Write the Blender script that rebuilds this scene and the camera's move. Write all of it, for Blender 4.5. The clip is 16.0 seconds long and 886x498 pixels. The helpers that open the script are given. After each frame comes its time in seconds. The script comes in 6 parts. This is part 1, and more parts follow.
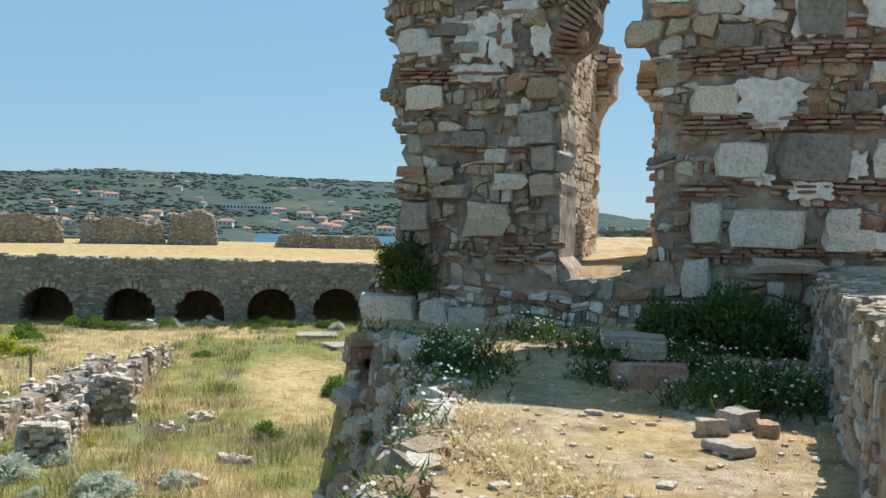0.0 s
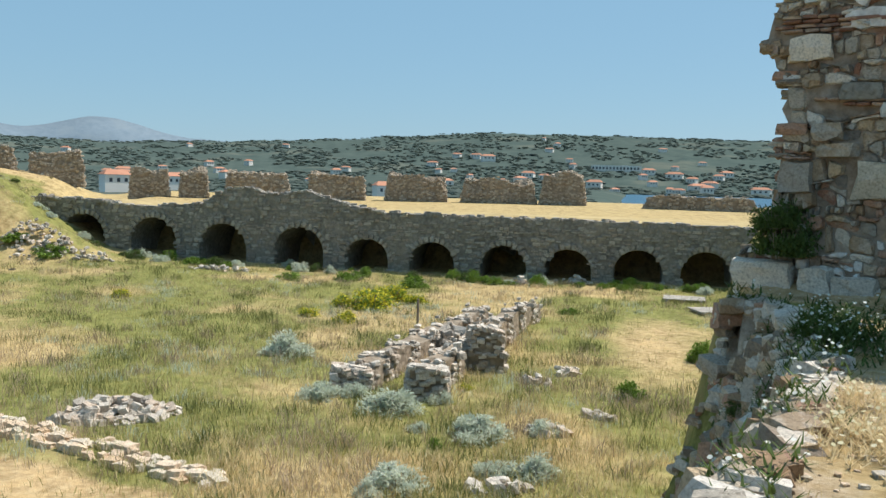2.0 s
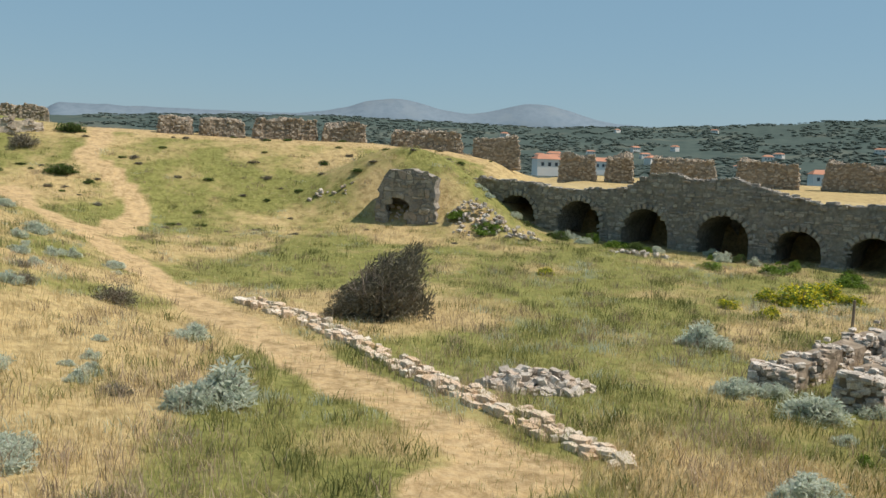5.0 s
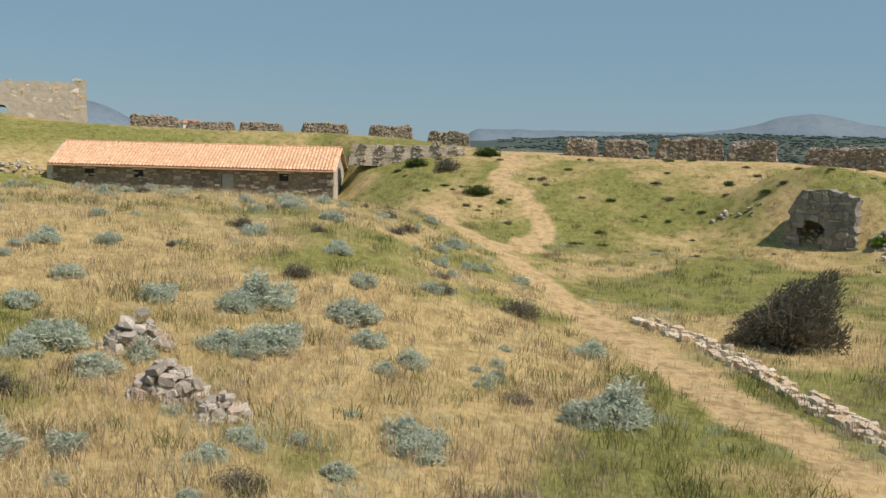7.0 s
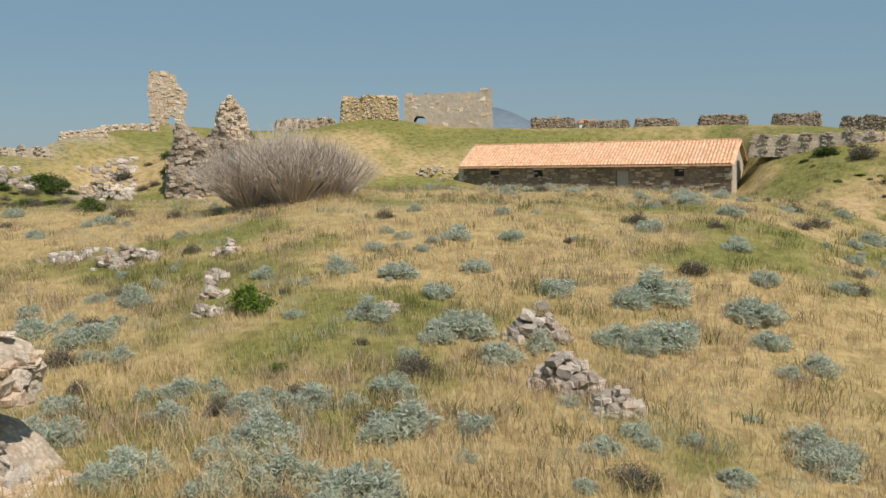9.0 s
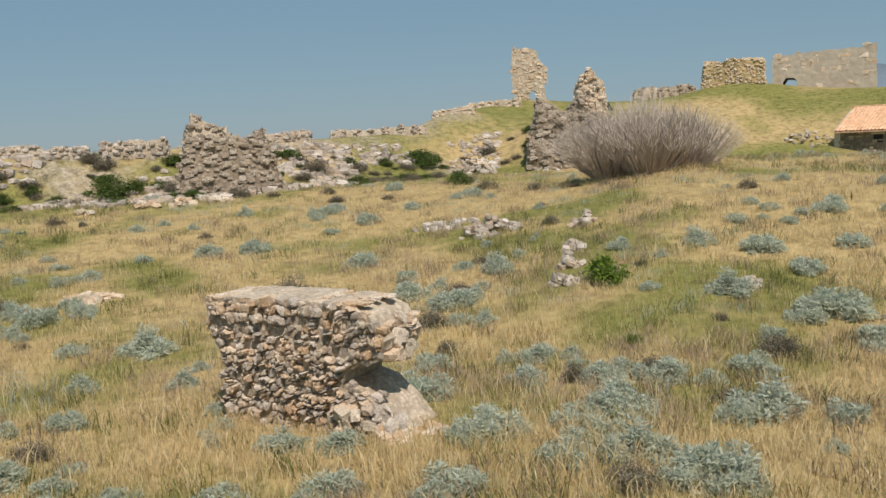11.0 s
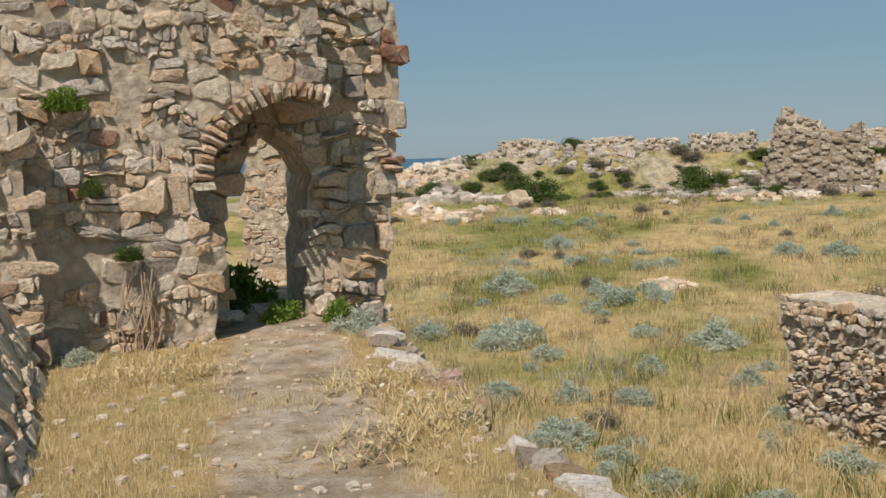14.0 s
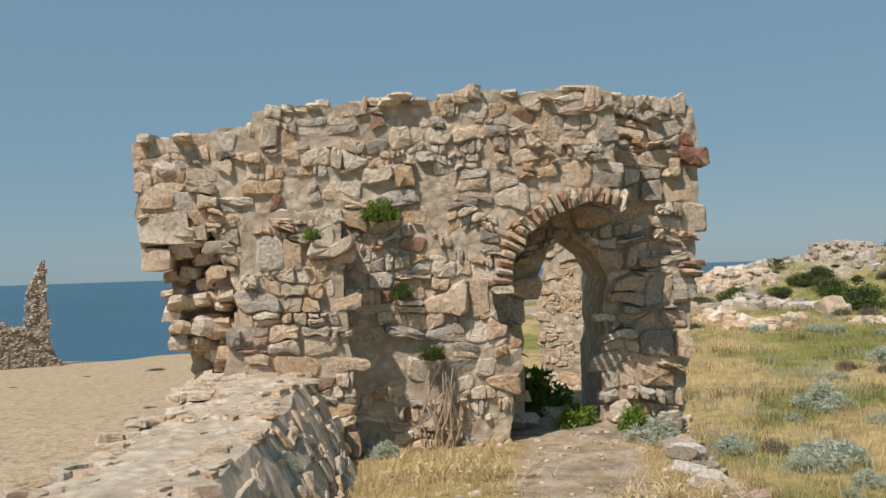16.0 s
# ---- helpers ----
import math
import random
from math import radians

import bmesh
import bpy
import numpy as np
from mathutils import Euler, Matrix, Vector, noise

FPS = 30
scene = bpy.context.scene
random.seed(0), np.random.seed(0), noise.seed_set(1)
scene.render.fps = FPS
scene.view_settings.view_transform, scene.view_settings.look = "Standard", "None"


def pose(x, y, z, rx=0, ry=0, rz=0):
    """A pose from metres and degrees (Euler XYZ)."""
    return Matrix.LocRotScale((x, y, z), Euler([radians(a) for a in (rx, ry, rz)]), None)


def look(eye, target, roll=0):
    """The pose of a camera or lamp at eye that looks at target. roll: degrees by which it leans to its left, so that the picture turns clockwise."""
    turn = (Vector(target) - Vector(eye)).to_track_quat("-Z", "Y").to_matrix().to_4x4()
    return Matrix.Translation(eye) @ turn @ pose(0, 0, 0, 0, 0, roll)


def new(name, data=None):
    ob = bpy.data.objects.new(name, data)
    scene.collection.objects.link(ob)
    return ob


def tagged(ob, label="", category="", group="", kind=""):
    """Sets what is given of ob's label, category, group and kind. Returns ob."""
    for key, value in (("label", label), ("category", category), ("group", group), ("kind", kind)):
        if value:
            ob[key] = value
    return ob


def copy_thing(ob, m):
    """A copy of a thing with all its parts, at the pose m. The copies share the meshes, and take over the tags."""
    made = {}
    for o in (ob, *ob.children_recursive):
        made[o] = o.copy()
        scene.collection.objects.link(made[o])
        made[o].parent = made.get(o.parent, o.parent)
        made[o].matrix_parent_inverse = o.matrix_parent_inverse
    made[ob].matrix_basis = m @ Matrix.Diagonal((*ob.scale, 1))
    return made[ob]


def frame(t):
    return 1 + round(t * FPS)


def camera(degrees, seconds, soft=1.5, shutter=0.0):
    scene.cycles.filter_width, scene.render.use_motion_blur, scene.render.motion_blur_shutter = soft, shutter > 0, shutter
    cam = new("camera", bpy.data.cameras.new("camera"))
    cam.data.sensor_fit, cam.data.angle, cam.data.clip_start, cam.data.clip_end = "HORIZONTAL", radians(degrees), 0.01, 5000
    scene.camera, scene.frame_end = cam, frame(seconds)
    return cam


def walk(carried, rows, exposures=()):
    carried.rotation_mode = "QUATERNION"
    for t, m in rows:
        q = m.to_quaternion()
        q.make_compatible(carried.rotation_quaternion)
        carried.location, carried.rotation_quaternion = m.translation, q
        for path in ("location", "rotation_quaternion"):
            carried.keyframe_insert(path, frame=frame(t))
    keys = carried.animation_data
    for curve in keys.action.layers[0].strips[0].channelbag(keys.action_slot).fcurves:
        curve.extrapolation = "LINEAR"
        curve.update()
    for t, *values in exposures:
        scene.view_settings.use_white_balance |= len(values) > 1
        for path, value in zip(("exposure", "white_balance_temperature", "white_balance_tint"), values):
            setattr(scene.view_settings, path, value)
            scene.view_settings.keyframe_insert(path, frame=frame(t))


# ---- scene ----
EYE = 1.7
cam = camera(52.78, 16.0)
# seconds, heading (counter-clockwise from +y), tilt, lean
TURN = [
    (0.0, -0.00, -1.34, 1.40),
    (0.5, 5.69, -2.47, 1.53),
    (1.0, 11.97, -3.40, 1.29),
    (1.5, 17.56, -3.94, 1.27),
    (2.0, 23.19, -4.43, 1.55),
    (2.5, 28.03, -4.73, 1.92),
    (3.0, 32.83, -5.09, 2.17),
    (5.5, 55.37, -6.18, 2.11),
    (6.0, 61.95, -5.98, 1.91),
    (6.5, 68.39, -5.83, 1.69),
    (7.0, 75.18, -5.73, 1.50),
    (7.5, 81.53, -5.74, 0.88),
    (8.0, 88.07, -5.84, 0.30),
    (8.5, 94.07, -5.94, -0.36),
    (9.0, 100.24, -6.04, -1.11),
    (11.5, 128.81, -7.12, -3.00),
    (12.0, 134.71, -7.06, -2.69),
    (12.5, 140.27, -7.09, -2.45),
    (13.0, 146.63, -7.04, -2.25),
    (13.5, 152.52, -6.76, -1.96),
    (14.0, 159.05, -5.96, -1.73),
    (14.5, 165.18, -4.36, -1.81),
    (15.0, 171.25, -2.25, -1.79),
    (15.5, 175.24, -0.29, -1.78),
    (16.0, 177.62, 1.29, -1.87),
]
walk(cam, [(t, pose(0, 0, EYE, 90 + tilt, 0, head) @ pose(0, 0, 0, 0, 0, lean)) for t, head, tilt, lean in TURN],
     exposures=[(0.0, 0.5, 6350, 11), (3.0, 0.33, 6600, 12), (6.0, -0.02, 6900, 15), (9.0, -0.16, 6950, 16), (13.0, -0.2, 6950, 16), (16.0, -0.14, 6900, 15)])

# ---- light ----
SUN_HEAD, SUN_HIGH = -40.0, 55.0
world = bpy.data.worlds.new("sky")
scene.world = world
world.use_nodes = True
wn = world.node_tree.nodes
sky = wn.new("ShaderNodeTexSky")
sky.sky_type, sky.sun_disc = "NISHITA", False
sky.sun_elevation, sky.sun_rotation = radians(SUN_HIGH), radians(-SUN_HEAD)
sky.air_density, sky.dust_density, sky.ozone_density = 1.0, 0.25, 1.6
wn["Background"].inputs[1].default_value = 0.103
haze = wn.new("ShaderNodeMix")  # thin summer haze evens the sky out
haze.data_type = "RGBA"
haze.inputs[0].default_value = 0.78
haze.inputs[7].default_value = (1.72, 3.35, 4.6, 1)
world.node_tree.links.new(sky.outputs[0], haze.inputs[6])
world.node_tree.links.new(haze.outputs[2], wn["Background"].inputs[0])
sun = new("sun", bpy.data.lights.new("sun", "SUN"))
sun.data.energy, sun.data.angle, sun.data.color = 4.6, radians(0.5), (1.0, 0.95, 0.87)
sh, se = radians(SUN_HEAD), radians(SUN_HIGH)
sun.matrix_world = look((-math.sin(sh) * math.cos(se) * 50, math.cos(sh) * math.cos(se) * 50, math.sin(se) * 50), (0, 0, 0))


# ---- materials ----
def material(name, rough=0.9, spec=0.2):
    m = bpy.data.materials.new(name)
    m.use_nodes = True
    b = m.node_tree.nodes["Principled BSDF"]
    b.inputs["Roughness"].default_value = rough
    b.inputs["Specular IOR Level"].default_value = spec
    return m, m.node_tree.nodes, m.node_tree.links, b


def ramp_node(nodes, stops, mode="LINEAR"):
    r = nodes.new("ShaderNodeValToRGB")
    r.color_ramp.interpolation = mode
    el = r.color_ramp.elements
    while len(el) < len(stops):
        el.new(0.5)
    for e, (p, c) in zip(el, stops):
        e.position, e.color = p, (*c, 1)
    return r


def noise_node(nodes, links, coord, scale, detail=6, rough=0.6):
    n = nodes.new("ShaderNodeTexNoise")
    n.inputs["Scale"].default_value, n.inputs["Detail"].default_value, n.inputs["Roughness"].default_value = scale, detail, rough
    links.new(coord, n.inputs["Vector"])
    return n


def mix_node(nodes, links, fac, a, b, mode="MIX"):
    m = nodes.new("ShaderNodeMix")
    m.data_type, m.blend_type = "RGBA", mode
    for sock, v in ((m.inputs[0], fac), (m.inputs[6], a), (m.inputs[7], b)):
        if isinstance(v, (int, float)):
            sock.default_value = v
        elif isinstance(v, tuple):
            sock.default_value = (*v, 1)
        else:
            links.new(v, sock)
    return m.outputs[2]


def math_node(nodes, links, op, a, b=0.0):
    m = nodes.new("ShaderNodeMath")
    m.operation = op
    for sock, v in ((m.inputs[0], a), (m.inputs[1], b)):
        if isinstance(v, (int, float)):
            sock.default_value = v
        else:
            links.new(v, sock)
    return m.outputs[0]


def bump_into(nodes, links, height, shader, strength, distance):
    b = nodes.new("ShaderNodeBump")
    b.inputs["Strength"].default_value, b.inputs["Distance"].default_value = strength, distance
    links.new(height, b.inputs["Height"])
    links.new(b.outputs[0], shader.inputs["Normal"])


def stone_material(name, colours, blotch, scale=9.0, bumpy=0.02):
    """Stones whose colour differs piece by piece, with blotches of another colour."""
    m, n, l, b = material(name, 0.92, 0.15)
    geo = n.new("ShaderNodeNewGeometry")
    info = n.new("ShaderNodeObjectInfo")
    pick = math_node(n, l, "FRACT", math_node(n, l, "ADD", info.outputs["Random"], geo.outputs["Random Per Island"]))
    r = ramp_node(n, [(i / len(colours), c) for i, c in enumerate(colours)], "CONSTANT")
    l.new(pick, r.inputs[0])
    big = noise_node(n, l, geo.outputs["Position"], scale * 0.35, 3)
    fine = noise_node(n, l, geo.outputs["Position"], scale * 3, 8, 0.7)
    spot = ramp_node(n, [(0.52, (0, 0, 0)), (0.66, (1, 1, 1))])
    l.new(big.outputs[0], spot.inputs[0])
    c = mix_node(n, l, math_node(n, l, "MULTIPLY", spot.outputs[0], 0.55), r.outputs[0], blotch)
    shade = ramp_node(n, [(0.3, (0.4, 0.37, 0.33)), (0.47, (0.92, 0.9, 0.88)), (0.7, (1.3, 1.27, 1.22))])
    l.new(fine.outputs[0], shade.inputs[0])
    c = mix_node(n, l, 0.85, c, shade.outputs[0], "MULTIPLY")
    l.new(c, b.inputs["Base Color"])
    bump_into(n, l, math_node(n, l, "ADD", fine.outputs[0], big.outputs[0]), b, 1.0, bumpy * 1.6)
    return m


def earth_material(name, dark, light, scale=6.0, bumpy=0.03, pebble=True):
    """Mortar, rubble core, soil: two tones broken up at several sizes."""
    m, n, l, b = material(name, 0.95, 0.1)
    geo = n.new("ShaderNodeNewGeometry")
    a = noise_node(n, l, geo.outputs["Position"], scale, 10, 0.72)
    big = noise_node(n, l, geo.outputs["Position"], scale * 0.18, 4)
    s = math_node(n, l, "ADD", math_node(n, l, "MULTIPLY", a.outputs[0], 0.6), math_node(n, l, "MULTIPLY", big.outputs[0], 0.4))
    r = ramp_node(n, [(0.36, dark), (0.62, light)])
    l.new(s, r.inputs[0])
    out = r.outputs[0]
    v = n.new("ShaderNodeTexVoronoi")
    v.inputs["Scale"].default_value = scale * 1.3
    l.new(geo.outputs["Position"], v.inputs["Vector"])
    if pebble:
        edge = ramp_node(n, [(0.0, (1.2, 1.2, 1.2)), (0.55, (0.6, 0.58, 0.55))])
        l.new(v.outputs["Distance"], edge.inputs[0])
        out = mix_node(n, l, 0.6, out, edge.outputs[0], "MULTIPLY")
    l.new(out, b.inputs["Base Color"])
    h = math_node(n, l, "SUBTRACT", a.outputs[0], math_node(n, l, "MULTIPLY", v.outputs["Distance"], 0.7))
    bump_into(n, l, h, b, 1.0, bumpy)
    return m


def plain_material(name, c, rough=0.8, vary=0.25, scale=8.0, bumpy=0.004, spec=0.25):
    m, n, l, b = material(name, rough, spec)
    geo = n.new("ShaderNodeNewGeometry")
    a = noise_node(n, l, geo.outputs["Position"], scale, 8, 0.65)
    r = ramp_node(n, [(0.3, tuple(v * (1 - vary) for v in c)), (0.7, tuple(min(1, v * (1 + vary)) for v in c))])
    l.new(a.outputs[0], r.inputs[0])
    l.new(r.outputs[0], b.inputs["Base Color"])
    bump_into(n, l, a.outputs[0], b, 0.6, bumpy)
    return m


def leaf_material(name, colours, rough=0.75, glow=0.25):
    """Leaves and blades: a colour for each, drifting over the ground."""
    m, n, l, b = material(name, rough, 0.15)
    geo = n.new("ShaderNodeNewGeometry")
    info = n.new("ShaderNodeObjectInfo")
    big = noise_node(n, l, geo.outputs["Position"], 0.35, 4)
    f = math_node(n, l, "ADD", math_node(n, l, "MULTIPLY", geo.outputs["Random Per Island"], 0.55),
                  math_node(n, l, "ADD", math_node(n, l, "MULTIPLY", info.outputs["Random"], 0.2), math_node(n, l, "MULTIPLY", big.outputs[0], 0.25)))
    r = ramp_node(n, [(i / max(1, len(colours) - 1), c) for i, c in enumerate(colours)])
    l.new(f, r.inputs[0])
    l.new(r.outputs[0], b.inputs["Base Color"])
    t = n.new("ShaderNodeBsdfTranslucent")
    l.new(r.outputs[0], t.inputs[0])
    mx = n.new("ShaderNodeMixShader")
    mx.inputs[0].default_value = glow
    l.new(b.outputs[0], mx.inputs[1])
    l.new(t.outputs[0], mx.inputs[2])
    l.new(mx.outputs[0], n["Material Output"].inputs[0])
    return m


def ground_material():
    """Soil, straw and green by the sheet's own attributes, broken up by noise."""
    m, n, l, b = material("ground_cover", 0.95, 0.1)
    geo = n.new("ShaderNodeNewGeometry")
    att = n.new("ShaderNodeVertexColor")
    att.layer_name = "cover"
    sep = n.new("ShaderNodeSeparateColor")
    l.new(att.outputs[0], sep.inputs[0])
    fine = noise_node(n, l, geo.outputs["Position"], 5.0, 12, 0.75)
    mid = noise_node(n, l, geo.outputs["Position"], 0.9, 6, 0.65)
    wob = math_node(n, l, "ADD", math_node(n, l, "MULTIPLY", math_node(n, l, "SUBTRACT", fine.outputs[0], 0.5), 0.9),
                    math_node(n, l, "MULTIPLY", math_node(n, l, "SUBTRACT", mid.outputs[0], 0.5), 1.1))
    straw = ramp_node(n, [(0.3, (0.29, 0.20, 0.09)), (0.5, (0.45, 0.34, 0.165)), (0.7, (0.57, 0.45, 0.24))])
    l.new(fine.outputs[0], straw.inputs[0])
    green = ramp_node(n, [(0.3, (0.10, 0.11, 0.03)), (0.5, (0.21, 0.21, 0.065)), (0.7, (0.34, 0.31, 0.12))])
    l.new(fine.outputs[0], green.inputs[0])
    soil = ramp_node(n, [(0.3, (0.33, 0.225, 0.11)), (0.5, (0.49, 0.35, 0.185)), (0.7, (0.58, 0.45, 0.27))])
    l.new(fine.outputs[0], soil.inputs[0])
    stony = ramp_node(n, [(0.3, (0.20, 0.16, 0.12)), (0.5, (0.43, 0.36, 0.29)), (0.7, (0.60, 0.52, 0.43))])
    l.new(fine.outputs[0], stony.inputs[0])

    def edge(chan, sharp):
        v = math_node(n, l, "ADD", sep.outputs[chan], math_node(n, l, "MULTIPLY", wob, sharp))
        r = ramp_node(n, [(0.3, (0, 0, 0)), (0.7, (1, 1, 1))])
        l.new(v, r.inputs[0])
        return r.outputs[0]

    c = mix_node(n, l, edge(1, 0.8), straw.outputs[0], green.outputs[0])
    c = mix_node(n, l, edge(0, 0.45), c, soil.outputs[0])
    c = mix_node(n, l, edge(2, 0.7), c, stony.outputs[0])
    mot = noise_node(n, l, geo.outputs["Position"], 1.7, 5, 0.7)
    worn = ramp_node(n, [(0.34, (0.52, 0.50, 0.44)), (0.52, (1.0, 1.0, 1.0)), (0.7, (1.16, 1.12, 1.05))])
    l.new(mot.outputs[0], worn.inputs[0])
    c = mix_node(n, l, 0.85, c, worn.outputs[0], "MULTIPLY")
    l.new(c, b.inputs["Base Color"])
    bump_into(n, l, fine.outputs[0], b, 1.0, 0.05)
    return m


M_GROUND = ground_material()
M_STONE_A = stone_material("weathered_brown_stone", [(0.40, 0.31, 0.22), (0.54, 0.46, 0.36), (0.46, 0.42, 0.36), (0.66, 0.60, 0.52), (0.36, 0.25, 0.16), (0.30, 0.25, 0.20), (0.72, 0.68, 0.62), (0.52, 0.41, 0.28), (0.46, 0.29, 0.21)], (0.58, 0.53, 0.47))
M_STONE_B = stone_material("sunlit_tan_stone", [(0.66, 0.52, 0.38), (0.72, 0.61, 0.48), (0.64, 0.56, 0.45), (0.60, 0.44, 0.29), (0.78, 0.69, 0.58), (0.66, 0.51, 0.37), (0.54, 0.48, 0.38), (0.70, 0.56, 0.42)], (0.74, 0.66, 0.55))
M_STONE_PALE = stone_material("pale_rubble_stone", [(0.50, 0.45, 0.39), (0.60, 0.55, 0.48), (0.44, 0.39, 0.33), (0.66, 0.60, 0.53), (0.54, 0.44, 0.35), (0.40, 0.36, 0.31)], (0.34, 0.30, 0.26))
M_STONE_GREY = stone_material("grey_lichened_stone", [(0.34, 0.32, 0.28), (0.42, 0.39, 0.34), (0.29, 0.27, 0.245), (0.47, 0.43, 0.37), (0.38, 0.33, 0.28)], (0.22, 0.21, 0.19), 4.0, 0.05)
M_STONE_FAR = stone_material("distant_brown_stone", [(0.42, 0.36, 0.29), (0.48, 0.42, 0.34), (0.39, 0.335, 0.275), (0.52, 0.46, 0.38), (0.44, 0.365, 0.28)], (0.34, 0.30, 0.25), 4.0, 0.05)
M_BRICK = stone_material("old_red_brick", [(0.31, 0.17, 0.12), (0.36, 0.22, 0.16), (0.27, 0.15, 0.11), (0.40, 0.28, 0.21)], (0.45, 0.39, 0.33), 12.0, 0.01)
M_BRICK_PALE = stone_material("weathered_pale_brick", [(0.46, 0.30, 0.21), (0.50, 0.38, 0.28), (0.42, 0.27, 0.19), (0.52, 0.42, 0.32)], (0.50, 0.42, 0.34), 12.0, 0.01)
M_PLASTER = earth_material("white_lime_plaster", (0.50, 0.46, 0.42), (0.90, 0.88, 0.85), 9.0, 0.03, False)
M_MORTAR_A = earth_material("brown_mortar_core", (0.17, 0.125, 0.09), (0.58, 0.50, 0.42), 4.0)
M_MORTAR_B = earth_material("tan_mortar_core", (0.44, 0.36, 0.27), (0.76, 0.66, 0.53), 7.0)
M_MORTAR_GREY = earth_material("grey_wall_core", (0.18, 0.17, 0.15), (0.42, 0.385, 0.33), 3.0, 0.08)
M_MORTAR_FAR = earth_material("brown_rubble_core", (0.22, 0.175, 0.13), (0.44, 0.365, 0.28), 3.0, 0.08)
M_BLOCK = stone_material("pale_squared_block", [(0.66, 0.62, 0.55), (0.72, 0.68, 0.61), (0.60, 0.55, 0.48)], (0.46, 0.41, 0.35), 8.0, 0.02)


# ---- building helpers ----
def mesh_of(name, verts, faces, mat, smooth=False):
    me = bpy.data.meshes.new(name)
    me.from_pydata([tuple(v) for v in verts], [], [tuple(f) for f in faces])
    me.materials.append(mat)
    if smooth:
        me.polygons.foreach_set("use_smooth", [True] * len(me.polygons))
    me.update()
    return me


def part(name, mesh, parent, label="", m=None):
    """One mesh (or a bmesh with its material) as a part under a thing."""
    ob = new(name, mesh)
    ob.parent = parent
    if m is not None:
        ob.matrix_basis = m
    if label:
        ob["label"] = label
    return ob


def bm_mesh(name, bm, mat, smooth=False):
    me = bpy.data.meshes.new(name)
    bm.to_mesh(me)
    bm.free()
    me.materials.append(mat)
    if smooth:
        me.polygons.foreach_set("use_smooth", [True] * len(me.polygons))
    return me


def thing(name, m, label, category, group="", kind=""):
    ob = new(name)
    ob.empty_display_size = 0.2
    ob.matrix_basis = m
    return tagged(ob, label, category, group, kind)


def step(a, b, v):
    t = min(1.0, max(0.0, (v - a) / (b - a)))
    return t * t * (3 - 2 * t)


def heading(x, y):
    a = math.degrees(math.atan2(-x, y))
    return a + 360 if a < -100 else a


def polar(head, dist, z=0.0):
    h = radians(head)
    return Vector((-math.sin(h) * dist, math.cos(h) * dist, z))


def stone_shape(seed, round_=0.3, rough=0.07):
    """A squared, worn stone about one unit across: 24 quads."""
    r = random.Random(seed)
    bm = bmesh.new()
    bmesh.ops.create_cube(bm, size=1.0)
    bmesh.ops.subdivide_edges(bm, edges=bm.edges[:], cuts=1, use_grid_fill=True)
    off = Vector((r.random() * 50, r.random() * 50, r.random() * 50))
    for v in bm.verts:
        s = v.co.normalized() * 0.56
        v.co = v.co.lerp(s, round_) + Vector(noise.noise_vector(v.co * 1.7 + off)) * rough * 1.6
        v.co += Vector((r.uniform(-1, 1), r.uniform(-1, 1), r.uniform(-1, 1))) * rough * 0.5
    bm.normal_update()
    vs = np.array([v.co[:] for v in bm.verts])
    fs = [[v.index for v in f.verts] for f in bm.faces]
    bm.free()
    return vs, fs


SHAPES = [stone_shape(i, 0.24 + 0.05 * (i % 6), 0.07 + 0.015 * (i % 4)) for i in range(18)]
STONE_MESHES = {}


def stone_mesh(i, mat):
    key = (i, mat.name)
    if key not in STONE_MESHES:
        STONE_MESHES[key] = mesh_of("stone", *SHAPES[i], mat)
    return STONE_MESHES[key]


def stones_joined(name, places, mat, parent, label=""):
    """Many stones in one mesh: places are (centre, size, Euler)."""
    vs, fs, at = [], [], 0
    for c, s, e in places:
        v, f = SHAPES[random.randrange(len(SHAPES))]
        rot = np.array(Euler(e).to_matrix())
        vs.append((v * np.array(s)) @ rot.T + np.array(c))
        fs.extend([[i + at for i in q] for q in f])
        at += len(v)
    if not vs:
        return None
    ob = part(name, mesh_of(name, np.concatenate(vs), fs, mat), parent, label)
    ob["kind"] = "stuff"
    return ob


def stones_single(name, places, mat, parent):
    for c, s, e in places:
        ob = new(name, stone_mesh(random.randrange(len(SHAPES)), mat))
        ob.parent = parent
        ob.matrix_basis = Matrix.LocRotScale(c, Euler(e), s)


def courses(length, height, rng, low, high, narrow, wide):
    """Rough courses of stones over a rectangle: centre, width, height."""
    z = 0.0
    while z < height:
        h = rng.uniform(low, high)
        x = rng.uniform(-0.3, 0)
        while x < length:
            w = rng.uniform(narrow, wide) * (0.7 + 0.6 * h / high)
            if h > 0.5 * high and rng.random() < 0.4:
                k = rng.uniform(0.35, 0.65)
                yield x + w / 2, z + h * k / 2, w, h * k
                yield x + w / 2, z + h * (1 + k) / 2, w, h * (1 - k)
            else:
                yield x + w / 2, z + h / 2 + rng.uniform(-0.03, 0.03), w, h
            x += w
        z += h


def ragged(points, cell, rough, rng, keep=lambda x, z: False):
    """A closed outline cut into short pieces and roughened."""
    out = []
    for (x0, z0), (x1, z1) in zip(points, points[1:] + points[:1]):
        n = max(1, int(math.hypot(x1 - x0, z1 - z0) / cell))
        for i in range(n):
            t = i / n
            x, z = x0 + (x1 - x0) * t, z0 + (z1 - z0) * t
            if not keep(x, z):
                x, z = x + rng.uniform(-rough, rough), z + rng.uniform(-rough, rough)
            out.append((x, z))
    return out


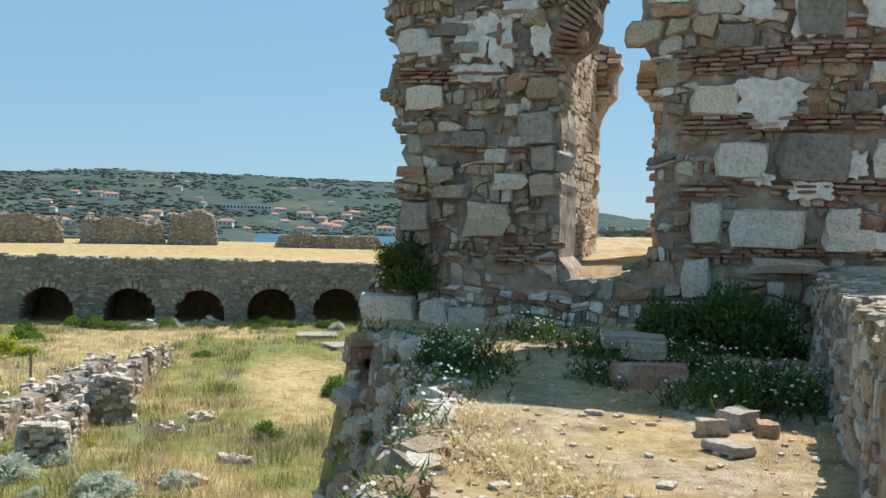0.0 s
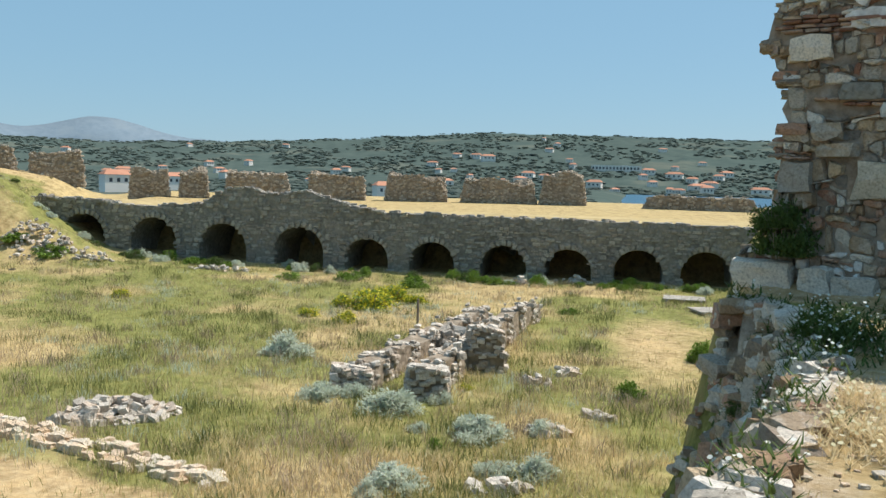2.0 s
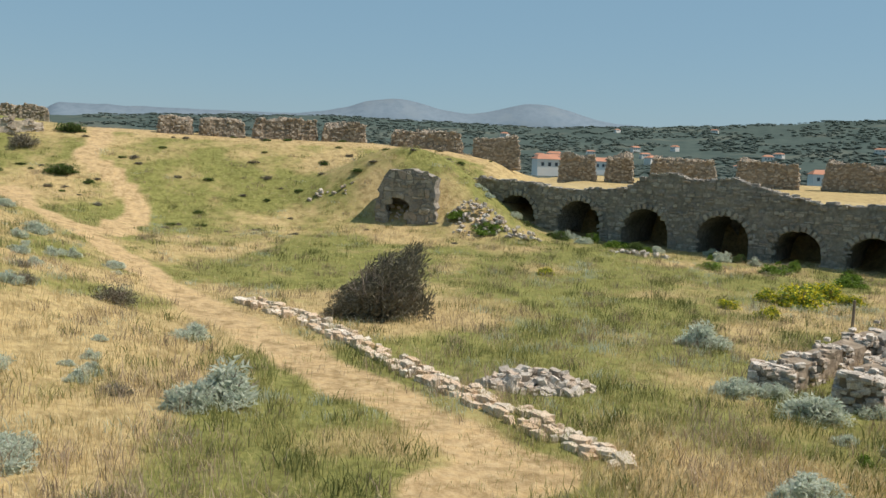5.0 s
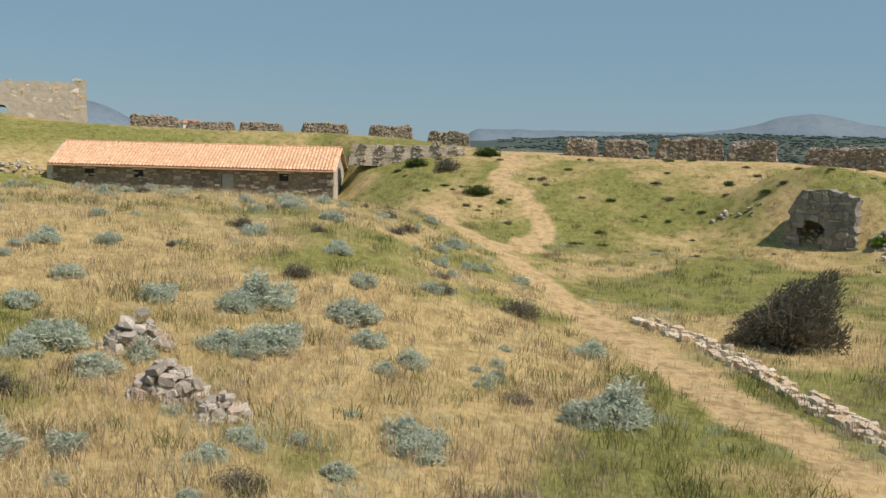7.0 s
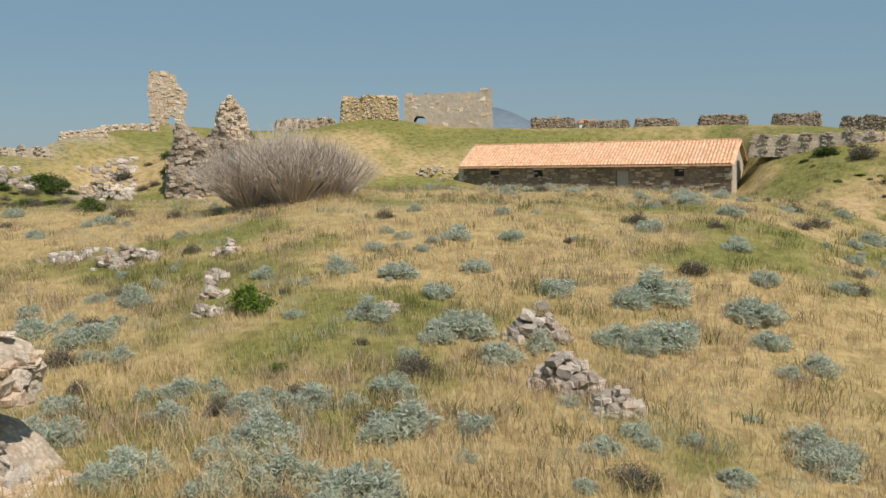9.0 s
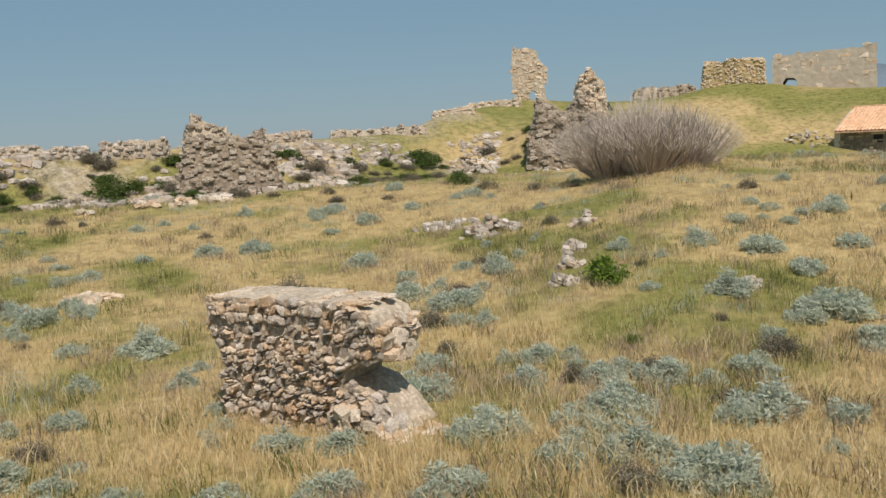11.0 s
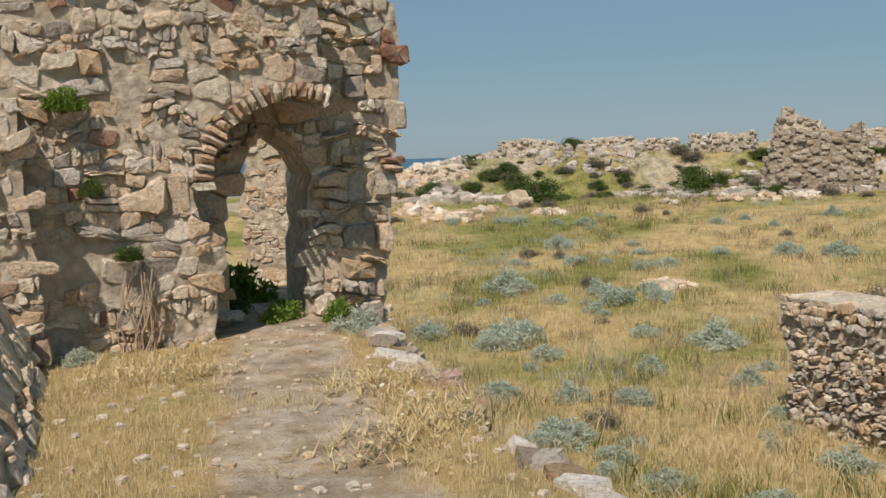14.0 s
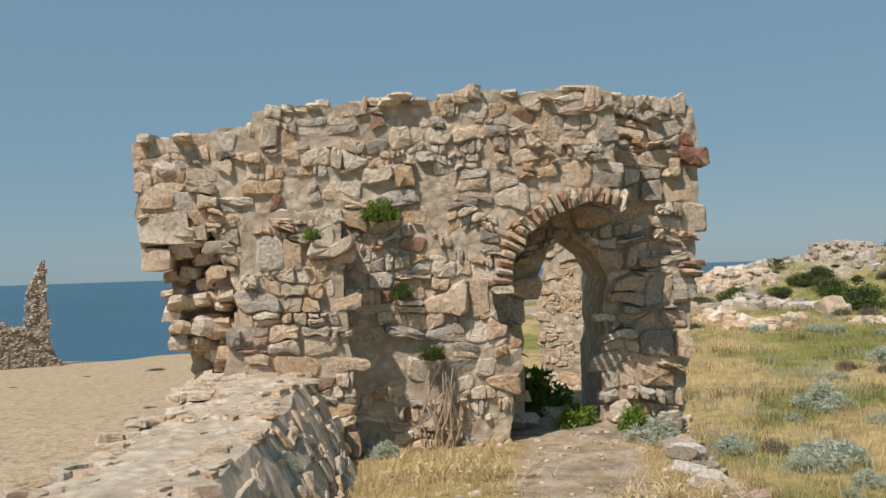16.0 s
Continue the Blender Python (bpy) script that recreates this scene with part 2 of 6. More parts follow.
def slab(outline, y0, y1, mat, name="core"):
    """An upright slab with that outline in x and z, from depth y0 to y1."""
    bm = bmesh.new()
    front = [bm.verts.new((x, y0, z)) for x, z in outline]
    back = [bm.verts.new((x, y1, z)) for x, z in outline]
    n = len(outline)
    for i in range(n):
        bm.faces.new((front[i], back[i], back[(i + 1) % n], front[(i + 1) % n]))
    f = bm.faces.new(front)
    g = bm.faces.new(back[::-1])
    bm.normal_update()
    bmesh.ops.triangulate(bm, faces=[f, g])
    bmesh.ops.recalc_face_normals(bm, faces=bm.faces[:])
    return bm_mesh(name, bm, mat)


def inside(outline, x, z):
    hit = False
    for (x0, z0), (x1, z1) in zip(outline, outline[1:] + outline[:1]):
        if (z0 > z) != (z1 > z) and x < (x1 - x0) * (z - z0) / (z1 - z0) + x0:
            hit = not hit
    return hit


# ---- ground ----
CREST = [  # heading, crest height, crest distance, foot distance
    (36, -0.4, 82, 66), (44, 0.2, 80, 64), (50, 1.9, 80, 60), (60, 2.3, 80, 60), (72, 2.5, 82, 58), (77, 3.6, 90, 58), (80.5, 3.9, 93, 66), (83, 4.1, 95, 86),
    (92, 4.2, 98, 86), (102, 4.7, 104, 76), (112, 4.6, 98, 70), (119, 4.4, 92, 68), (124, 2.4, 76, 62), (135, 1.9, 62, 54),
    (150, 2.0, 60, 54), (158, 1.2, 60, 54), (163, 0.2, 60, 54), (176, -1.5, 60, 54)]
C_H, C_Z, C_D, C_F = (list(c) for c in zip(*CREST))
A_DIR, A_RIGHT = Vector((0.3256, 0.9455, 0)), Vector((0.9455, -0.3256, 0))
EDGE_Y, EDGE_X = [-14, -8, -3.5, 1.5, 4.5, 5.8, 9.6, 12, 14.5], [-2.6, -2.4, -2.2, -1.5, -0.5, -0.2, 0.1, -0.4, -1.0]
PAR_Y, PAR_X = [-9, -5, -1, 0, 6, 14], [0.65, 0.75, 0.85, 0.9, 2.9, 5.6]


def hum(x, y, s, seed=0.0):
    return noise.noise(Vector((x * s + seed, y * s - seed, seed)))


def wall_line(x):
    """How far north the vaulted wall stands."""
    return 57.5 + (x + 3) * 0.20


BUMPS = [(*polar(h, d).xy, w, k) for h, d, w, k in ((115.0, 71, 5.0, 2.4), (118.5, 78, 7.0, 1.6), (112.6, 74, 5.0, 2.2), (117, 91, 6.0, 0.7), (104.2, 103, 6.0, 1.3), (52.4, 67.6, 3.4, 2.7), (55.5, 67.5, 3.4, 1.8), (49.4, 67.0, 3.4, 2.2), (47.8, 64, 3.0, 1.2), (46.2, 62, 2.2, 1.0))]


def ground_at(x, y):
    d = math.hypot(x, y)
    a = heading(x, y)
    aa = min(176, max(36, a))
    z = -4.5 + 1.0 * step(60, 112, a)
    z += 3.1 * step(15, 44, d) * (1 - 0.5 * step(48, 72, d)) * step(64, 84, a) * (1 - step(106, 128, a))
    z += 2.1 * step(18, 54, d) * step(110, 128, a)
    z += 0.5 * step(30, 44, a) * step(40, 60, d)
    z += 0.16 * hum(x, y, 0.16, 3) + 0.10 * hum(x, y, 0.5, 7)
    zc, dc, df = np.interp(aa, C_H, C_Z), np.interp(aa, C_H, C_D), np.interp(aa, C_H, C_F)
    crest = zc + 0.25 * hum(x, y, 0.12, 5)
    if a > 40:
        z = z + (crest - z) * step(df, dc, d) * step(40, 47, a)
    if a < 47 and a > -60 and y > wall_line(x) + 5.0:
        top = -0.75 + 0.5 * step(0, 25, y - wall_line(x)) + (zc + 0.6) * step(36, 47, a) * 0.6
        z = top if a < 41 else top + (z - top) * step(41, 47, a)
    out = step(dc + 14, dc + 60, d)
    z = z + (-13 - z) * out
    # the raised walk and its edge
    for bx, by, wide, high in BUMPS if 42 < a < 124 and d > 52 else ():
        e = ((x - bx) ** 2 + (y - by) ** 2) / (wide * wide)
        if e < 6:
            z += high * math.exp(-e)
    along, side = A_DIR.x * x + A_DIR.y * y, A_RIGHT.x * x + A_RIGHT.y * y
    left, right = np.interp(y, EDGE_Y, EDGE_X), np.interp(y, PAR_Y, PAR_X) + 0.3
    left += 0.25 * hum(x, y, 0.9, 2)
    on = step(left - 0.9 - 0.8 * step(1, 4, y), left + 0.05, x) * step(-17, -14.5, y)
    if along > 11.5:
        on = max(on * step(16.5, 15.5, y) if y > 14 else on, step(-5.7, -5.2, side) * (1 - step(70, 95, d)))
    flat = 0.05 * hum(x, y, 0.7, 9) + 0.02 * hum(x, y, 2.5, 4)
    flat += 1.05 * step(13.2, 14.6, along) + 0.35 * step(15, 22, along) + 0.1 * step(6, 12, along)
    if x > right:
        sea_side = -5.5 - 4.8 * step(10, 150, d) - 4 * step(140, 190, d) + 0.3 * hum(x, y, 0.1, 8)
        drop = step(right + 0.4, right + 3.0, x)
        if along > 11.5:
            drop = step(2.5, 5, side)
        flat = flat + (sea_side - flat) * drop
        on = max(on, step(right, right + 0.3, x) * (1 if along < 11.5 else step(2.0, 2.6, side)))
    return z + (flat - z) * on


def path_amount(x, y):
    """How bare the trodden ways are."""
    best = 0.0
    for (x0, y0), (x1, y1), w in TRACKS:
        dx, dy = x1 - x0, y1 - y0
        t = min(1, max(0, ((x - x0) * dx + (y - y0) * dy) / (dx * dx + dy * dy)))
        e = math.hypot(x - x0 - dx * t, y - y0 - dy * t)
        best = max(best, 1 - step(w * 0.4, w * 1.2, e + 0.5 * hum(x, y, 0.4, 6)))
    return best


def on_ground(head, down):
    """Where a line of sight meets the ground."""
    t = math.tan(radians(down))
    d = 3.0
    while d < 140:
        p = polar(head, d)
        z = ground_at(p.x, p.y)
        if EYE + d * t <= z:
            return Vector((p.x, p.y, z)), d
        d += 0.15 + d * 0.004
    return Vector((p.x, p.y, z)), d


# headings and dips along the middle of the lower track and of its upper branch
LOWER = [(48.5, -21.5), (43.14, -19.9), (50.67, -17.08), (57.39, -14.04), (62.65, -11.39), (67.12, -8.8), (70.78, -6.17), (74.32, -4.27), (75.71, -3.13)]
UPPER = [(70.61, -5.62), (68.66, -4.4), (69.04, -3.44), (70.31, -2.22), (71.85, -1.19), (70.88, -0.1), (69.06, 0.85)]
TRACKS = []
for line, wide in ((LOWER, 1.25), (UPPER, 1.1)):
    seen = [on_ground(h, e)[0] for h, e in line]
    TRACKS += [((a.x, a.y), (b.x, b.y), wide) for a, b in zip(seen, seen[1:])]


def cover_at(x, y):
    """Soil, green and stony shares of the ground."""
    a, d = heading(x, y), math.hypot(x, y)
    green = 0.62 - 0.36 * step(58, 78, a) * step(10, 16, d) + 0.04 * step(112, 135, a)
    green += 0.85 * hum(x, y, 0.09, 11) + 0.75 * hum(x, y, 0.3, 12)
    if a < 47 and y > wall_line(x) - 0.2:
        green = 0.02
    if a > 60 and d > np.interp(min(176, a), C_H, C_F) - 4:
        green = max(green, 0.52 + 0.8 * hum(x, y, 0.1, 13))
    soil = path_amount(x, y) if a > 40 else 0.0
    if 47 < a < 72 and d > np.interp(a, C_H, C_D) - 2.5:
        soil = max(soil, 0.5)
        green = 0.0
    if 4 < a < 16 and 26 < d < 55:
        e = math.hypot((a - 9.5) / 4.0, (d - 36) / 10)
        soil = max(soil, 0.6 * (1 - step(0.3, 1.3, e)))
    left = np.interp(y, EDGE_Y, EDGE_X)
    stony = 0.0
    if -16 < y < 13 and x > left - 1.0 - 0.8 * step(1, 4, y) and x < 6:
        stony = 0.85 if x < left + 0.1 else 0.42 + 0.4 * hum(x, y, 0.8, 14)
        green = 0.15 + 0.5 * hum(x, y, 0.7, 15)
        soil = 0.55 + 0.35 * hum(x, y, 0.6, 16)
        if y < -3:
            bare = 1 - step(0.4, 0.8, abs(x - np.interp(y, [-9, -3], [-1.65, -0.75])) + 0.15 * hum(x, y, 1.2, 18))
            stony, soil = 0.1 + 0.5 * bare, 0.25 + 0.6 * bare
    if A_DIR.x * x + A_DIR.y * y > 12.8 and -5.8 < A_RIGHT.x * x + A_RIGHT.y * y < 3 and d < 40:
        soil, green, stony = 0.9, 0.0, 0.35
    if a > 120 and a < 176 and d > np.interp(a, C_H, C_F) - 2:
        stony = max(stony, 0.35 + 0.6 * hum(x, y, 0.2, 17))
    if (a > 180 or a < -14) and d > 4 and x > np.interp(y, PAR_Y, PAR_X) + 1:
        soil, green, stony = 0.9, 0.0, 0.5
    return min(1, max(0, soil)), min(1, max(0, green)), min(1, max(0, stony))


def build_ground():
    radii = [1.0]
    while radii[-1] < 200:
        radii.append(radii[-1] * (1.03 if radii[-1] < 25 else 1.018) + 0.02)
    radii += [230, 280, 350]
    heads = np.arange(-180, 180, 0.72)
    verts, cols = [], []
    for r in radii:
        for h in heads:
            p = polar(h, r)
            verts.append((p.x, p.y, ground_at(p.x, p.y)))
            cols.append((*cover_at(p.x, p.y), 1.0))
    n, faces = len(heads), []
    for i in range(len(radii) - 1):
        for j in range(n):
            k = (j + 1) % n
            faces.append((i * n + j, i * n + k, (i + 1) * n + k, (i + 1) * n + j))
    verts.append((0, 0, ground_at(0, 0)))
    cols.append((0.5, 0.1, 0.4, 1))
    faces += [(len(verts) - 1, (j + 1) % n, j) for j in range(n)]
    me = mesh_of("ground", verts, [f[::-1] for f in faces], M_GROUND, True)
    att = me.color_attributes.new("cover", "FLOAT_COLOR", "POINT")
    att.data.foreach_set("color", np.array(cols, dtype=np.float32).ravel())
    tagged(new("ground", me), "rough castle ground with dry and green grass", "ground", kind="structure")


build_ground()

# ---- sea and far land ----
SEA = -10.5


def build_sea():
    m, n, l, b = material("sea_water", 0.3, 0.35)
    geo = n.new("ShaderNodeNewGeometry")
    big = noise_node(n, l, geo.outputs["Position"], 0.004, 5)
    r = ramp_node(n, [(0.35, (0.008, 0.06, 0.11)), (0.65, (0.014, 0.09, 0.15))])
    l.new(big.outputs[0], r.inputs[0])
    l.new(r.outputs[0], b.inputs["Base Color"])
    wave = noise_node(n, l, geo.outputs["Position"], 0.25, 6)
    bump_into(n, l, wave.outputs[0], b, 0.7, 1.0)
    verts, faces = [], []
    radii, cells = [60, 200, 600, 1800, 4990], 72
    for r_ in radii:
        for j in range(cells):
            p = polar(j * 360 / cells, r_)
            verts.append((p.x, p.y, SEA))
    for i in range(len(radii) - 1):
        for j in range(cells):
            k = (j + 1) % cells
            faces.append((i * cells + j, (i + 1) * cells + j, (i + 1) * cells + k, i * cells + k)[::-1])
    tagged(new("water", mesh_of("water", verts, faces, m)), "deep blue sea with small waves", "sea", kind="structure")


build_sea()


def hill_material(name, low, high, field):
    m, n, l, b = material(name, 1.0, 0.0)
    geo = n.new("ShaderNodeNewGeometry")
    a = noise_node(n, l, geo.outputs["Position"], 0.03, 8, 0.7)
    big = noise_node(n, l, geo.outputs["Position"], 0.006, 5, 0.6)
    r = ramp_node(n, [(0.36, low), (0.6, high)])
    l.new(a.outputs[0], r.inputs[0])
    s = ramp_node(n, [(0.56, (0, 0, 0)), (0.64, (1, 1, 1))])
    l.new(big.outputs[0], s.inputs[0])
    l.new(mix_node(n, l, math_node(n, l, "MULTIPLY", s.outputs[0], 0.6), r.outputs[0], field), b.inputs["Base Color"])
    return m


# greyed blue-green: distance haze is painted into the hill and plain colours
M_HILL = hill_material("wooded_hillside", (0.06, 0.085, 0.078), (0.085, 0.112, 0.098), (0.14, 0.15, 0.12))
# air haze over the mountains is put into this blue-grey base colour
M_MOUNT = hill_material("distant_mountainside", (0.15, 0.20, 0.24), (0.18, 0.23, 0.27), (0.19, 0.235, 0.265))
HILL_H, HILL_E = [-30, -12, -4, 2.5, 12, 20.7, 31, 38, 44, 57, 64, 75, 84], [0.4, 0.9, 2.1, 2.75, 3.0, 3.05, 2.3, 2.0, 1.75, 2.0, 1.75, 1.2, 0.3]


def hill_z(h, t):
    e = np.interp(h, HILL_H, HILL_E) + 0.07 * noise.noise(Vector((h * 0.5, t * 2, 1))) + 0.04 * noise.noise(Vector((h * 2.2, t * 5, 4)))
    top = EYE + 2500 * math.tan(radians(e))
    return SEA - 1 + (top - SEA) * (step(0, 1, t) * 0.6 + 0.4 * t) + 2.5 * noise.noise(Vector((h * 1.5, t * 9, 2))) * min(1, 4 * t)


def build_hill():
    heads, rows = np.arange(-30, 84.01, 0.3), 40
    verts, faces = [], []
    for i in range(rows + 1):
        t = i / rows
        for h in heads:
            p = polar(h, 1150 + 1350 * t)
            verts.append((p.x, p.y, hill_z(h, t)))
    n = len(heads)
    for j in range(n):
        p = polar(heads[j], 2900)
        verts.append((p.x, p.y, SEA))
    for i in range(rows + 1):
        for j in range(n - 1):
            faces.append((i * n + j, (i + 1) * n + j, (i + 1) * n + j + 1, i * n + j + 1))
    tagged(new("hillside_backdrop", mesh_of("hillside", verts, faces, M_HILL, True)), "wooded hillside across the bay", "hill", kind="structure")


build_hill()


def build_mountain(name, head0, head1, dist, peaks, base):
    heads = np.arange(head0, head1 + 0.01, 0.2)
    verts, faces = [], []
    for h in heads:
        e = base * min(step(head0, head0 + 3, h), 1 - step(head1 - 3, head1, h)) + sum(k * math.exp(-((h - c) / w) ** 2) for c, w, k in peaks) + 0.05 * noise.noise(Vector((h * 0.9, 0, 3)))
        for dd, k in ((dist, 0.0), (dist + 150, 0.55), (dist + 350, 1.0), (dist + 500, 0.0)):
            p = polar(h, dd)
            verts.append((p.x, p.y, SEA + (EYE - SEA + (dist + 350) * math.tan(radians(e))) * k))
    for j in range(len(heads) - 1):
        for i in range(3):
            faces.append((j * 4 + i, j * 4 + i + 1, j * 4 + 5 + i, j * 4 + 4 + i))
    tagged(new(name, mesh_of(name, verts, faces, M_MOUNT, True)), "mountain ridge far inland, coloured blue-grey for haze", "mountain", kind="structure")


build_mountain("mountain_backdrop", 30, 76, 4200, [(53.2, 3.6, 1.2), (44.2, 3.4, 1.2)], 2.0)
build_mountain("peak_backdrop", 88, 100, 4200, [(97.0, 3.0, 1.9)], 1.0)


def rubble_cells(outline, rng, low, high, narrow, wide):
    """Roughly coursed rubble over an upright face: wavy courses of single stones, split slabs and small cobbles."""
    x0, x1 = min(p[0] for p in outline) - wide, max(p[0] for p in outline) + wide
    z, z1 = min(p[1] for p in outline) - high, max(p[1] for p in outline) + high
    sway, phase = high * 0.75, rng.uniform(0, 90)

    def line(x, k):
        return sway * noise.noise(Vector((x * 0.55 / wide, k * 0.8, phase))) + 0.35 * high * noise.noise(Vector((x * 1.6 / wide, k * 3.1, phase + 7)))

    k = 0
    while z < z1:
        h = low + (high - low) * rng.random() ** 1.2 + 0.25 * low
        x = x0 + rng.uniform(-wide, 0)
        slant = rng.uniform(-0.1, 0.1)
        while x < x1:
            pick = rng.random()
            w = min(wide * 1.5, max(narrow, h * rng.uniform(0.8, 2.7)))
            layers = 1
            if pick > 0.74 and h > 0.5 * high:
                layers, w = (2 if pick < 0.94 else 3), min(wide * 1.5, max(w, h * 1.5))
            cuts = [0.0] + sorted((i + rng.uniform(-0.25, 0.25)) / layers for i in range(1, layers)) + [1.0]
            lean = rng.uniform(-0.22, 0.22) * h
            for a, b in zip(cuts, cuts[1:]):
                split = [0.0, 1.0] if rng.random() < 0.75 else [0.0, rng.uniform(0.3, 0.7), 1.0]
                for u, v in zip(split, split[1:]):
                    ring = []
                    for p, q in ((u, a), ((u + v) / 2, a), (v, a), (v, b), ((u + v) / 2, b), (u, b)):
                        px = x + w * p + lean * (q - 0.5) + rng.uniform(-0.06, 0.06) * w
                        lo, hi = z + line(px, k), z + h + line(px, k + 1)
                        ring.append((px, lo + (hi - lo) * q + rng.uniform(-0.07, 0.07) * h))
                    cx, cz = sum(p[0] for p in ring) / 6, sum(p[1] for p in ring) / 6
                    if inside(outline, cx, cz):
                        yield cx, cz, [(px - cx, pz - cz) for px, pz in ring]
            x += w
        z += h
        k += 1


def cell_stone(poly, rng, gap, proud, depth):
    """One stone from its outline: sunk sides, a worn edge and an uneven face towards -y."""
    pts = []
    for i in range(len(poly)):
        (ax, az), (bx, bz) = poly[i - 1], poly[i]
        if math.hypot(bx - ax, bz - az) > 0.02:
            pts.append((bx, bz))
    if len(pts) < 3:
        return None
    cut = []
    for i in range(len(pts)):
        (ax, az), (bx, bz) = pts[i - 1], pts[i]
        t = rng.uniform(0.12, 0.32)
        cut += [(ax + (bx - ax) * t, az + (bz - az) * t)]
        if math.hypot(bx - ax, bz - az) > 0.05:
            cut += [(bx + (ax - bx) * t, bz + (az - bz) * t)]
    pts = cut
    n = len(pts)
    verts = []
    tilt, lean = rng.uniform(-0.13, 0.13), rng.uniform(-0.18, 0.1)
    size = max(math.hypot(*p) for p in pts)
    for ring, y in ((0, depth), (1, -proud * 0.35), (2, -proud)):
        for x, z in pts:
            r = math.hypot(x, z)
            k = max(0.4, 1 - gap / max(r, 0.03))
            k *= (1.0, 0.98, 0.80 + 0.1 * rng.random())[ring]
            j = size * 0.05
            verts.append((x * k + rng.uniform(-j, j), y + (x * tilt + z * lean + rng.uniform(-0.2, 0.2) * proud if ring else 0), z * k + rng.uniform(-j, j)))
    verts.append((0, -proud * rng.uniform(1.0, 1.25), 0))
    faces = []
    for ring in (0, 1):
        for i in range(n):
            k = (i + 1) % n
            faces.append((ring * n + i, ring * n + k, ring * n + n + k, ring * n + n + i))
    faces += [(2 * n + i, 2 * n + (i + 1) % n, 3 * n) for i in range(n)]
    area = sum(pts[i - 1][0] * pts[i][1] - pts[i][0] * pts[i - 1][1] for i in range(n))
    if area < 0:
        faces = [f[::-1] for f in faces]
    return verts, faces, abs(area) / 2


def rubble_face(parent, outline, y, seed, low, high, narrow, wide, choose, limit=300, gap=0.012, proud=0.035, m=None, where=lambda x, z: True, bare=0.05):
    """Rubble masonry over a face: the largest stones as pieces, the rest joined."""
    rng = random.Random(seed)
    m = m or Matrix()
    made = []
    for x, z, poly in rubble_cells(outline, rng, low, high, narrow, wide):
        if rng.random() < bare or not where(x, z):
            continue
        k = rng.random()
        name, mat, lift = choose(x, z, k)
        if mat is None:
            continue
        st = cell_stone(poly, rng, gap, proud * rng.random() ** 1.5 * 1.6 + 0.006 + lift, 0.1)
        if st:
            made.append((st[2], x, z, st[0], st[1], name, mat))
    made.sort(key=lambda s: -s[0])
    rest = {}
    for i, (area, x, z, vs, fs, name, mat) in enumerate(made):
        if i < limit:
            ob = new(name, mesh_of(name, vs, fs, mat))
            ob.parent = parent
            ob.matrix_basis = m @ Matrix.Translation((x, y, z))
        else:
            r = rest.setdefault((name, mat.name), [mat, [], []])
            at = len(r[1])
            r[1].extend((vx + x, vy + y, vz + z) for vx, vy, vz in vs)
            r[2].extend([[q + at for q in f] for f in fs])
    for (name, _), (mat, vs, fs) in rest.items():
        ob = part(name + "_infill", mesh_of(name, vs, fs, mat), parent, m=m)
        ob["kind"] = "stuff"


def build_plain():
    """Low coastal land between the castle and the hills."""
    heads, radii = np.arange(11, 86.1, 1.0), [150, 220, 320, 480, 700, 950, 1250]
    verts, faces = [], []
    for r in radii:
        for h in heads:
            p = polar(h, r)
            z = -6.5 + 1.2 * noise.noise(Vector((p.x * 0.01, p.y * 0.01, 2))) - 6 * (1 - step(11, 13.5, h)) - 6 * (1 - step(150, 170, r))
            verts.append((p.x, p.y, z))
    n = len(heads)
    for i in range(len(radii) - 1):
        for j in range(n - 1):
            faces.append((i * n + j, (i + 1) * n + j, (i + 1) * n + j + 1, i * n + j + 1))
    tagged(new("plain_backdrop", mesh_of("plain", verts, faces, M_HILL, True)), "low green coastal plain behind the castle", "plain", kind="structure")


build_plain()


# ---- ruined gate and walls ----
def masonry_face(parent, outline, length, height, y, mats, seed, low, high, narrow, wide, depth=0.16, proud=0.05, limit=300, near=None, flip=False):
    """Stones over one upright face at depth y; the first ones singly, the rest joined."""
    rng = random.Random(seed)
    todo = []
    for cx, cz, w, h in courses(length, height, rng, low, high, narrow, wide):
        x, z = cx + outline_min(outline), cz
        if inside(outline, x, z) and rng.random() > 0.04:
            out = rng.uniform(-0.4, 1.0) * proud
            k = rng.random()
            todo.append(((x, y - out if not flip else y + out, z), (w * rng.uniform(0.86, 1.02), depth * rng.uniform(0.8, 1.3), h * rng.uniform(0.84, 1.02)),
                         (rng.uniform(-0.06, 0.06), rng.uniform(-0.07, 0.07), rng.uniform(-0.08, 0.08)), k))
    return todo


def outline_min(outline):
    return min(p[0] for p in outline)


GATE_FRAME = Matrix.Translation(A_DIR * 13.6) @ pose(0, 0, 0, 0, 0, -19.0)


